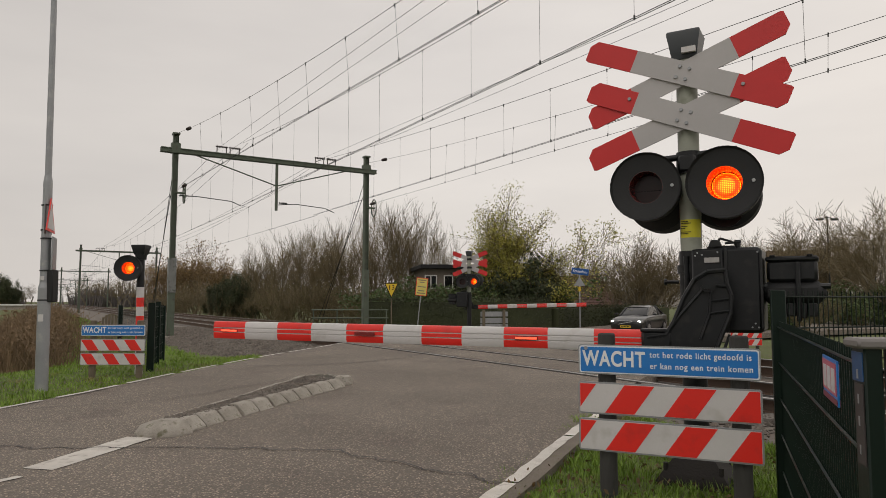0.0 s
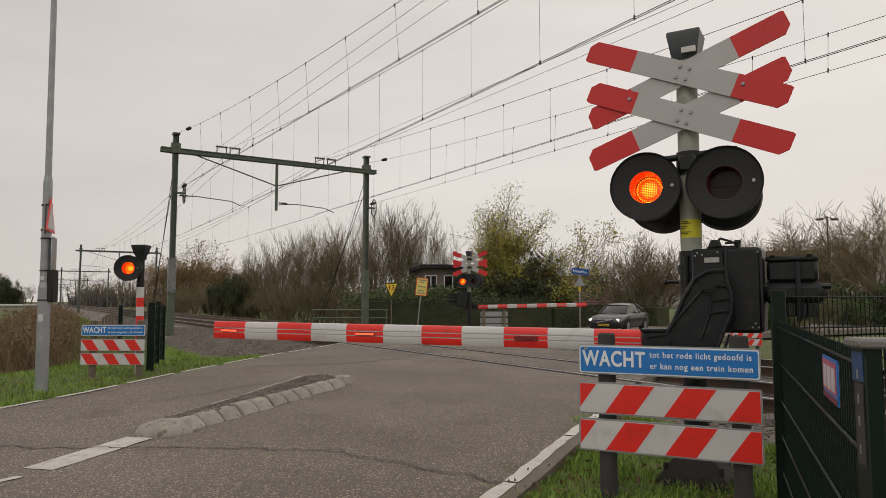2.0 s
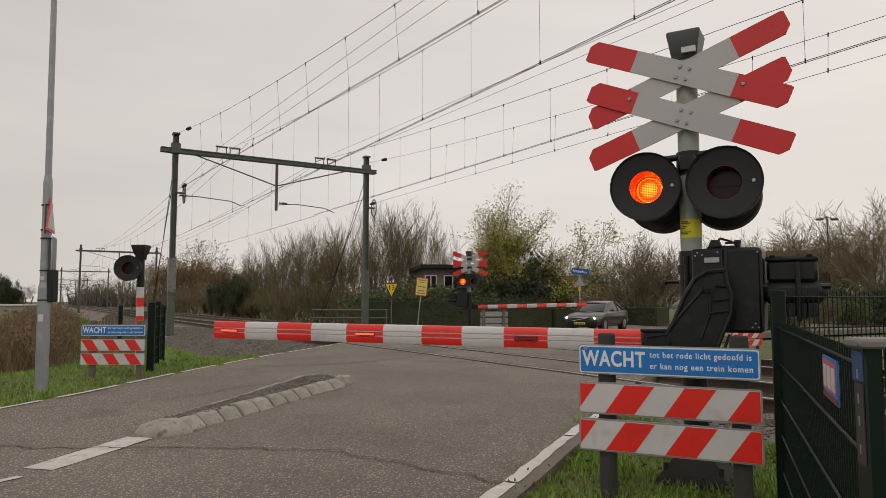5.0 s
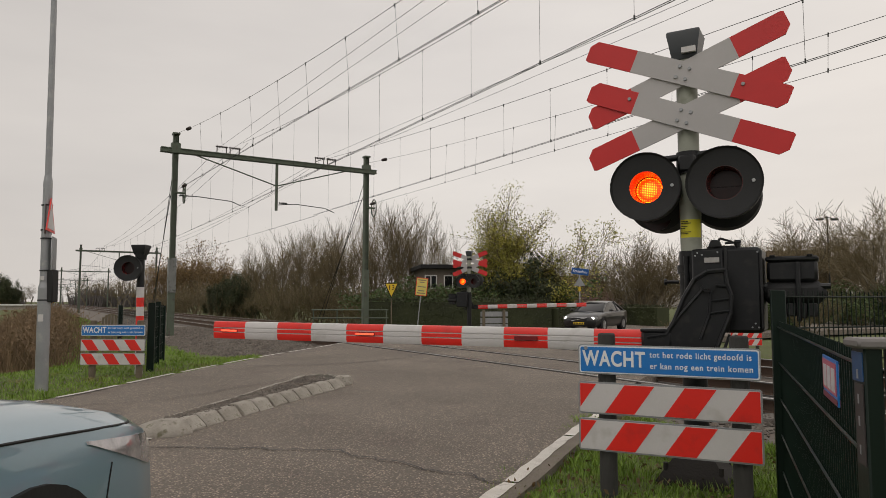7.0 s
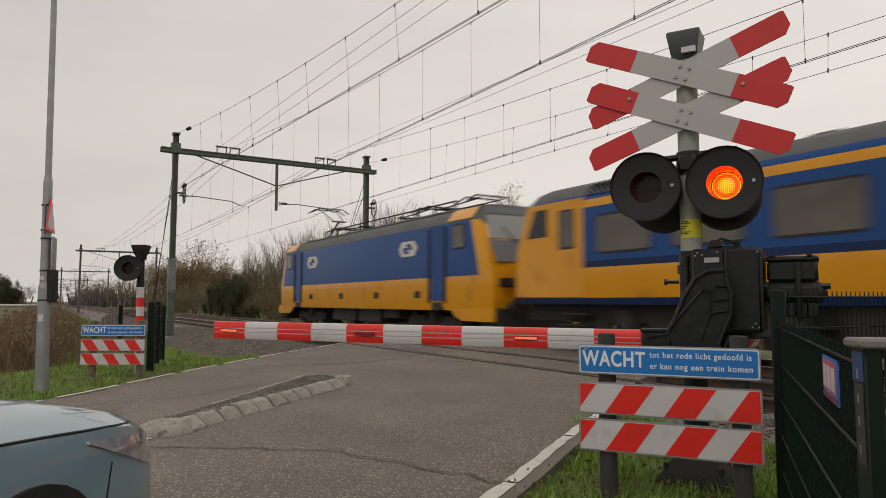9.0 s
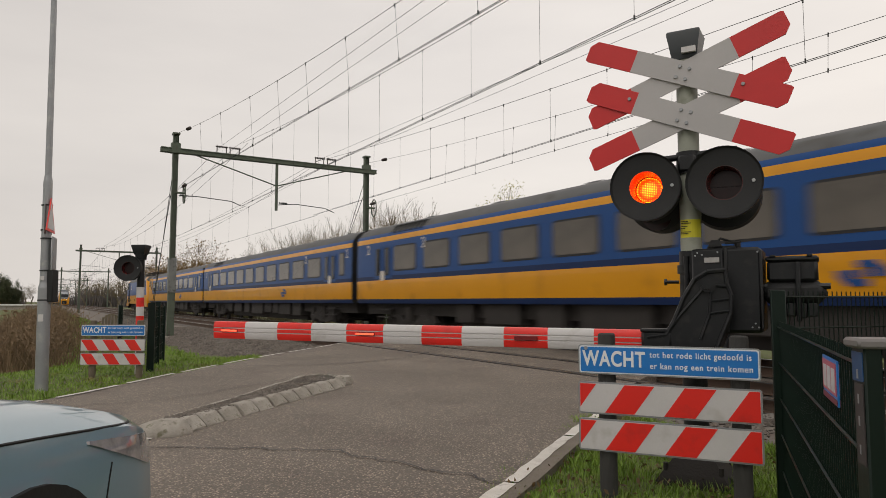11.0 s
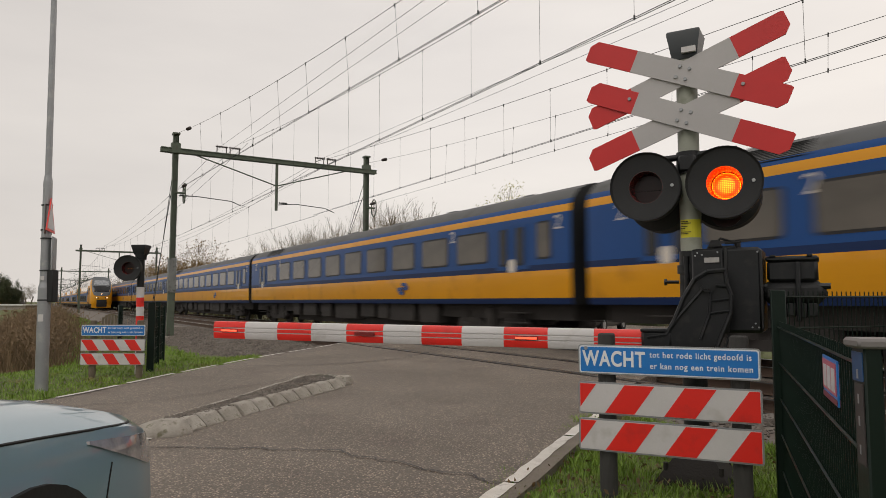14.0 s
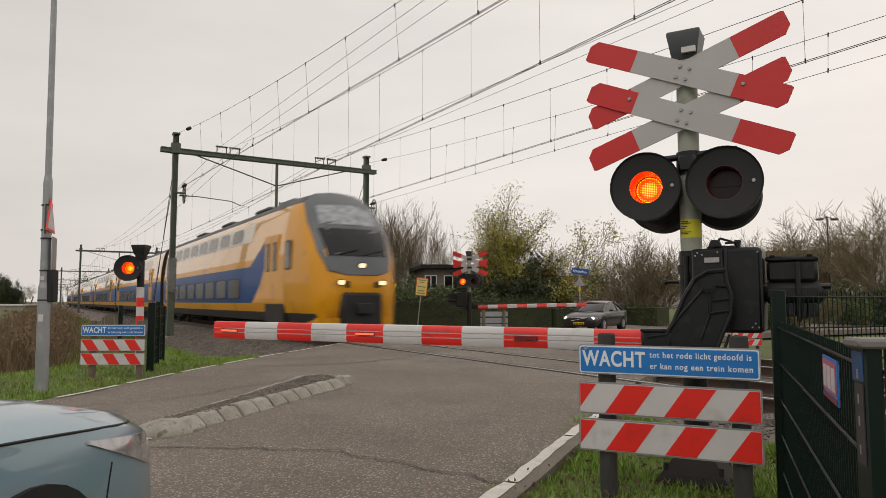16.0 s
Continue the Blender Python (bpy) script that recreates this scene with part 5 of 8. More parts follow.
for z in (0.5, 0.95):
    s = Shape()
    s.cyl((0, 0, z + 0.3), (4.2, 0, z + 0.3), 0.035, n=8)
    part("rail_tube", s, GREENSTEEL, rl)
for x_ in (0.1, 1.4, 2.8, 4.1):
    s = Shape()
    s.cyl((x_, 0, 0), (x_, 0, 1.28), 0.035, n=8)
    part("post", s, GREENSTEEL, rl)


# ---- trains; local x runs along the track, +y faces the road ----
def hull(s, prof, mats, length, front, rear, nose_mat=None, squeeze=0.95, cut=2.4, swap=None, ends=(2, 2), keep=-1):
    """Lofts a cross-section of (y, z) along x; front(y, z) and rear(y, z) give how far the ends lie behind the tip."""
    half, zc = length / 2, 0.5 * (min(z for _, z in prof) + max(z for _, z in prof))
    n = len(prof)
    rings = []
    for end, fn in ((-1, rear), (1, front)):
        part_rings = []
        for f in (1.0, 0.93, 0.6, 0.0):
            k = squeeze + (1 - squeeze) * math.sqrt(max(0.0, 1 - f * f))
            part_rings.append([(end * (half - cut * (1 - f) - fn(y * k, z) * f), y * k, z) for y, z in prof])
        rings += part_rings if end < 0 else part_rings[::-1]
    base = len(s.v)
    for r in rings:
        s.v += [tuple(s.m @ Vector(p)) for p in r]
    for k in range(len(rings) - 1):
        for i in range(n - 1):
            s.f.append((base + k * n + i, base + k * n + i + 1, base + (k + 1) * n + i + 1, base + (k + 1) * n + i))
            at_end = k < ends[0] or k >= len(rings) - 1 - ends[1]
            s.mi.append(swap.get(mats[i], mats[i]) if swap and at_end else mats[i])
        s.f.append((base + k * n + n - 1, base + k * n, base + (k + 1) * n, base + (k + 1) * n + n - 1))
        s.mi.append(mats[-1])
    for end, fn, ring in ((-1, rear, 0), (1, front, len(rings) - 1)):
        prev = [base + ring * n + i for i in range(n)]
        for q in (0.75, 0.5, 0.25):
            cur = []
            for y, z in prof:
                yy, zz = y * squeeze * q, zc + (z - zc) * q
                cur.append(len(s.v))
                s.v.append(tuple(s.m @ Vector((end * (half - fn(yy, zz)), yy, zz))))
            for i in range(n):
                j = (i + 1) % n
                s.f.append((prev[i], prev[j], cur[j], cur[i]))
                s.mi.append(mats[i] if nose_mat is None or mats[i] == keep else nose_mat)
            prev = cur
        s.f.append(tuple(prev))
        s.mi.append(nose_mat if nose_mat is not None else 0)


def patch(poly, half, fn, end=1, off=0.012, k=None):
    """A sheet that follows the front of a hull over a convex outline of (y, z)."""
    s = Shape()
    cy, cz = sum(p[0] for p in poly) / len(poly), sum(p[1] for p in poly) / len(poly)
    fine = []
    for (a, b), (c, d) in zip(poly, poly[1:] + poly[:1]):
        fine += [(a + (c - a) * i / 4, b + (d - b) * i / 4) for i in range(4)]
    n = len(fine)
    rings = []
    for q, o in ((1.0, -0.01), (0.985, off), (0.66, off), (0.33, off)):
        rings.append([(end * (half - fn(cy + (y - cy) * q, cz + (z - cz) * q) + o), cy + (y - cy) * q, cz + (z - cz) * q) for y, z in fine])
    s.loft(rings, caps=True)
    return s


def pane_mesh(name, w, h, r, mats, rim=0.05, deep=0.02):
    s = Shape()
    s.prism([(x, z) for x, z in rounded(w, h, r)], -0.03, deep * 0.6)
    s.k = 1
    s.prism([(x, z) for x, z in rounded(w - 2 * rim, h - 2 * rim, max(0.02, r - rim))], 0, deep)
    return mesh_of(name, s, mats)


def place(me, parent, name, x, y, z, flip=False, label=""):
    o = part(name, me, None, parent, label)
    o.matrix_basis = pose(x, y, z, 0, 0, 180 if flip else 0)
    return o


WHEELSET = Shape()
for yy in (-0.75, 0.75):
    WHEELSET.cyl((0, yy - 0.06, 0.46), (0, yy + 0.06, 0.46), 0.455, n=24)
    WHEELSET.cyl((0, yy - 0.075, 0.46), (0, yy + 0.075, 0.46), 0.2, n=12)
WHEELSET.cyl((0, -0.95, 0.46), (0, 0.95, 0.46), 0.08, n=10)
WHEELSET = mesh_of("wheelset", WHEELSET, UNDER)
BOGIE = Shape()
for yy in (-1.0, 1.0):
    BOGIE.prism([(-1.75, 0.5), (-1.6, 0.72), (-0.6, 0.72), (-0.4, 0.5), (0.4, 0.5), (0.6, 0.72), (1.6, 0.72), (1.75, 0.5), (1.6, 0.38), (0.9, 0.4), (0.5, 0.3), (-0.5, 0.3), (-0.9, 0.4), (-1.6, 0.38)], yy - 0.09, yy + 0.09)
    for xx in (-1.28, 1.28):
        BOGIE.cyl((xx, yy, 0.62), (xx, yy, 0.95), 0.13, n=10)
        BOGIE.box((xx - 0.2, yy - 0.14, 0.3), (xx + 0.2, yy + 0.14, 0.6), 0.04)
    BOGIE.cyl((0, yy, 0.5), (0, yy, 1.0), 0.24, n=14)
BOGIE.box((-0.3, -1.0, 0.45), (0.3, 1.0, 0.8))
BOGIE = mesh_of("bogie", BOGIE, UNDER)


def add_bogies(t, xs):
    for x in xs:
        b = place(BOGIE, t, "bogie", x, 0, 0)
        for d in (-1.28, 1.28):
            place(WHEELSET, b, "wheelset", d, 0, 0)


def under_boxes(t, seed, spans):
    r = random.Random(seed)
    for a, b in spans:
        x = a
        while x < b - 0.8:
            w_ = r.uniform(0.8, 2.4)
            s = Shape()
            s.box((x, -1.25, r.uniform(0.38, 0.6)), (min(b, x + w_), 1.25, 1.14), 0.03)
            part("equipment_box", s, UNDER, t)
            x += w_ + r.uniform(0.15, 0.8)


COACH = 27.8
COACH_PROF = [(1.38, 1.12), (1.42, 1.275), (1.43, 1.96), (1.43, 2.11), (1.425, 3.35), (1.41, 3.53), (1.36, 3.66), (1.15, 3.9), (0.75, 4.06), (0.3, 4.12)]
COACH_PROF = COACH_PROF + [(-y, z) for y, z in COACH_PROF[::-1]]
#          bottom blue, yellow, dark blue, blue, stripe, blue, roof...
HALF_M = [3, 0, 3, 1, 0, 1, 2, 2, 2]
COACH_MATS = HALF_M + [2] + HALF_M[::-1] + [4]
COACH_WINDOW = pane_mesh("window", 1.62, 0.9, 0.12, [FRAMEDARK, TRAINGLASS])
SLIM_WINDOW = pane_mesh("window", 0.56, 0.95, 0.08, [FRAMEDARK, TRAINGLASS])
DOOR = Shape()
for a in (-0.36, 0.36):
    DOOR.prism([(x + a, z + 0.42) for x, z in rounded(0.68, 1.2, 0.04)], -0.05, 0.006)
DOOR = mesh_of("door_leaf", DOOR, TRAINBLUE)
DOORPANE = pane_mesh("door_window", 0.34, 1.0, 0.06, [FRAMEDARK, DARKGLASS])
EMBLEM = Shape()
EMBLEM.prism([(-0.75, 0), (-0.5, 0.3), (0.5, 0.3), (0.75, 0), (0.5, -0.3), (-0.5, -0.3)], -0.01, 0.012)
EMBLEM_W = mesh_of("emblem", EMBLEM, TRAINWHITE)
ARROW = Shape()
for sgn in (1, -1):
    ARROW.prism([(sgn * x, sgn * z) for x, z in ((-0.38, 0.06), (-0.2, 0.2), (0.08, 0.2), (0.08, 0.09), (-0.12, 0.09), (-0.12, -0.05), (-0.38, -0.05))], 0, 0.02)
ARROW.box((-0.05, 0, -0.06), (0.05, 0.019, 0.06))
ARROW_B = mesh_of("emblem", ARROW, TRAINBLUE)


def flat_end(y, z):
    return 0.02 * abs(y)


def coach(first=False, white_line=False):
    t = new("passenger_coach")
    s = Shape()
    cab = (lambda y, z: 0.5 * max(0.0, (z - 2.3) / 1.7) ** 2 * 1.5 + 0.1 * y * y) if first else flat_end
    hull(s, COACH_PROF, COACH_MATS, COACH - 0.5, cab, flat_end, nose_mat=0 if first else 5, squeeze=0.93 if first else 0.985, cut=1.2)
    part("body", s, [TRAINYELLOW, TRAINBLUE, ROOFGREY, TRAINDARKBLUE, UNDER, BLACKMATT], t)
    half = COACH / 2 - 0.25
    for sy, flip in ((1.425, False), (-1.425, True)):
        for k in range(10):
            place(COACH_WINDOW, t, "window", -half + 4.2 + 2.125 * k, sy, 2.7, flip)
        for x in (-half + 2.3, half - 2.3):
            if first and x > 0:
                continue
            d = place(DOOR, t, "door", x, sy + math.copysign(0.012, sy), 2.2, flip)
            for a in (-0.36, 0.36):
                place(DOORPANE, d, "door_window", a, 0.006, 0.42)
        for x in (-half + 2.3, half - 2.3):
            if first and x > 0:
                continue
            q = Shape()
            q.prism(rounded(0.3, 0.36, 0.12), 0.0, 0.012)
            place(mesh_of("door_sticker", q, TRAINWHITE), t, "door_sticker", x + 0.0, sy + math.copysign(0.014, sy), 2.12, flip)
        for x in (-half + 1.0,) if first else (-half + 1.0, half - 0.75):
            place(SLIM_WINDOW, t, "window", x, sy, 2.72, flip) if x < 0 else None
        o = place(ARROW_B, t, "emblem", 5.6 if flip else -5.2, sy + math.copysign(0.012, sy), 1.62, flip, "dark blue arrow emblem")
        for x in (-half + 0.45, -half + 5.25, half - 1.1, half - 5.3):
            lettering("class_number", "2", 0.5, TRAINWHITE, t, pose(x, sy + math.copysign(0.016, sy), 3.1, 90, 0, 0 if flip else 180), "white class number", 0.003, "CENTER")
    if first:
        y_ = Shape()
        for sy in (1, -1):
            y_.prism([(half - 2.75, 1.3), (half - 2.75, 3.6), (half - 0.75, 3.6), (half - 0.3, 2.5), (half - 0.22, 1.3)], sy * 1.40, sy * 1.442)
        part("cab_panel", y_, TRAINYELLOW, t, "yellow cab end")
        for sy, flip in ((1.435, False), (-1.435, True)):
            c = Shape()
            c.prism([(-0.35, -0.32), (-0.35, 0.36), (0.1, 0.36), (0.42, -0.32)], -0.02, 0.02)
            place(mesh_of("cab_window", c, DARKGLASS), t, "cab_window", half - 1.15, sy, 3.1, flip) if not flip else None
            place(SLIM_WINDOW, t, "cab_door_window", half - 2.2, sy, 2.9, flip)
        g = patch([(-1.1, 2.35), (1.1, 2.35), (1.0, 3.25), (-1.0, 3.25)], half, cab)
        part("windscreen", g, DARKGLASS, t)
        b = Shape()
        b.box((-half - 0.03, -1.36, 1.2), (-half - 0.004, 1.36, 3.7), 0.008)
        part("rear_wall", b, BLACKMATT, t, "black rear end wall")
    else:
        b = Shape()
        b.box((half, -0.75, 1.2), (half + 0.5, 0.75, 3.5), 0.1)
        part("gangway_bellows", b, BLACKMATT, t, "black rubber gangway bellows")
    v = Shape()
    for k in range(6):
        x = -half + 3.2 + k * 4.1
        v.box((x - 0.35, -0.25, 4.05), (x + 0.35, 0.25, 4.24), 0.08)
    part("roof_vents", v, ROOFGREY, t)
    l = Shape()
    for k in range(9):
        for sy in (1, -1):
            z = 3.62 + k * 0.035
            y0 = 1.39 - k * 0.028
            l.box((half - 5.2, min(sy * y0, sy * (y0 - 0.05)), z), (half - 2.8, max(sy * y0, sy * (y0 - 0.05)), z + 0.015))
    part("roof_grille", l, BLACKMATT, t, "black louvred roof grille")
    add_bogies(t, (-9.9, 9.9))
    under_boxes(t, 3, [(-7.2, 7.2)])
    fr = Shape()
    fr.box((-half + 0.3, -1.05, 0.72), (half - 0.3, 1.05, 1.16))
    fr.box((-7.0, -0.8, 0.3), (7.0, 0.8, 0.8))
    part("underframe", fr, UNDER, t)
    st_ = Shape()
    for x in (-half + 2.3, half - 2.3):
        for sy in (1, -1):
            for k in range(2):
                st_.box((x - 0.5, sy * 1.3 - 0.12, 0.62 + k * 0.26), (x + 0.5, sy * 1.3 + 0.1, 0.65 + k * 0.26))
    part("door_steps", st_, UNDER, t)
    return t


LOCO = 19.9
LOCO_PROF = [(1.44, 0.92), (1.47, 1.08), (1.48, 1.94), (1.48, 3.56), (1.46, 3.6), (1.18, 3.95), (0.9, 4.03), (0.4, 4.06)]
LOCO_PROF = LOCO_PROF + [(-y, z) for y, z in LOCO_PROF[::-1]]
LH = [0, 0, 1, 2, 2, 2, 2]
LOCO_MATS = LH + [2] + LH[::-1] + [3]


def loco_face(y, z):
    return 0.95 * max(0.0, (z - 2.25) / 1.75) + 0.06 * max(0.0, 2.25 - z) + 0.13 * (y / 1.4) ** 2


def locomotive(panto_front, tail):
    t = new("electric_locomotive")
    s = Shape()
    hull(s, LOCO_PROF, LOCO_MATS, LOCO - 1.0, loco_face, loco_face, nose_mat=0, squeeze=0.93, cut=1.5, swap={0: 0, 1: 0}, keep=2)
    part("body", s, [TRAINYELLOW, TRAINBLUE, ROOFGREY, UNDER], t)
    half = LOCO / 2 - 0.5
    for e in (1, -1):
        c = Shape()
        for sy in (1, -1):
            # yellow band down the cab corner and over the cab roof
            c.prism([(e * (half - 0.05), 0.62), (e * (half - 0.05), 1.0), (e * (half - 2.3), 1.0), (e * (half - 2.0), 0.75), (e * (half - 1.6), 0.62)], sy * 1.36, sy * 1.45)
        rp = [(y, z + 0.02) for y, z in LOCO_PROF[4:-4]]
        c.loft([[(e * (half - 2.4), y * 1.01, z) for y, z in rp], [(e * (half - 1.05), y * 1.0, z) for y, z in rp]], caps=False, closed=False)
        part("cab_trim", c, TRAINYELLOW, t, "yellow cab surround")
        g = patch([(-1.22, 2.98), (1.22, 2.98), (1.1, 3.72), (-1.1, 3.72)], half, loco_face, e)
        part("windscreen", g, glass("loco_windscreen", (0.25, 0.26, 0.26), 0.05) if e > 0 else bpy.data.materials["loco_windscreen"], t)
        g = patch([(-1.24, 2.3), (1.24, 2.3), (1.24, 2.94), (-1.24, 2.94)], half, loco_face, e)
        part("front_panel", g, TRAINGREY, t, "grey front panel")
        g = patch([(-1.12, 3.76), (1.12, 3.76), (1.05, 3.98), (-1.05, 3.98)], half, loco_face, e)
        part("brow_panel", g, TRAINGREY, t, "grey panel over the windscreen")
        wp = Shape()
        for a in (-0.5, 0.35):
            wp.cyl((e * (half - 0.3), a, 2.85), (e * (half - 0.5), a + 0.45, 3.35), 0.015, n=5)
        part("wiper", wp, BLACKMATT, t)
        for yy in (-0.95, 0.95):
            h = Shape()
            h.m = Matrix.Translation((e * (half - 0.06), yy, 1.72))
            h.box((-0.06, -0.24, -0.13), (0.06, 0.24, 0.13), 0.03)
            h.k = 1
            h.cyl((e * 0.03, 0.1 * (1 if yy < 0 else -1), 0), (e * 0.085, 0.1 * (1 if yy < 0 else -1), 0), 0.085, n=14)
            part("lamp_cluster", h, [BLACKMATT, TAILLIGHT if e < 0 and tail else TRAINGLASS], t, "glowing red tail lamp" if e < 0 and tail else "unlit lamp cluster")
        u_ = Shape()
        u_.box((e * (half - 0.9), -1.3, 0.35) if e > 0 else (-half, -1.3, 0.35), (half, 1.3, 1.0) if e > 0 else (-half + 0.9, 1.3, 1.0), 0.05)
        for yy in (-0.87, 0.87):
            u_.cyl((e * half, yy, 1.06), (e * (half + 0.45), yy, 1.06), 0.12, n=10)
            u_.cyl((e * (half + 0.42), yy, 1.06), (e * (half + 0.48), yy, 1.06), 0.27, n=16)
        part("buffer_beam", u_, UNDER, t)
        for sy, flip in ((1.482, False), (-1.482, True)):
            d = Shape()
            d.prism(rounded(0.75, 2.35, 0.05), -0.03, 0.006)
            o = place(mesh_of("cab_door", d, [TRAINBLUE]), t, "cab_door", e * (half - 3.0), sy, 2.38, flip)
            place(pane_mesh("cab_side_window", 0.72, 0.75, 0.1, [FRAMEDARK, TRAINGLASS]), t, "cab_side_window", e * (half - 1.75), sy, 3.12, flip)
            for dx in (-0.48, 0.48):
                hr = Shape()
                hr.box((dx - 0.05, -0.02, -1.25), (dx + 0.05, 0.045, 1.1), 0.015)
                place(mesh_of("door_rail", hr, FRAMEDARK), t, "door_rail", e * (half - 3.0), sy, 2.38, flip)
            hr = Shape()
            hr.box((-0.3, -0.1, -1.45), (0.3, 0.02, -1.22), 0.01)
            place(mesh_of("door_step", hr, FRAMEDARK), t, "door_step", e * (half - 3.0), sy, 2.38, flip)
            em = place(EMBLEM_W, t, "emblem", e * (half - 4.9), sy + math.copysign(0.006, sy), 2.95, flip, "white angular emblem")
            em2 = place(ARROW_B, em, "emblem_arrows", 0, 0.008, 0)
            em.matrix_basis = em.matrix_basis @ Matrix.Diagonal((0.85, 1, 0.85, 1))
    k = Shape()
    k.box((-half + 2.6, -0.95, 4.0), (half - 2.6, 0.95, 4.1), 0.04)
    part("roof_hood", k, ROOFGREY, t)
    e_ = Shape()
    r = random.Random(4)
    for x in [-half + 3.4 + q * 1.25 for q in range(10)]:
        for yy in (-0.6, 0.55):
            insulator(e_, (x, yy, 4.08), (x, yy, 4.42), 0.08, 4)
    e_.cyl((-half + 3.3, 0.55, 4.46), (half - 4.2, 0.55, 4.46), 0.03, n=6)
    e_.cyl((-half + 3.3, -0.6, 4.46), (half - 4.2, -0.6, 4.46), 0.03, n=6)
    part("roof_busbar", e_, FRAMEDARK, t)
    for x0, up in ((half - 3.4, panto_front), (half - 6.4, False), (-half + 6.4, False), (-half + 3.4, not panto_front)):
        p = Shape()
        p.box((x0 - 0.8, -0.55, 4.1), (x0 + 0.8, 0.55, 4.2), 0.02)
        dirn = -1 if x0 > 0 else 1
        top = 5.68 if up else 4.5
        kx = x0 + dirn * (0.95 if up else 1.35)
        kz = 4.95 if up else 4.38
        p.cyl((x0 - dirn * 0.5, 0, 4.2), (kx, 0, kz), 0.05, n=6)
        hx = x0 - dirn * (0.35 if up else 1.0)
        for yy in (-0.25, 0.25):
            p.cyl((kx, yy, kz), (hx, yy * 1.6, top - 0.08), 0.025, n=6)
        p.cyl((kx, -0.35, kz), (kx, 0.35, kz), 0.04, n=6)
        for dx in (-0.28, 0.28):
            p.path([(hx + dx, -0.95, top - 0.22), (hx + dx, -0.6, top), (hx + dx, 0.6, top), (hx + dx, 0.95, top - 0.22)], 0.028, 6)
        p.cyl((hx - 0.28, -0.45, top - 0.06), (hx + 0.28, -0.45, top - 0.06), 0.02, n=5)
        p.cyl((hx - 0.28, 0.45, top - 0.06), (hx + 0.28, 0.45, top - 0.06), 0.02, n=5)
        part("pantograph", p, FRAMEDARK, t, "raised pantograph" if up else "folded pantograph")
    for x in (-5.2, -2.1, 1.2, 4.7):
        for sy in (1.485, -1.485):
            b = Shape()
            b.box((x - 0.17, sy - 0.015, 1.3), (x + 0.17, sy + 0.015, 1.52))
            part("side_recess", b, BLACKMATT, t)
    add_bogies(t, (-5.6, 5.6))
    under_boxes(t, 8, [(-3.4, 3.4)])
    return t


# double-deck multiple unit
VCAR = 28.2
V_PROF = [(1.3, 0.5), (1.45, 0.82), (1.51, 1.13), (1.52, 2.5), (1.51, 2.76), (1.47, 3.4), (1.36, 4.05), (1.25, 4.4), (0.95, 4.68), (0.5, 4.8), (0.15, 4.83)]
V_PROF = V_PROF + [(-y, z) for y, z in V_PROF[::-1]]
VH = [4, 0, 1, 0, 2, 2, 2, 3, 3, 3]
V_MATS = VH + [3] + VH[::-1] + [4]


def virm_face(y, z):
    return 2.3 * max(0.0, (z - 1.6) / 3.2) ** 2.0 + 0.1 * max(0.0, 1.6 - z) + 0.3 * (y / 1.4) ** 2 + 0.25 * abs(y / 1.4) ** 5


UP_WINDOW = pane_mesh("window", 1.8, 0.66, 0.28, [WINDOWWHITE, TRAINGLASS], 0.06)
LOW_WINDOW = pane_mesh("window", 1.75, 0.82, 0.1, [FRAMEDARK, DULLGLASS], 0.04)
VDOOR = Shape()
for a in (-0.4, 0.4):
    VDOOR.prism([(x + a, z + 0.37) for x, z in rounded(0.76, 2.2, 0.05)], -0.06, 0.03)
VDOOR = mesh_of("door_leaf", VDOOR, TRAINYELLOW)


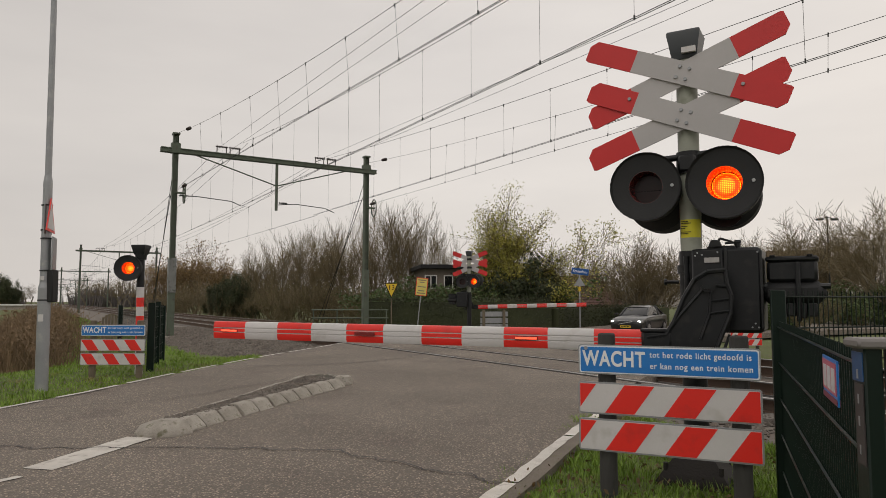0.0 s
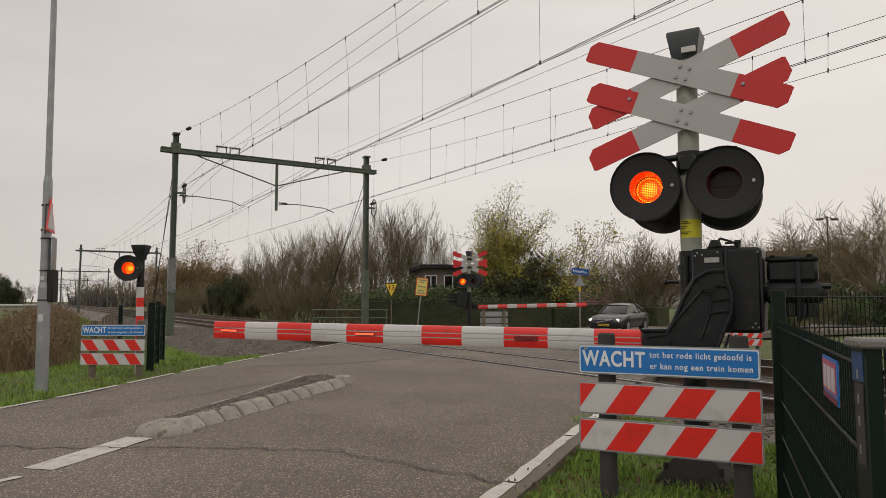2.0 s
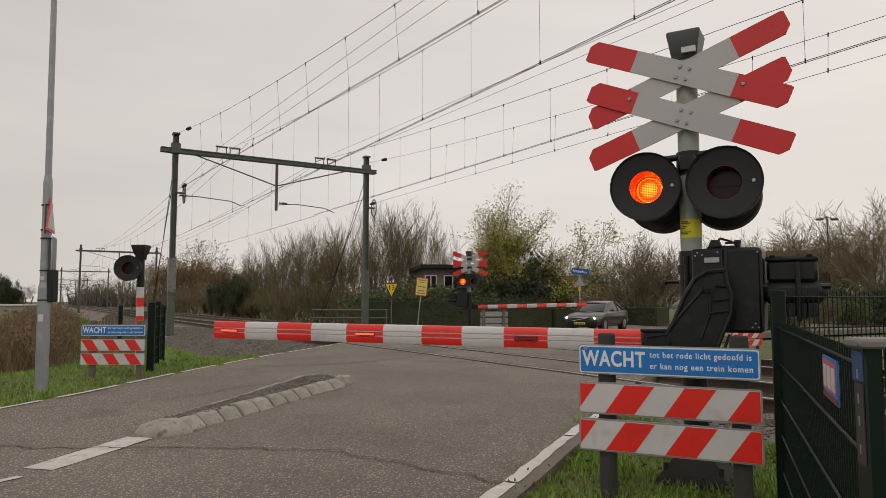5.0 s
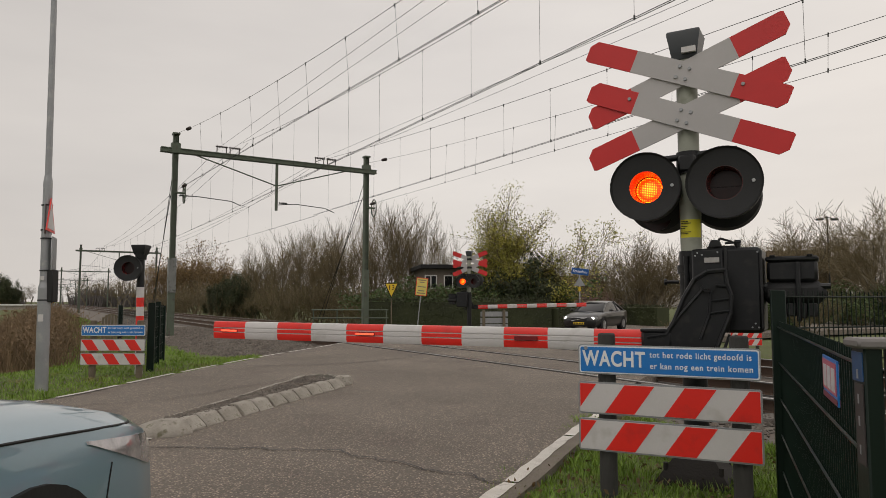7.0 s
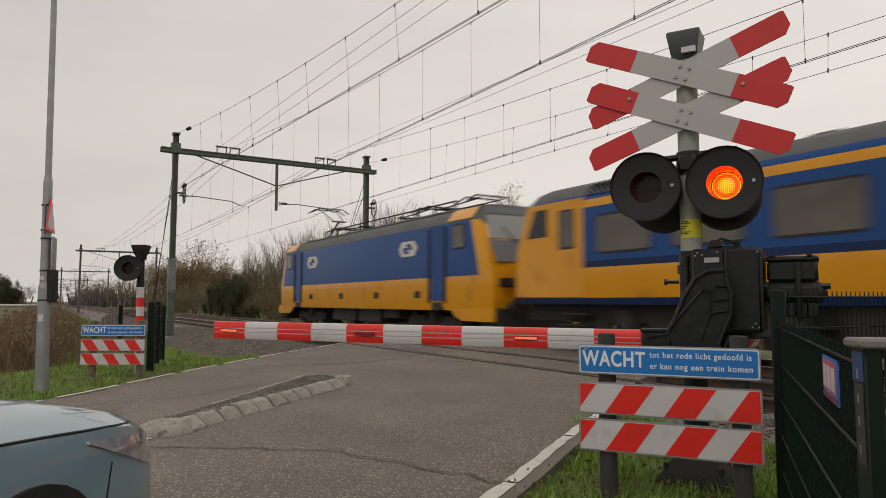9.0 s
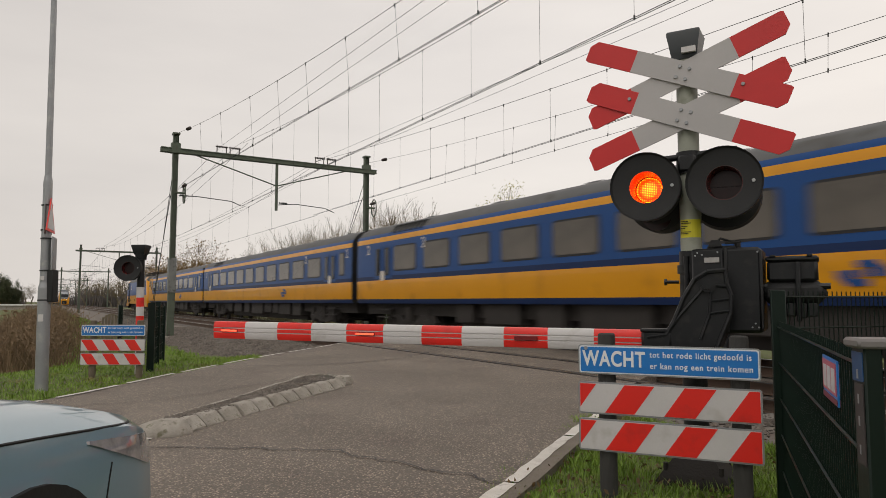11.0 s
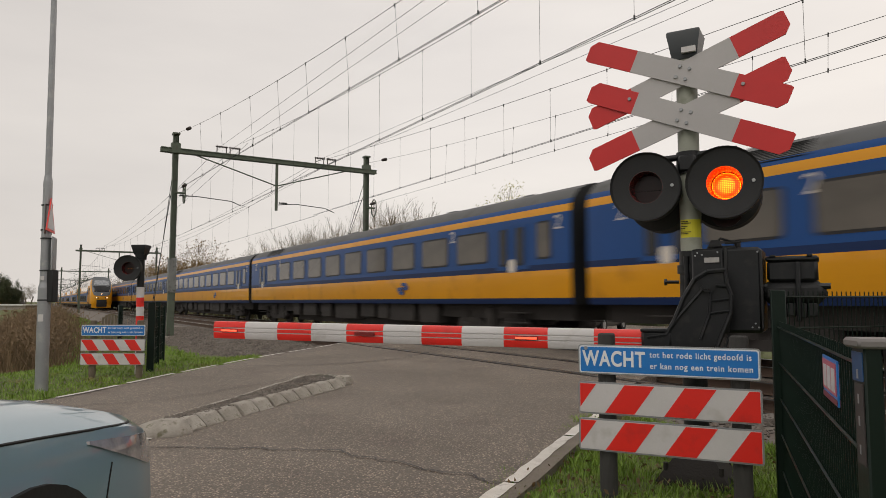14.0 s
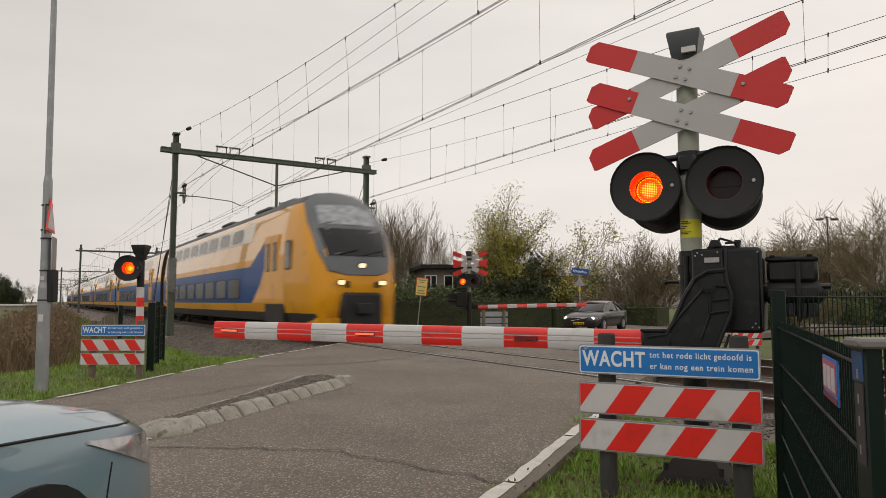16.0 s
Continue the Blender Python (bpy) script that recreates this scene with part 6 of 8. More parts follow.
def double_deck(lead):
    t = new("double_deck_car")
    s = Shape()
    front = virm_face if lead else flat_end
    hull(s, V_PROF, V_MATS, VCAR - 0.5, front, flat_end, nose_mat=0 if lead else 4, squeeze=0.9 if lead else 0.985, cut=3.0 if lead else 1.0, swap={0: 0, 1: 0, 2: 0} if lead else None, ends=(0, 3), keep=3 if lead else -1)
    part("body", s, [TRAINYELLOW, TRAINBLUE, SHEENYELLOW, ROOFGREY, UNDER], t)
    half = VCAR / 2 - 0.25
    for sy, flip in ((1, False), (-1, True)):
        for k in range(7):
            place(UP_WINDOW, t, "window", -half + 5.2 + 2.2 * k, sy * 1.404, 3.82, flip).matrix_basis @= pose(0, 0, 0, 9, 0, 0)
            place(LOW_WINDOW, t, "window", -half + 5.2 + 2.2 * k, sy * 1.518, 1.7, flip)
        band = Shape()
        rows_ = [[(x_, sy * yy, z_) for x_ in (-half + 3.6, half - 6.9 if lead else half - 4.6)] for yy, z_ in ((1.467, 3.46), (1.366, 4.06), (1.318, 4.2))]
        band.loft(rows_, caps=False, closed=False)
        part("window_band", band, TRAINWHITE, t, "pale band round the upper windows")
        for x in (-half + 2.6, half - 4.3):
            d = place(VDOOR, t, "door", x, sy * 1.5, 2.0, flip)
            for a in (-0.4, 0.4):
                place(DOORPANE, d, "door_window", a, 0.03, 0.72)
        if lead:
            # slanted yellow end of the side
            c = Shape()
            zrow = ((1.14, 6.6), (1.8, 5.6), (2.4, 5.05), (2.52, 5.0))
            rows_ = []
            for z, back in zrow:
                yy = next(y0 + (y1 - y0) * (z - z0) / (z1 - z0) for (y0, z0), (y1, z1) in zip(V_PROF, V_PROF[1:]) if z0 <= z <= z1) + 0.008
                rows_.append([(half - back, sy * yy, z), (half - 4.9, sy * yy, z), (half - 2.98, sy * yy, z)])
            c.loft(rows_, caps=False, closed=False)
            part("cab_side", c, TRAINYELLOW, t, "yellow cab side")
            c = Shape()
            c.loft([[(half - back, sy * yy, z), (half - 5.02, sy * yy, z)] for z, back, yy in ((2.5, 7.0, 1.529), (2.76, 6.4, 1.519), (3.1, 5.7, 1.499), (3.4, 5.1, 1.479))], caps=False, closed=False)
            part("blue_wedge", c, TRAINBLUE, t, "blue wedge rising to the door")
            c = Shape()
            c.prism([(half - 5.0, 0.5), (half - 5.0, 1.1), (half - 2.9, 1.1), (half - 2.9, 0.5)], sy * 1.3, sy * 1.512)
            part("step_well", c, UNDER, t, "dark step recess under the door")
            c = Shape()
            c.prism([(half - 5.2, 4.4), (half - 4.6, 4.66), (half - 3.0, 4.66), (half - 2.7, 4.4)], sy * 0.95, sy * 1.18)
            part("roof_cheek", c, TRAINGREY, t)
            place(SLIM_WINDOW, t, "cab_door_window", half - 2.55, sy * 1.52, 2.7, flip)
    if lead:
        mask = [(-0.55, 1.98), (0.55, 1.98), (1.02, 2.12), (1.24, 2.7), (1.3, 3.7), (1.18, 4.4), (0.7, 4.78), (-0.7, 4.78), (-1.18, 4.4), (-1.3, 3.7), (-1.24, 2.7), (-1.02, 2.12)]
        m_ = part("front_mask", patch(mask, half, virm_face, 1, 0.02), TRAINGREY, t, "grey front mask")
        part("windscreen", patch([(-0.98, 2.58), (0.98, 2.58), (1.1, 3.48), (-1.1, 3.48)], half, virm_face, 1, 0.036), DARKGLASS, t)
        part("graffiti", patch([(-1.0, 3.62), (0.95, 3.6), (1.0, 4.15), (0.3, 4.36), (-0.9, 4.3)], half, virm_face, 1, 0.03), surf("graffiti_paint", (0.45, 0.47, 0.5), (0.13, 0.14, 0.15), 5, 0.5, 0, 0, 9), t, "pale spray paint patch")
        w_ = Shape()
        for y0, y1 in ((-0.75, -0.1), (0.05, 0.8)):
            w_.cyl((half - virm_face(y0, 2.6) + 0.06, y0, 2.6), (half - virm_face(y1, 2.75) + 0.06, y1, 2.78), 0.025, n=5)
        part("wiper", w_, BLACKMATT, t)
        for yy, zz in ((-0.68, 1.76), (0.68, 1.76), (0.0, 2.28)):
            h = Shape()
            x = half - virm_face(yy, zz)
            h.cyl((x - 0.08, yy, zz), (x + 0.04, yy, zz), 0.11, n=14)
            h.k = 1
            h.cyl((x + 0.03, yy, zz), (x + 0.052, yy, zz), 0.075, n=14)
            part("headlight", h, [BLACKMATT, WARMLIGHT], t, "lit warm-white headlight")
        k = Shape()
        k.m = Matrix.Translation((half - 0.1, 0, 0))
        k.box((-0.3, -0.66, 0.42), (0.16, 0.66, 1.46), 0.08)
        k.box((0.1, -0.25, 0.8), (0.35, 0.25, 1.15), 0.04)
        part("coupler_recess", k, BLACKMATT, t, "black coupler opening")
        k = Shape()
        sec = [(-1.28, 0.3), (-0.7, 0.24), (0.7, 0.24), (1.28, 0.3)]
        k.loft([[(half - virm_face(y, 0.6) - 0.9, y, z) for y, z in sec] + [(half - virm_face(y, 0.6) - 0.9, y, 0.7) for y, z in sec[::-1]],
                [(half - virm_face(y, 0.6) + 0.02, y, z) for y, z in sec] + [(half - virm_face(y, 0.6) + 0.02, y, 0.7) for y, z in sec[::-1]]])
        part("obstacle_guard", k, TRAINYELLOW, t)
        for yy in (-0.48, 0.48):
            h = Shape()
            x = half - virm_face(yy, 1.7)
            h.box((x - 0.05, yy - 0.06, 1.6), (x + 0.03, yy + 0.06, 1.8), 0.02)
            part("marker_lamp", h, BLACKMATT, t)
    r = Shape()
    for k in range(3):
        r.box((-8 + k * 6, -0.6, 4.84), (-6 + k * 6, 0.6, 5.02), 0.08)
    part("roof_unit", r, ROOFGREY, t)
    add_bogies(t, (-10.2, 9.6))
    return t


FAR_SPEED, FAR_FRONT_AT_9 = 32.79, 34.45
NEAR_SPEED, NEAR_FRONT_AT_16 = 45.3, 18.5
train_cars, unit_cars = [], []
TRAIN_TAGS = ("passenger coach", "coaches of the express train")
l1 = tagged(locomotive(True, False), "blue and yellow electric locomotive leading the express", "locomotive", "locomotives of the express train")
train_cars.append((l1, LOCO / 2, 0))
c1 = tagged(coach(True), "blue and yellow coach with yellow cab end", *TRAIN_TAGS)
train_cars.append((c1, LOCO + COACH / 2, 0))
c2 = tagged(coach(), "blue and yellow coach with grey roof", *TRAIN_TAGS)
train_cars.append((c2, LOCO + COACH * 1.5, 0))
for k in range(2, 7):
    train_cars.append((copy_thing(c2, Matrix.Identity(4)), LOCO + COACH * (k + 0.5), 0))
l2 = tagged(locomotive(False, True), "blue and yellow electric locomotive pushing behind with red tail lamps", "locomotive", "locomotives of the express train")
train_cars.append((l2, LOCO + COACH * 7 + LOCO / 2, 0))
v1 = tagged(double_deck(True), "yellow, blue and cream double-deck driving car with lit headlights", "double-deck car", "cars of the double-deck train")
unit_cars.append((v1, VCAR / 2))
v2 = tagged(double_deck(False), "yellow, blue and cream double-deck car with grey roof", "double-deck car", "cars of the double-deck train")
unit_cars.append((v2, VCAR * 1.5))
for k in range(2, 6):
    unit_cars.append((copy_thing(v2, Matrix.Identity(4)), VCAR * (k + 0.5)))


# ---- cars; local x points forward ----
def wheel(t, x, y, r, w_, flip):
    h = new("wheel")
    h.parent = t
    h.matrix_basis = pose(x, y, r, 0, 0, 180 if flip else 0)
    s = Shape()
    s.turn([(r * 0.62, w_ / 2 - 0.01), (r * 0.9, w_ / 2), (r, w_ / 2 - 0.03), (r, -w_ / 2 + 0.03), (r * 0.9, -w_ / 2), (r * 0.62, -w_ / 2 + 0.01)], 32, "y")
    part("tyre", s, TYRE, h)
    s = Shape()
    s.turn([(r * 0.64, w_ / 2 - 0.004), (r * 0.6, w_ / 2 - 0.004), (r * 0.58, w_ / 2 - 0.05), (r * 0.1, w_ / 2 - 0.05)], 32, "y")
    for k in range(5):
        a = 2 * math.pi * k / 5
        s.cyl((0, w_ / 2 - 0.03, 0), (r * 0.6 * math.cos(a), w_ / 2 - 0.015, r * 0.6 * math.sin(a)), 0.04, 0.03, 6)
    s.cyl((0, w_ / 2 - 0.05, 0), (0, w_ / 2 - 0.01, 0), 0.06, n=12)
    part("rim", s, RIM, h)


def car(t, st, roof, axles, r, paint, arch=0.06, clad=None, plate=None):
    """Body lofted through stations (x, half width, floor, belt, top, crown); roof stations (x, half width, height)."""
    s = Shape()
    rings = []
    for x, w_, zb, zs, zt, cr in st:
        half_ = [(w_ * 0.86, zb), (w_ * 0.97, zb + 0.1), (w_, zb + 0.55 * (zs - zb)), (w_ * 0.985, zs), (w_ * 0.95, zs + 0.6 * (zt - zs)), (w_ * 0.84, zt), (w_ * 0.5, zt + cr * 0.75), (0.0001, zt + cr)]
        rings.append([(x, -y, z) for y, z in half_] + [(x, y, z) for y, z in half_[::-1]])
    s.loft(rings)
    body = part("body", s, paint, t)
    s = Shape()
    rings = []
    for x, w_, z0, z1, wt in roof:
        rings.append([(x, -w_, z0), (x, -(w_ * 0.4 + wt * 0.6), z0 + (z1 - z0) * 0.6), (x, -wt, z1 - 0.04), (x, -wt * 0.8, z1), (x, wt * 0.8, z1), (x, wt, z1 - 0.04), (x, w_ * 0.4 + wt * 0.6, z0 + (z1 - z0) * 0.6), (x, w_, z0)])
    s.loft(rings)
    part("glasshouse", s, DARKGLASS, t, "dark glazed cabin")
    s = Shape()
    mids = [q for q in roof if q[3] - q[2] > 0.3]
    s.loft([[(x, -wt * 1.0, z1 - 0.03), (x, -wt * 0.8, z1 + 0.012), (x, 0, z1 + 0.03), (x, wt * 0.8, z1 + 0.012), (x, wt * 1.0, z1 - 0.03), (x, 0, z1 - 0.05)] for x, w_, z0, z1, wt in mids])
    for sy in (-1, 1):
        a, b = roof[0], mids[0]
        s.cyl((a[0], sy * a[1], a[2]), (b[0], sy * b[4], b[3] - 0.02), 0.035, n=8)
        a, b = roof[-1], mids[-1]
        s.cyl((a[0], sy * a[1], a[2]), (b[0], sy * b[4], b[3] - 0.02), 0.045, n=8)
        m = roof[len(roof) // 2]
        s.cyl((m[0], sy * m[1], m[2]), (m[0] + 0.05, sy * m[4], m[3] - 0.02), 0.035, n=8)
    part("roof", s, paint, t)
    for ax in axles:
        for sy in (-1, 1):
            w0 = max(q[1] for q in st)
            s = Shape()
            s.cyl((ax, sy * (w0 - 0.24), r), (ax, sy * (w0 + 0.004), r), r + arch, n=32)
            part("wheel_arch", s, BLACKMATT, t)
            if clad:
                s = Shape()
                pts = [(ax + (r + arch + 0.035) * math.cos(radians(a)), sy * (w0 - 0.0), r + (r + arch + 0.035) * math.sin(radians(a))) for a in range(-10, 191, 10)]
                s.path(pts, 0.035, 6)
                part("arch_cladding", s, clad, t)
            wheel(t, ax, sy * (w0 - 0.09), r, 0.2, sy < 0)
    return body


BC = [(2.17, 0.5, 0.42, 0.515, 0.575, 0.02),
      (2.13, 0.66, 0.31, 0.545, 0.645, 0.03),
      (2.06, 0.765, 0.27, 0.585, 0.705, 0.035),
      (1.94, 0.84, 0.25, 0.635, 0.76, 0.04),
      (1.78, 0.88, 0.24, 0.675, 0.8, 0.045),
      (1.5, 0.9, 0.24, 0.71, 0.835, 0.055),
      (1.1, 0.905, 0.24, 0.745, 0.865, 0.06),
      (0.75, 0.905, 0.24, 0.775, 0.895, 0.06),
      (0.0, 0.905, 0.24, 0.85, 0.97, 0.02),
      (-1.2, 0.905, 0.24, 0.88, 1.0, 0.02),
      (-1.9, 0.88, 0.28, 0.9, 1.02, 0.02),
      (-2.15, 0.78, 0.38, 0.88, 0.98, 0.02)]


def skin(st, x, z):
    """Half width of a car body at x along it and z above the road."""
    for a, b in zip(st, st[1:]):
        if b[0] <= x <= a[0]:
            f = (x - b[0]) / (a[0] - b[0])
            w_, zb, zs, zt = (b[k] + (a[k] - b[k]) * f for k in (1, 2, 3, 4))
            pts = [(w_ * 0.86, zb), (w_ * 0.97, zb + 0.1), (w_, zb + 0.55 * (zs - zb)), (w_ * 0.985, zs), (w_ * 0.95, zs + 0.6 * (zt - zs)), (w_ * 0.84, zt)]
            for (y0, z0), (y1, z1) in zip(pts, pts[1:]):
                if z0 <= z <= z1:
                    return y0 + (y1 - y0) * (z - z0) / (z1 - z0)
            return pts[-1][0] if z > zt else pts[0][0]
    return st[0][1]


bc = thing("passenger_car", pose(-2.19, 0.82, 0, 0, 0, 83), "light blue crossover car waiting at the closed barrier", "car")
car(bc, BC,
    [(0.95, 0.72, 0.9, 0.94, 0.7), (0.45, 0.76, 0.95, 1.34, 0.62), (0.05, 0.78, 0.96, 1.52, 0.6), (-0.9, 0.78, 0.98, 1.55, 0.6), (-1.6, 0.76, 1.0, 1.47, 0.58), (-2.0, 0.74, 1.01, 1.06, 0.66)],
    (1.22, -1.3), 0.335, CARBLUE, 0.012)
LAMPGLASS = surf("lamp_glass", (0.55, 0.52, 0.52), (0.16, 0.15, 0.16), 14, 0.06, 0.3, coat=1.0)
for sy in (-1, 1):
    s = Shape()
    rows_ = []
    for k in range(9):
        x = 1.5 + 0.53 * k / 8
        f = k / 8
        zt_, zb_ = 0.752 - 0.065 * f, 0.742 - 0.15 * min(1, f * 1.35) + 0.01 * max(0, f - 0.6)
        rows_.append([(x, sy * (skin(BC, x, zt_ + (zb_ - zt_) * g) + 0.008), zt_ + (zb_ - zt_) * g) for g in (0, 0.33, 0.66, 1)] + [(x - 0.02, sy * (skin(BC, x, zb_) - 0.04), zb_), (x - 0.02, sy * (skin(BC, x, zt_) - 0.04), zt_)])
    s.loft(rows_)
    lamp_ = part("headlight", s, LAMPGLASS, bc, "clear headlight glass")
    s = Shape()
    seam = []
    for k in range(13):
        x = 0.95 + 1.02 * k / 12
        z = 0.822 - 0.085 * (k / 12) ** 1.3
        seam.append((x, sy * (skin(BC, x, z) + 0.001), z))
    s.path(seam, 0.005, 6)
    part("bonnet_gap", s, BLACKMATT, bc)
    s = Shape()
    s.path([(x, sy * (skin(BC, x, z) + 0.001), z) for x, z in ((1.62, 0.66), (1.605, 0.62), (1.585, 0.56), (1.565, 0.48), (1.55, 0.4))], 0.003, 5)
    part("wing_gap", s, BLACKMATT, bc)
    s = Shape()
    s.m = Matrix.Translation((0.62, sy * 1.0, 1.02))
    s.box((-0.08, -0.1, -0.06), (0.08, 0.1, 0.08), 0.04)
    part("door_mirror", s, CARBLUE, bc)
s = Shape()
s.box((2.06, -0.5, 0.42), (2.17, 0.5, 0.6), 0.02)
part("grille", s, BLACKMATT, bc)
dc = thing("passenger_car", pose(6.35, 33, -0.2, 0, 0, -115), "dark grey saloon car with lit headlights at the far barrier", "car")
car(dc, [(2.28, 0.6, 0.35, 0.55, 0.62, 0.02), (2.15, 0.8, 0.24, 0.6, 0.7, 0.03), (1.8, 0.87, 0.22, 0.68, 0.8, 0.04), (1.0, 0.9, 0.22, 0.78, 0.9, 0.05), (0.0, 0.905, 0.22, 0.82, 0.93, 0.02), (-1.3, 0.905, 0.22, 0.84, 0.95, 0.02),
         (-1.9, 0.88, 0.26, 0.85, 0.97, 0.03), (-2.3, 0.75, 0.36, 0.84, 0.93, 0.02)],
    [(1.05, 0.72, 0.9, 0.95, 0.66), (0.35, 0.76, 0.92, 1.33, 0.6), (-0.1, 0.77, 0.93, 1.41, 0.58), (-0.8, 0.77, 0.94, 1.4, 0.58), (-1.3, 0.74, 0.95, 1.24, 0.58), (-1.85, 0.68, 0.97, 1.0, 0.62)],
    (1.4, -1.25), 0.32, CARDARK, 0.04)
for sy in (-1, 1):
    s = Shape()
    s.m = Matrix.Translation((2.08, sy * 0.66, 0.63))
    s.box((-0.1, -0.17, -0.08), (0.12, 0.17, 0.07), 0.03)
    part("headlight", s, surf("car_lamp_glass", (0.3, 0.3, 0.3), (0.2, 0.2, 0.2), 6, 0.1), dc, "headlight glass")
    s = Shape()
    s.cyl((2.19, sy * 0.66, 0.63), (2.215, sy * 0.66, 0.63), 0.06, n=16)
    part("headlight_bulb", s, HEADLIGHT, dc, "lit headlight")
    s = Shape()
    s.m = Matrix.Translation((0.72, sy * 1.0, 0.98))
    s.box((-0.06, -0.09, -0.05), (0.06, 0.09, 0.06), 0.03)
    part("door_mirror", s, CARDARK, dc)
s = Shape()
s.box((2.2, -0.4, 0.48), (2.29, 0.4, 0.66), 0.02)
part("grille", s, BLACKMATT, dc)
s = Shape()
s.cyl((2.3, -0.36, 0.5), (2.3, 0.36, 0.64), 0.014, n=6)
s.path([(2.285, -0.4, 0.66), (2.285, 0.4, 0.66)], 0.012, 6)
part("grille_trim", s, CHROME, dc)
s = Shape()
s.box((2.27, -0.26, 0.34), (2.3, 0.26, 0.44))
s.k = 1
for k in range(6):
    s.box((2.298, -0.22 + k * 0.075, 0.36), (2.303, -0.17 + k * 0.075, 0.42))
part("number_plate", s, [YELLOW, BLACKMATT], dc, "yellow number plate with dark bars")


# ---- plants ----
def prism3(s, p, q, r0, r1):
    w_ = (q - p)
    if w_.length < 1e-5:
        return
    w_.normalize()
    a = w_.orthogonal().normalized()
    b = w_.cross(a)
    o = len(s.v)
    for c, r in ((p, r0), (q, r1)):
        for k in (0.0, 2.094, 4.189):
            s.v.append(tuple(c + r * (math.cos(k) * a + math.sin(k) * b)))
    s.f += [(o, o + 1, o + 4, o + 3), (o + 1, o + 2, o + 5, o + 4), (o + 2, o, o + 3, o + 5)]
    s.mi += [s.k] * 3


def leaf(s, p, size, rnd_):
    a = Vector((rnd_.uniform(-1, 1), rnd_.uniform(-1, 1), rnd_.uniform(-1, 1))).normalized() * size
    b = a.cross(Vector((rnd_.uniform(-1, 1), rnd_.uniform(-1, 1), rnd_.uniform(-1, 1))).normalized())
    o = len(s.v)
    s.v += [tuple(p - a), tuple(p + b * 0.5), tuple(p + a), tuple(p - b * 0.5)]
    s.f.append((o, o + 1, o + 2, o + 3))
    s.mi.append(s.k)


def grow(wood, fine, tips, p, d, length, r, level, rnd_, up, spread_, kids, wander=0.22, min_r=0.009):
    """A limb that wanders, tapers and forks."""
    n = 4 if level > 0 else 2
    step = length / n
    for k in range(n):
        d = (d + Vector((rnd_.gauss(0, wander), rnd_.gauss(0, wander), rnd_.gauss(0, wander * 0.6) + up * 0.12))).normalized()
        q = p + d * step
        r1 = max(min_r * 0.7, r * (1 - 0.62 / n))
        prism3(wood if r > 0.03 else fine, p, q, max(r, min_r), max(r1, min_r * 0.7))
        if level > 0 and (k > 0 or level < 3):
            for _ in range(kids[level - 1]):
                if rnd_.random() < 0.8:
                    side_ = Vector((rnd_.gauss(0, 1), rnd_.gauss(0, 1), rnd_.gauss(0, 0.5)))
                    side_ = (side_ - d * side_.dot(d)).normalized()
                    nd = (d + side_ * spread_ * rnd_.uniform(0.7, 1.3) + Vector((0, 0, up * 0.3))).normalized()
                    grow(wood, fine, tips, q, nd, length * rnd_.uniform(0.45, 0.72), r1 * 0.55, level - 1, rnd_, up, spread_, kids, wander, min_r)
        p, r = q, r1
    tips.append(p)


def bare_tree(seed, height, stems, up, spread_, kids, trunk=0.12, levels=3, lean=0.25, fine_mat=None, leaves=None, leaf_n=0, leaf_size=0.08, first=0.45, min_r=0.01):
    rnd_ = random.Random(seed)
    wood, fine, tips = Shape(), Shape(), []
    for k in range(stems):
        d = Vector((rnd_.gauss(0, lean), rnd_.gauss(0, lean), 1)).normalized()
        base = Vector((rnd_.gauss(0, 0.12 * stems ** 0.5), rnd_.gauss(0, 0.12 * stems ** 0.5), -0.3)) if stems > 1 else Vector((0, 0, -0.3))
        grow(wood, fine, tips, base, d, height * first * rnd_.uniform(0.8, 1.15), trunk * rnd_.uniform(0.7, 1.1), levels, rnd_, up, spread_, kids, min_r=min_r)
    top = max(v[2] for v in fine.v)
    k = height / top
    for s in (wood, fine):
        s.v = [(x * k, y * k, z * k) for x, y, z in s.v]
    leaves_s = None
    if leaves:
        leaves_s = Shape()
        for p in tips:
            p = p * k
            for _ in range(leaf_n):
                leaf(leaves_s, p + Vector((rnd_.gauss(0, 0.16), rnd_.gauss(0, 0.16), rnd_.gauss(0, 0.16))), leaf_size * rnd_.uniform(0.6, 1.3), rnd_)
    return (mesh_of("trunk", wood, BARK, False), mesh_of("twigs", fine, fine_mat or TWIG, False), mesh_of("leaves", leaves_s, leaves, False) if leaves else None)


def plant(meshes, x, y, label, category="tree", group="", scale=1.0, turn=0.0, z=None, wide=1.0, name="tree"):
    t = thing(name, pose(x, y, ground_z(x, y) if z is None else z, 0, 0, turn), label, category, group)
    for nm, me in zip(("trunk", "crown", "foliage"), meshes):
        if me:
            o = part(nm, me, None, t)
            o.scale = (scale * wide, scale * wide, scale)
    return t


def px(x, y):
    """Sideways metres of a bearing at a distance ahead; x counts from the left edge of a view 1568 wide."""
    return (x - 784) / 1190 * y


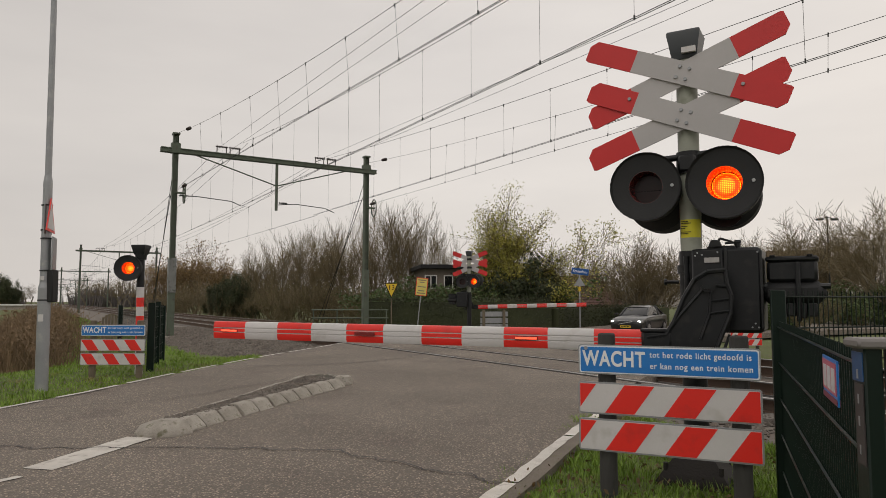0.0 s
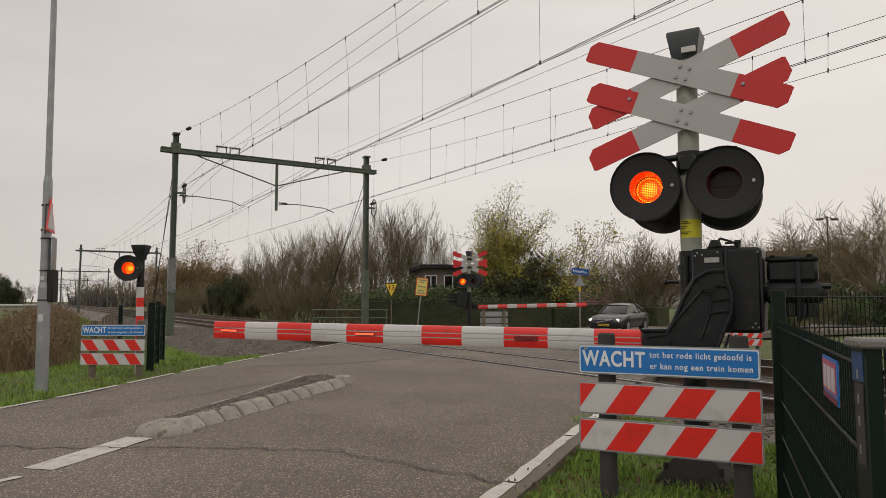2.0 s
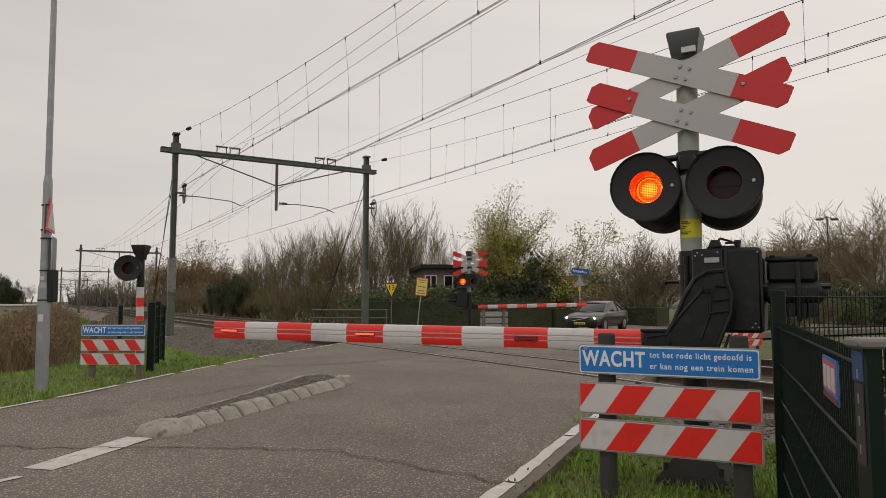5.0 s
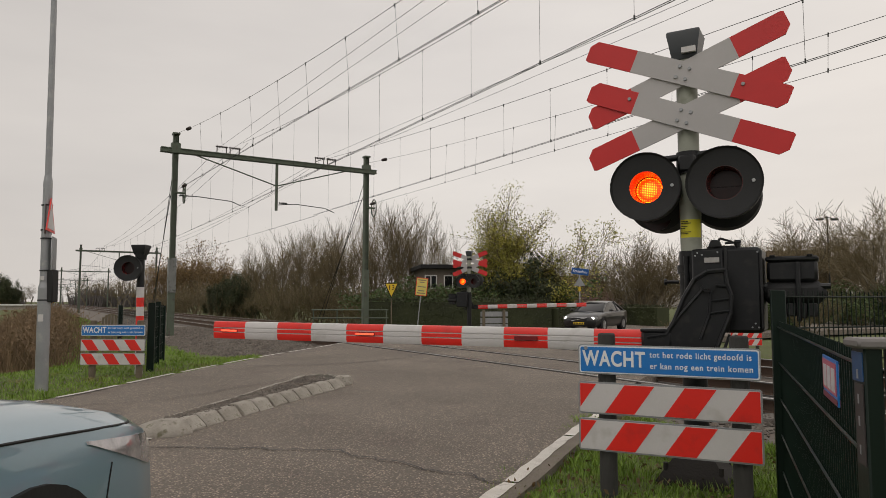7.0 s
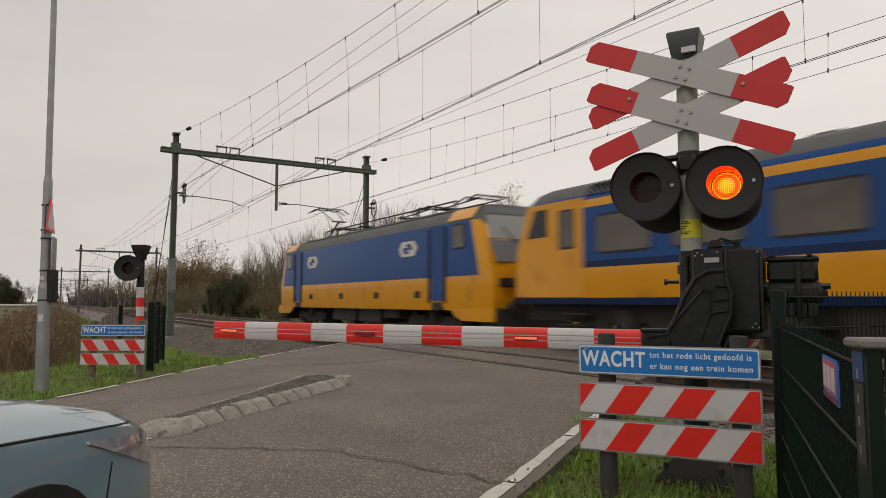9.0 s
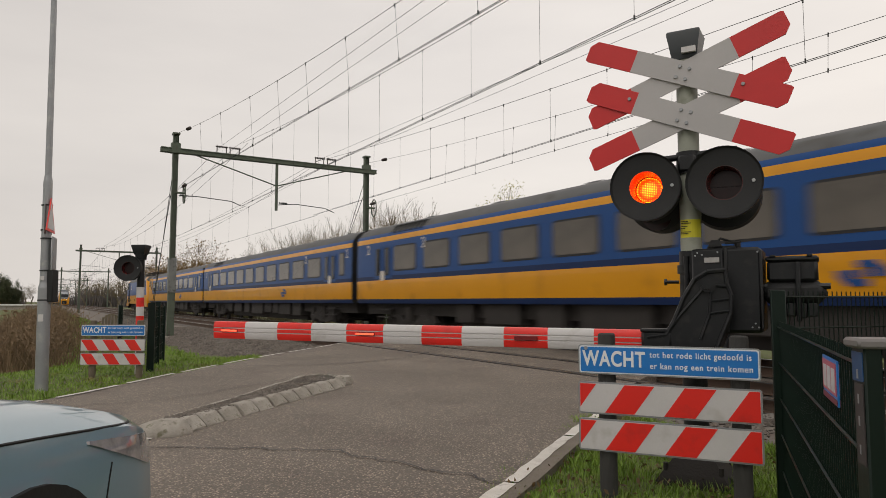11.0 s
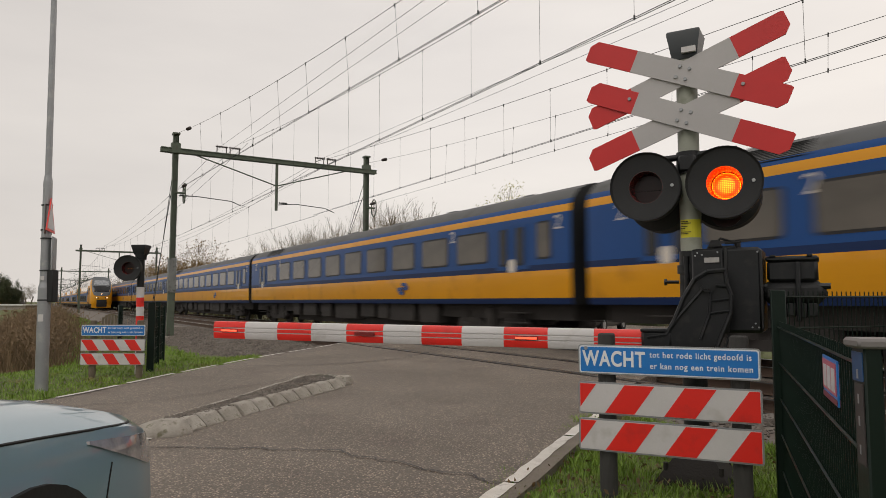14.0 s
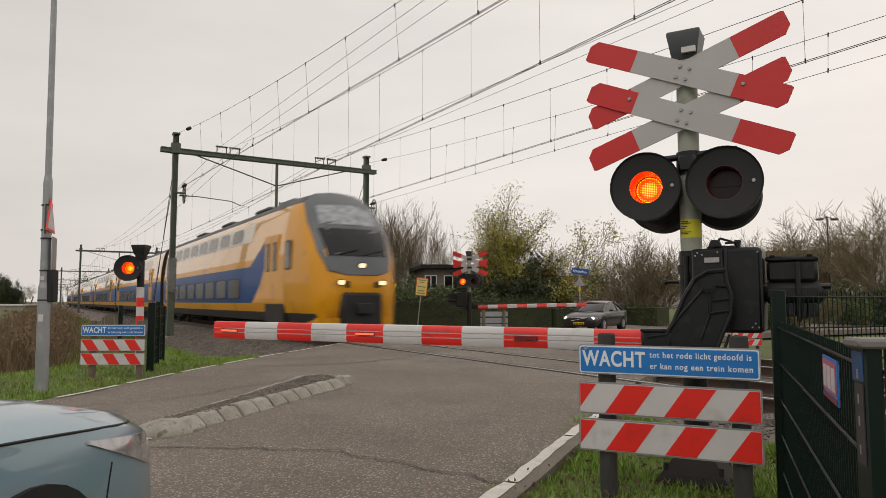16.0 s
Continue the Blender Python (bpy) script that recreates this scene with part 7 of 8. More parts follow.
UPRIGHT = [bare_tree(11 + k, 9.0, 5, 0.95, 0.5, (2, 2, 2), 0.085, 3, 0.11, TWIG, first=0.48, min_r=0.009) for k in range(3)]
ROUND = [bare_tree(31 + k, 8.0, 4, 0.45, 0.7, (3, 3, 2), 0.13, 3, 0.22, TWIG, first=0.5, min_r=0.009) for k in range(2)]
ROUND4 = bare_tree(37, 8.0, 2, 0.35, 0.75, (1, 2, 2, 2), 0.2, 4, 0.2, TWIG, first=0.42, min_r=0.009)
REDDISH = bare_tree(41, 8.0, 4, 0.45, 0.75, (2, 2, 2), 0.12, 3, 0.25, TWIGRED, LEAFRUST, 3, 0.1, first=0.46)
LEAFY = bare_tree(51, 9.0, 5, 0.55, 0.62, (3, 3, 2), 0.13, 3, 0.17, TWIG, LEAFYELLOW, 14, 0.06, first=0.42, min_r=0.009)
BUSH = [bare_tree(61 + k, 3.0, 7, 0.6, 0.6, (1, 1, 2), 0.03, 3, 0.4, TWIG, first=0.4, min_r=0.007) for k in range(2)]
LEAFBUSH = bare_tree(71, 3.0, 8, 0.3, 0.8, (2, 1, 2), 0.035, 3, 0.5, TWIG, LEAFGREEN, 10, 0.095, first=0.4)
DARKBUSH = bare_tree(72, 3.5, 9, 0.5, 0.7, (2, 1, 2), 0.04, 3, 0.35, TWIG, LEAFDARK, 16, 0.09, first=0.4)
THICKET = bare_tree(65, 3.0, 7, 0.55, 0.6, (1, 2, 2), 0.03, 3, 0.35, TWIG, LEAFOLIVE, 1, 0.05, first=0.4, min_r=0.007)
CONIFER = bare_tree(66, 4.5, 7, 1.3, 0.45, (2, 2, 2), 0.04, 3, 0.16, TWIG, LEAFDARK, 12, 0.095, first=0.2)
GRP = "bare trees beyond the line"
rnd = random.Random(77)
# tall coppiced row behind the far track
for k, (x, y, h) in enumerate([(432, 84, 7.8), (446, 80, 9.0), (458, 78, 10.0), (474, 76, 9.2), (492, 72, 10.2), (510, 70, 10.2), (526, 74, 9.6), (542, 66, 10.0), (560, 66, 9.2), (576, 62, 9.0), (592, 62, 9.4), (608, 60, 9.6), (624, 58, 9.8), (642, 58, 10.0), (662, 56, 10.6),
                               (686, 55, 10.4), (710, 55, 10.8), (732, 54, 10.4), (756, 55, 10.6), (780, 58, 9.8), (800, 62, 8.4), (555, 78, 10.4), (612, 74, 10.6), (484, 84, 10.0)]):
    plant(UPRIGHT[k % 3], px(x, y), y, "tall bare coppiced tree with upright grey-brown twigs", "tree", GRP, h / 9.0, rnd.uniform(0, 360), wide=0.8)
for k, (x, y, h) in enumerate([(302, 100, 10.6), (326, 94, 10.8), (350, 98, 11.2), (374, 92, 10.2), (396, 90, 9.4), (414, 92, 8.0), (338, 118, 12.2), (362, 112, 11.6)]):
    plant(REDDISH, px(x, y), y, "bare willow with reddish brown twigs and a few leaves", "tree", GRP, h / 8.0, rnd.uniform(0, 360))
plant(LEAFY, px(890, 45), 45, "tree with sparse yellow-green autumn leaves", "tree", "", 1.08, 40, wide=1.2)
plant(ROUND4, px(955, 47), 47, "bare spreading tree with dense dark twigs", "tree", GRP, 0.83, 120)
for k, (x, y, h) in enumerate([(1090, 52, 6.8), (1125, 48, 6.4), (1160, 50, 7.0), (1050, 66, 6.5), (1015, 70, 6.5)]):
    plant(ROUND[k % 2], px(x, y), y, "bare garden tree with thin brown twigs", "tree", GRP, h / 7.4, rnd.uniform(0, 360))
for k, (x, y, h) in enumerate([(1385, 50, 8.8), (1340, 62, 8.6), (1430, 58, 9.0), (1470, 66, 9.2), (1515, 60, 8.6), (1560, 44, 9.2), (1600, 50, 9.5), (1415, 75, 9.5), (1290, 70, 7.5), (1250, 80, 7.0), (1365, 66, 8.2), (1405, 64, 8.8), (1450, 70, 9.4), (1490, 64, 8.6), (1535, 72, 9.6), (1320, 74, 8.0)]):
    plant(ROUND4 if k % 2 == 0 else ROUND[k % 2], px(x, y), y, "bare spreading tree beyond the field", "tree", GRP, h / 7.4, rnd.uniform(0, 360))
# undergrowth along the line
for k in range(30):
    x = 300 + k * 15
    y = 86 - (x - 300) * 0.095 + rnd.uniform(-5, 5)
    plant(BUSH[k % 2] if k % 3 == 0 else THICKET, px(x, y), y, "bare brown thicket of thin stems" if k % 3 == 0 else "brown-green thicket with withered leaves", "shrub", "thickets along the line", rnd.uniform(1.3, 1.9) if x < 590 else rnd.uniform(1.0, 1.4), rnd.uniform(0, 360), name="shrub")
for k, (x, y, h) in enumerate([(372, 80, 2.6), (446, 68, 2.0), (493, 66, 3.0), (512, 64, 2.6), (500, 60, 1.5), (705, 44, 3.0), (730, 45, 3.7), (722, 43, 2.8), (752, 43, 2.6), (772, 43, 2.4), (795, 43, 2.6), (815, 43, 2.5), (850, 43, 2.9), (875, 44, 4.0), (905, 45, 4.2), (925, 45, 4.4), (948, 46, 3.2), (985, 47, 2.2)]):
    m = THICKET if 450 < x < 520 else DARKBUSH if x < 450 or x in (875, 925) else LEAFBUSH
    plant(m, px(x, y), y, "dense dark evergreen bush beside the line" if m is DARKBUSH else "green leafy bush beside the line", "shrub", "bushes along the line", h / 3.0, rnd.uniform(0, 360), wide=0.62 if x < 490 else 1.0, name="shrub")
for x, y, h in ((390, 69, 4.4), (405, 68, 4.8), (420, 69, 4.7), (432, 70, 3.6)):
    plant(CONIFER, px(x, y), y, "dense dark columnar evergreen beside the line", "tree", "evergreens beside the line", h / 4.5, rnd.uniform(0, 360), wide=0.75)
for k, (x, y, h) in enumerate([(1095, 50, 6.8), (1128, 50, 7.6), (1158, 52, 7.2)]):
    plant(UPRIGHT[k % 3], px(x, y), y, "bare many-stemmed garden tree with brown twigs", "tree", GRP, h / 9.0, rnd.uniform(0, 360), wide=1.1)
for x, y, h in ((1112, 52, 2.6), (1060, 50, 2.4), (1085, 51, 2.4)):
    plant(THICKET, px(x, y), y, "brown-green thicket under the garden trees", "shrub", "thickets under the garden trees", h / 3.0, rnd.uniform(0, 360), name="shrub")
for k in range(14):
    x = 1190 + k * 30
    y = rnd.uniform(34, 50)
    plant(BUSH[k % 2] if k % 3 or x < 1300 else LEAFBUSH, px(x, y), y, "low tangle of brown stems and brambles", "shrub", "thickets beyond the fence", rnd.uniform(0.6, 1.1) if x > 1300 else 0.45, rnd.uniform(0, 360), name="shrub")


def hedge(a, b, h, w_, seed, label, mat=None):
    a, b = Vector((*a, 0)), Vector((*b, 0))
    t = thing("clipped_hedge", Matrix.Translation((a.x, a.y, ground_z(a.x, a.y))), label, "hedge", "clipped hedges")
    rnd_ = random.Random(seed)
    d = b - a
    sd = Vector((-d.y, d.x, 0)).normalized()
    s = Shape()
    n = int(d.length * w_ * 40 + d.length * h * 260)
    for k in range(n):
        f, g, z = rnd_.random(), rnd_.uniform(-0.5, 0.5), rnd_.random()
        if rnd_.random() < 0.75:
            g = -0.5 if rnd_.random() < 0.8 else 0.5
            g += rnd_.gauss(0, 0.07)
        else:
            z = 1 + rnd_.gauss(0, 0.025)
        p = d * f + sd * (g * w_) + Vector((0, 0, z * h + 0.05 * noise.noise((f * 14, g, z * 3))))
        leaf(s, p, rnd_.uniform(0.04, 0.08), rnd_)
    part("leaves", s, mat or HEDGELEAF, t, smooth=False)
    s = Shape()
    for sg_ in (1,):
        q = [sd * (-w_ * 0.42), sd * (w_ * 0.42)]
        s.loft([[q[0], q[1], q[1] + Vector((0, 0, h * 0.93)), q[0] + Vector((0, 0, h * 0.93))], [d + q[0], d + q[1], d + q[1] + Vector((0, 0, h * 0.93)), d + q[0] + Vector((0, 0, h * 0.93))]])
    part("inner_growth", s, HEDGELEAF, t)


hedge((px(655, 39), 39), (px(975, 37.5), 37.5), 1.95, 1.0, 1, "long dark clipped hedge behind the far barrier")
hedge((px(975, 37.5), 37.5), (px(1072, 44), 44), 1.7, 1.0, 2, "dark clipped hedge along the far road")
hedge((px(1090, 46), 46), (px(1172, 41), 41), 1.7, 1.0, 3, "dark clipped hedge along the far road")

# brown bramble bank beside the ditch
STEMS = []
for q in range(2):
    s, rnd_ = Shape(), random.Random(90 + q)
    for k in range(160):
        p = Vector((rnd_.gauss(0, 0.55), rnd_.gauss(0, 0.55), 0))
        d = Vector((rnd_.gauss(0, 0.28), rnd_.gauss(0, 0.28), 1)).normalized()
        L = rnd_.uniform(0.5, 1.25)
        q1 = p + d * L * 0.6
        q2 = q1 + (d + Vector((rnd_.gauss(0, 0.4), rnd_.gauss(0, 0.4), -0.15))).normalized() * L * 0.4
        prism3(s, p, q1, 0.008, 0.006)
        prism3(s, q1, q2, 0.006, 0.003)
        for _ in range(3):
            leaf(s, q1.lerp(q2, rnd_.random()), rnd_.uniform(0.02, 0.05), rnd_)
    STEMS.append(mesh_of("stems", s, DRY, False))
rnd = random.Random(3)
for k in range(170):
    u, v = 16 + 54 * rnd.random() ** 1.5, rnd.uniform(-4.2, 1.2)
    x, y, _ = uv(u, v)
    if x > -0.53 * y - 0.9 or x < -0.638 * y:
        continue
    t = thing("bramble_clump", pose(x, y, ground_z(x, y) - 0.05, 0, 0, rnd.uniform(0, 360)), "brown dead bramble and reed clump on the bank", "shrub", "brambles on the bank")
    o = part("growth", STEMS[k % 2], None, t)
    o["kind"] = "stuff"
    o.scale = [rnd.uniform(0.8, 1.35)] * 3


def tufts(name, n, spot, h0, h1, label, mat=None, width=0.006):
    s, rnd_ = Shape(), random.Random(len(name) + n)
    k = 0
    while k < n:
        x, y = spot(rnd_)
        if x is None:
            continue
        z = ground_z(x, y) - 0.02
        L = rnd_.uniform(h0, h1) * (0.6 + 0.8 * abs(noise.noise((x * 1.2, y * 1.2, 2))))
        a = rnd_.uniform(0, 6.283)
        dx, dy = math.cos(a), math.sin(a)
        b = rnd_.uniform(0.15, 0.8) * L
        w_ = width * rnd_.uniform(0.6, 1.4) * (1 + 0.05 * math.hypot(x, y))
        o = len(s.v)
        s.v += [(x - dy * w_, y + dx * w_, z), (x + dy * w_, y - dx * w_, z), (x + dx * b * 0.4 + dy * w_ * 0.7, y + dy * b * 0.4 - dx * w_ * 0.7, z + L * 0.6),
                (x + dx * b * 0.4 - dy * w_ * 0.7, y + dy * b * 0.4 + dx * w_ * 0.7, z + L * 0.6), (x + dx * b, y + dy * b, z + L)]
        s.f += [(o, o + 1, o + 2, o + 3), (o + 3, o + 2, o + 4)]
        k += 1
    s.mi = [0] * len(s.f)
    return tagged(part(name, s, mat or GRASS, None, smooth=False), label, "grass", kind="stuff")


def road_edge(y, left):
    best = None
    for k in range(2, 60):
        q = catmull(ROAD, k / 6)
        yy = q[1] if left else q[3]
        if best is None or abs(yy - y) < best[0]:
            best = (abs(yy - y), q[0] if left else q[2])
    return best[1]


LEFT_EDGE = [road_edge(3 + 0.25 * k, True) for k in range(100)]
RIGHT_EDGE = [road_edge(2 + 0.2 * k, False) for k in range(60)]


def right_verge(r):
    y = r.uniform(2.2, 9.0)
    e = RIGHT_EDGE[min(59, int((y - 2) / 0.2))]
    x = e - 0.06 + r.uniform(0, 1) ** 1.1 * 3.1
    if x * NX + y * NY > 6.2:
        return None, None
    return x, y


def left_verge(r):
    y = 5 + 17 * r.random() ** 1.5
    e = LEFT_EDGE[min(99, int((y - 3) / 0.25))]
    x = e - 0.06 - r.uniform(0, 1) ** 1.2 * 6
    if x * NX + y * NY > 5.0 or (x * NX + y * NY > 3.9 and x * DX + y * DY > 17):
        return None, None
    return x, y


def bank(r):
    u, v = r.uniform(20, 110), r.uniform(0.4, 4.2)
    x, y, _ = uv(u, v)
    return x, y


tufts("grass_verge", 42000, right_verge, 0.04, 0.115, "short green winter grass on the verge", width=0.0035)
tufts("grass_bank", 52000, left_verge, 0.035, 0.11, "green grass strip beside the road", width=0.0045)
tufts("grass_slope", 22000, bank, 0.1, 0.24, "green grass slope along the line", width=0.008)


def fallen(r):
    y = r.uniform(2.6, 6.5)
    e = RIGHT_EDGE[min(59, int((y - 2) / 0.2))]
    return e + r.uniform(0.1, 2.4), y


s, rnd_ = Shape(), random.Random(19)
for k in range(900):
    x, y = fallen(rnd_)
    leaf(s, Vector((x, y, ground_z(x, y) + rnd_.uniform(0.02, 0.08))), rnd_.uniform(0.012, 0.03), rnd_)
tagged(part("fallen_leaves", s, LEAFBROWN, None, smooth=False), "brown fallen leaves scattered in the grass", "leaves", kind="stuff")

# ---- far off: woods, sheds, houses, ditch ----
fw = Shape()
rnd_ = random.Random(8)
for k in range(520):
    a = radians(rnd_.uniform(-40, 40))
    D = rnd_.uniform(260, 420)
    x, y = D * math.sin(a), D * math.cos(a)
    u_, v_ = x * DX + y * DY, x * NX + y * NY
    if -5 < v_ < 19:
        continue
    h = rnd_.uniform(5, 11)
    for q in range(26):
        p = Vector((x + rnd_.gauss(0, 2.6), y + rnd_.gauss(0, 2), -1))
        prism3(fw, p, p + Vector((rnd_.gauss(0, 1.2), 0, h * rnd_.uniform(0.5, 1))), 0.5, 0.08)
tagged(part("far_woods", fw, FARGREY, None, smooth=False), "distant grey line of bare winter woods", "woods", kind="stuff")
for k, (x, y, h) in enumerate([(160, 250, 13), (150, 300, 13), (205, 190, 10), (215, 230, 12), (240, 170, 9), (50, 260, 10), (265, 150, 9), (185, 330, 14)]):
    plant(ROUND4, px(x, y), y, "far bare tree in the haze", "tree", "far trees by the line", h / 8.0, rnd.uniform(0, 360), wide=1.2)
for k, (x, y, h) in enumerate([(8, 210, 9), (22, 215, 8), (-6, 205, 10)]):
    plant(DARKBUSH, px(x, y), y, "far dark conifer across the ditch", "tree", "far trees by the line", h / 3.0, rnd.uniform(0, 360), wide=0.6)

wt = Shape()
wt.m = Matrix.Translation((0, 0, -1.28))
wt.add([(*uv(26, -9)[:2], 0), (*uv(26, -1.2)[:2], 0), (*uv(70, -1.2)[:2], 0), (*uv(140, -1.2)[:2], 0), (*uv(140, -14)[:2], 0), (*uv(60, -12)[:2], 0)], [(0, 1, 2, 3, 4, 5)])
tagged(part("ditch_water", wt, WATER), "still grey ditch water reflecting the sky", "water", kind="structure")


def building(name, x, y, rz, w_, d, eave, ridge, wall, roof_m, windows, label, chimney=False, hip=0.0):
    t = thing(name, pose(x, y, ground_z(x, y) - 0.1, 0, 0, rz), label, "house")
    s = Shape()
    s.box((-w_ / 2, 0, 0), (w_ / 2, d, eave))
    if ridge > eave and not hip:
        s.add([(-w_ / 2, 0, eave), (-w_ / 2, d, eave), (-w_ / 2, d / 2, ridge - 0.15), (w_ / 2, 0, eave), (w_ / 2, d, eave), (w_ / 2, d / 2, ridge - 0.15)], [(0, 1, 2), (3, 5, 4)])
    part("wall", s, wall, t)
    s = Shape()
    if ridge > eave:
        n, m = int((d / 2) / 0.3), int(w_ / 0.35)
        for sgn in (0, 1):
            for i in range(n):
                f0, f1 = i / n, (i + 1.15) / n
                for j in range(m):
                    hp = hip * f0
                    x0, x1 = -w_ / 2 - 0.3 + hp + (w_ + 0.6 - 2 * hp) * j / m, -w_ / 2 - 0.3 + hp + (w_ + 0.6 - 2 * hp) * (j + 0.96) / m
                    ya, yb = -0.3 + (d / 2 + 0.3) * f0, -0.3 + (d / 2 + 0.3) * f1
                    za, zb = eave - 0.1 + (ridge - eave + 0.1) * f0 + 0.05, eave - 0.1 + (ridge - eave + 0.1) * f1
                    if sgn:
                        ya, yb = d - ya, d - yb
                    s.add([(x0, ya, za), (x1, ya, za), (x1, yb, zb), (x0, yb, zb), (x0, ya, za - 0.08), (x1, ya, za - 0.08)], [(0, 1, 2, 3), (4, 5, 1, 0)])
        if hip:
            for e in (-1, 1):
                for i in range(n):
                    f0, f1 = i / n, (i + 1.15) / n
                    xa, xb = e * (w_ / 2 + 0.3 - hip * f0), e * (w_ / 2 + 0.3 - hip * f1)
                    za, zb = eave - 0.1 + (ridge - eave + 0.1) * f0 + 0.05, eave - 0.1 + (ridge - eave + 0.1) * f1
                    m2 = max(1, int((d + 0.6) * (1 - f0) / 0.35))
                    for j in range(m2):
                        g0, g1 = -1 + 2 * j / m2, -1 + 2 * (j + 0.96) / m2
                        ha, hb = (d / 2 + 0.3) * (1 - f0), (d / 2 + 0.3) * (1 - min(1, f1))
                        s.add([(xa, d / 2 + g0 * ha, za), (xa, d / 2 + g1 * ha, za), (xb, d / 2 + g1 * hb, zb), (xb, d / 2 + g0 * hb, zb)], [(0, 1, 2, 3)])
        part("roof", s, roof_m, t, smooth=False)
        s = Shape()
        s.cyl((-w_ / 2 - 0.3 + hip, d / 2, ridge), (w_ / 2 + 0.3 - hip, d / 2, ridge), 0.14, n=8)
        part("ridge", s, roof_m, t)
    else:
        s.box((-w_ / 2 - 0.4, -0.4, eave), (w_ / 2 + 0.4, d + 0.4, eave + 0.3), 0.03)
        part("roof", s, roof_m, t)
    if chimney:
        s = Shape()
        s.box((-w_ / 2 + 1, d / 2 - 0.4, ridge - 0.8), (-w_ / 2 + 1.8, d / 2 + 0.4, ridge + 1.0), 0.04)
        part("chimney", s, BRICKWALL, t)
    for wx, wz, ww, wh in windows:
        h = new("window")
        h.parent = t
        h.matrix_basis = pose(wx, 0, wz)
        s = Shape()
        s.box((-ww / 2, -0.06, -wh / 2), (ww / 2, 0.04, -wh / 2 + 0.08))
        s.box((-ww / 2, -0.06, wh / 2 - 0.08), (ww / 2, 0.04, wh / 2))
        for q in (-ww / 2, -0.04, ww / 2 - 0.08):
            s.box((q, -0.058, -wh / 2 + 0.08), (q + 0.08, 0.04, wh / 2 - 0.08))
        part("frame", s, WINDOWWHITE, h)
        s = Shape()
        s.box((-ww / 2 + 0.05, -0.03, -wh / 2 + 0.05), (ww / 2 - 0.05, 0.02, wh / 2 - 0.05))
        part("pane", s, DARKGLASS, h)


building("house", px(808, 49), 49, 10, 4.6, 6, 4.45, 4.45, DULLWALL, BLACKMATT, [(-0.3, 3.5, 1.3, 1.0), (-1.9, 3.5, 0.9, 1.0)], "plain rendered house with flat dark roof behind bushes", False)
building("farmhouse", px(1015, 60), 60, -12, 8.5, 7, 1.5, 4.4, BRICKWALL, ROOFTILE, [], "low brick farmhouse with red-brown tiled roof", hip=2.6)
building("shed", px(-20, 150), 150, 5, 16, 6, 1.8, 1.8, RENDERWALL, WINDOWWHITE, [], "long pale shed across the ditch")
building("office_building", px(1275, 230), 230, 0, 36, 14, 6.5, 6.5, RENDERWALL, GALV, [(-12 + 4 * k, 4.5, 2.4, 1.2) for k in range(7)], "far pale flat-roofed building")
building("tall_house", px(1430, 95), 95, -10, 8, 8, 5, 9.5, BRICKWALL, ROOFTILE, [(-1, 3.5, 1.2, 1.4), (2, 3.5, 1.2, 1.4)], "brick house with steep tiled roof among trees")
sl_ = thing("street_lamp", pose(px(1468, 58), 58, -0.4), "double-headed street lamp on a slim mast", "street lamp")
s = Shape()
s.cyl((0, 0, 0), (0, 0, 9.0), 0.09, 0.05, n=8)
part("mast", s, WIRE, sl_)
for sg_ in (-1, 1):
    s = Shape()
    s.cyl((0, 0, 8.9), (sg_ * 0.6, 0, 8.75), 0.04, n=6)
    s.box((min(sg_ * 0.35, sg_ * 0.95), -0.15, 8.62), (max(sg_ * 0.35, sg_ * 0.95), 0.15, 8.8), 0.04)
    part("lamp_head", s, WIRE, sl_)
pm = thing("utility_mast", pose(px(1548, 52), 52, -0.4), "slim dark mast with short cross arm", "mast")
s = Shape()
s.cyl((0, 0, 0), (0, 0, 6.4), 0.09, 0.07, n=8)
s.cyl((-0.9, 0, 6.35), (0.1, 0, 6.3), 0.035, n=6)
part("mast", s, WIRE, pm)


def blind(shutters, spans):
    """Opens the invented shutters of a lamp during the given spans of time, and closes them between."""
    for a, b in shutters:
        base_a = a.matrix_basis.copy()
        base_b = b.matrix_basis.copy() if b else None
        for ob, base, dz in ((a, base_a, 0.128 if b else 0.045), (b, base_b, -0.128)):
            if ob is None:
                continue
            shut, wide = base, base @ Matrix.Translation((0, 0, dz) if b else (0, 0.024, -0.03))
            rows, state, last = [], False, 0.0
            rows.append((0.0, wide if spans and spans[0][0] <= 0 else shut))
            for s0, s1 in spans:
                for t, was, now in ((s0, shut, wide), (s1, wide, shut)):
                    if t <= 0.04 or t >= 15.96:
                        continue
                    rows += [(t - 1 / 30, was), (t, now)]
            rows.append((16.0, rows[-1][1]))
            walk(ob, rows)


DARK_CAR = [(0.0, 9.06, 33.5, -0.42, -124), (1.0, 8.45, 33.0, -0.37, -124), (2.0, 7.75, 32.5, -0.31, -124), (3.0, 7.1, 32.05, -0.26, -124), (3.5, 6.85, 31.9, -0.24, -124), (4.1, 6.6, 31.7, -0.22, -124),
            (5.0, 6.42, 31.57, -0.2, -124), (6.0, 6.36, 31.5, -0.195, -124), (16.0, 6.36, 31.5, -0.195, -124)]


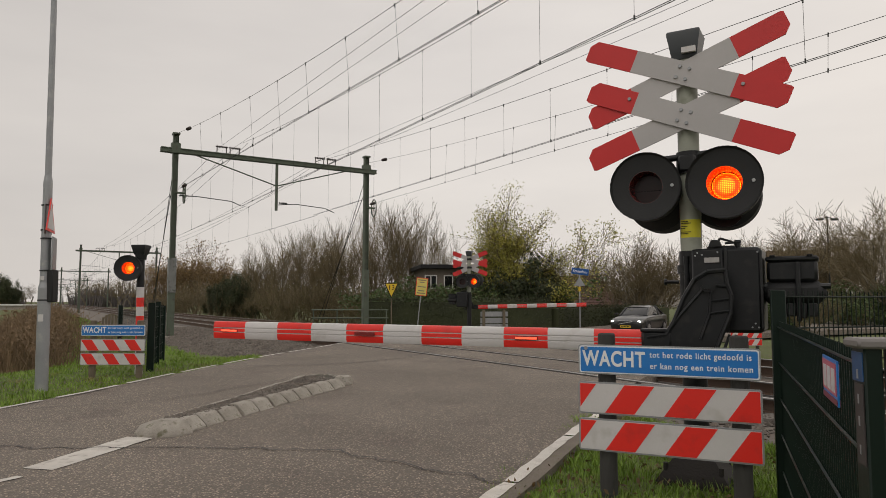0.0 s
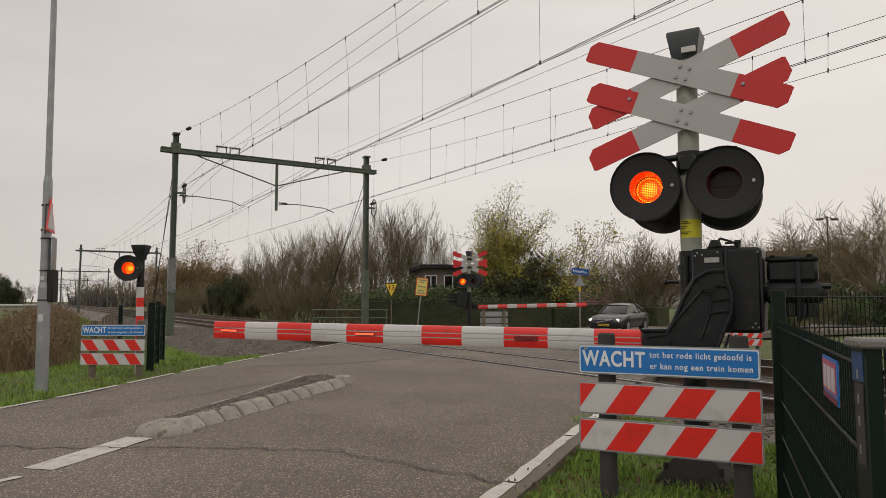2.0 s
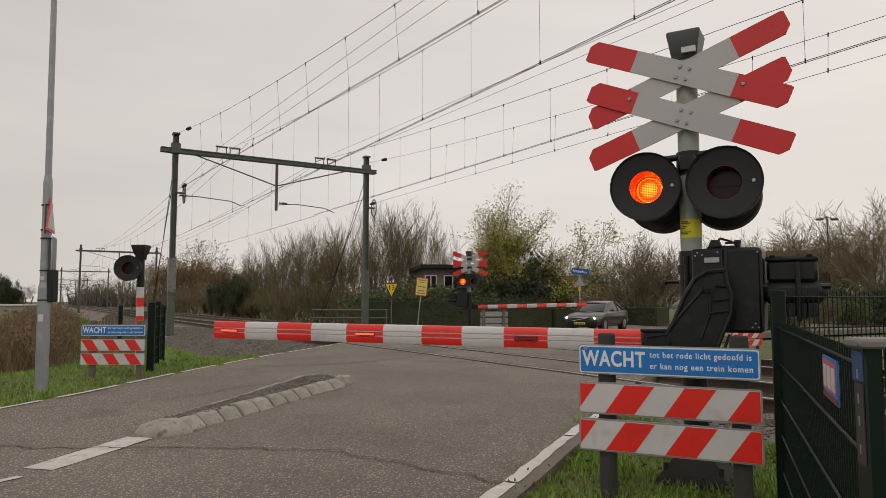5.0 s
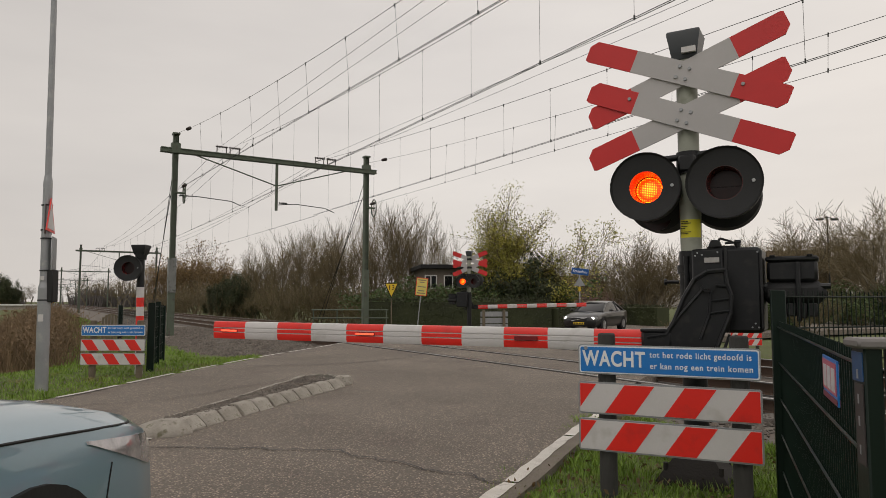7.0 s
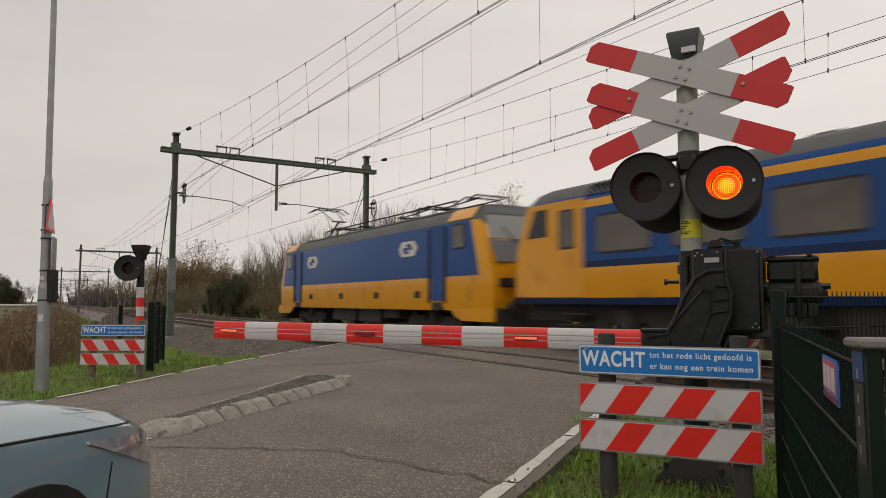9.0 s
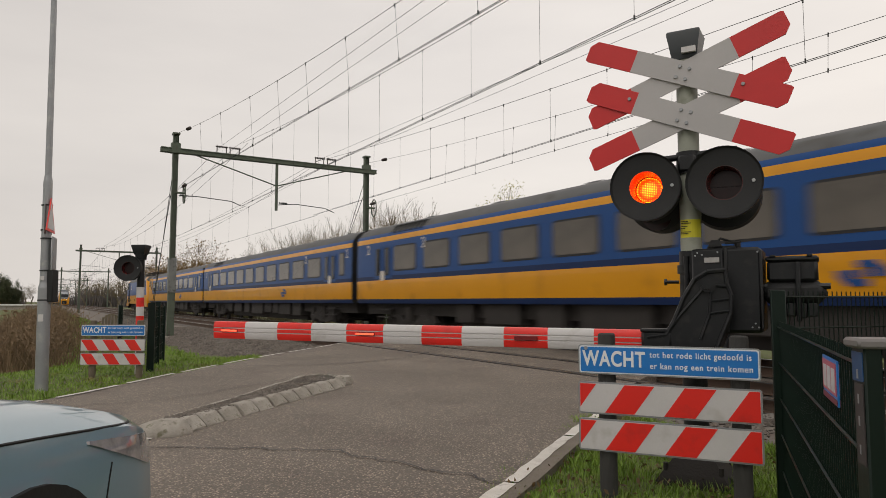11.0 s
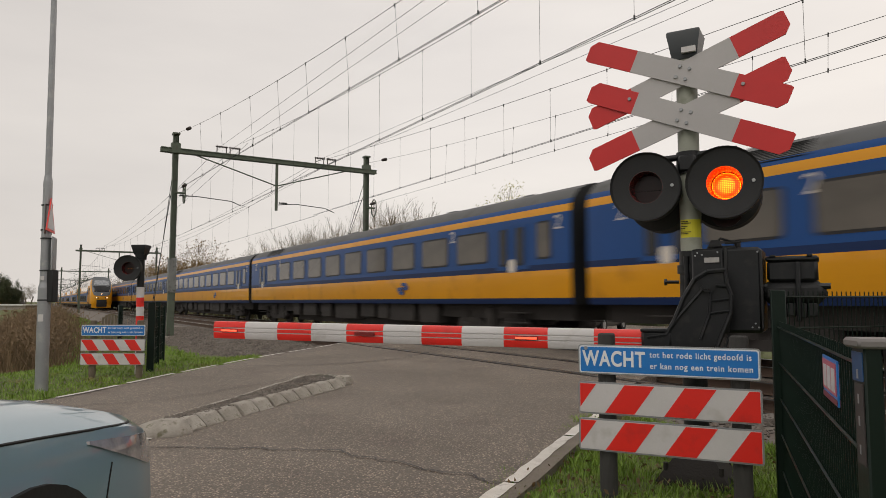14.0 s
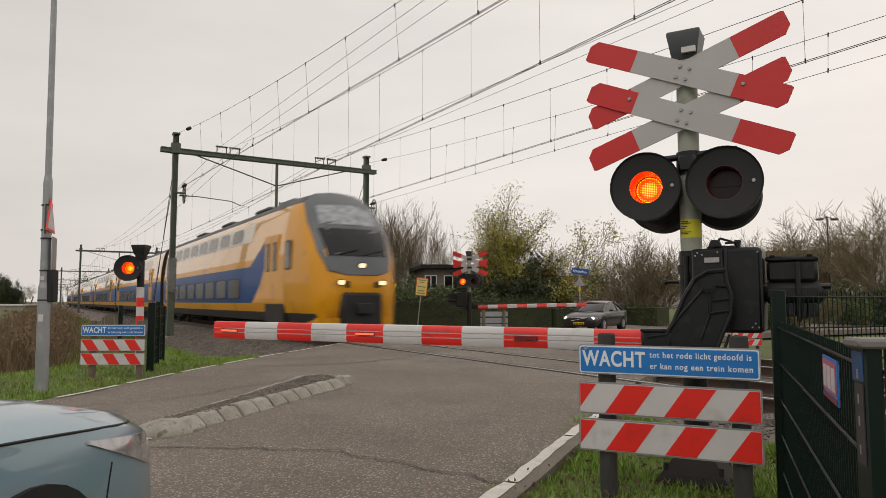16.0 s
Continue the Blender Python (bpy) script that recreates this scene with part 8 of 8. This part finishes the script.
def car_pose(x, y, z, rz):
    """The pose of a car whose front bumper stands at x, y."""
    return pose(x - 2.2 * math.cos(radians(rz)), y - 2.2 * math.sin(radians(rz)), z, 0, 0, rz)


def motions():
    times = [k * 0.5 for k in range(33)]
    for car, back, _ in train_cars:
        rows = []
        for t in times:
            u = FAR_FRONT_AT_9 + FAR_SPEED * (t - 9.0) - back
            rows.append((t, track(u, FAR_V, 0.013)))
        walk(car, rows)
    for car, back in unit_cars:
        rows = []
        for t in times:
            u = NEAR_FRONT_AT_16 + NEAR_SPEED * (16.0 - t) + back
            rows.append((t, track(u, NEAR_V, 0.013, 180)))
        walk(car, rows)
    # the light blue car rolls up behind the barrier; the dark one creeps up to the far one
    hx, hy = math.cos(radians(83)), math.sin(radians(83))
    walk(bc, [(t, pose(-2.19 - hx * d, 0.82 - hy * d, 0, 0, 0, 83)) for t, d in ((0, 34), (1.5, 24.5), (3, 15), (4.2, 7.6), (5.0, 3.4), (5.6, 1.1), (6.1, 0.08), (6.3, 0), (16, 0))])
    walk(dc, [(t, car_pose(x, y, z, rz)) for t, x, y, z, rz in DARK_CAR])
    # the crossing lamps flash in turn, a little under twice a second
    beat = [(0.563 + 0.5575 * k, 0.815 + 0.5575 * k) for k in range(-1, 29)]
    right = [(a if a > 0.04 else 0.0, b) for a, b in beat]
    left = [(b, a2) for (_, b), (a2, _) in zip(beat, beat[1:])]
    for key, spans in (("near_left", left), ("near_right", right), ("near_back_left", left), ("near_back_right", right),
                       ("far_left", left), ("far_right", right), ("far_back_right", left), ("far_back_left", right),
                       ("near_boom_1", left), ("near_boom_2", right), ("far_boom_1", left), ("far_boom_2", right)):
        blind(ADDED_SHUTTERS[key], spans)
    starts = [-0.1, 0.69, 1.35, 1.98, 2.6, 3.28, 3.93, 4.58, 5.22, 5.87, 6.53, 7.2, 7.88, 8.53, 9.16, 9.8, 10.45, 11.1, 11.72, 12.35, 13.0, 13.65, 14.35, 15.13, 15.85]
    blind(ADDED_SHUTTERS["side"], [(max(a, 0.0), a + 0.285) for a in starts])


motions()
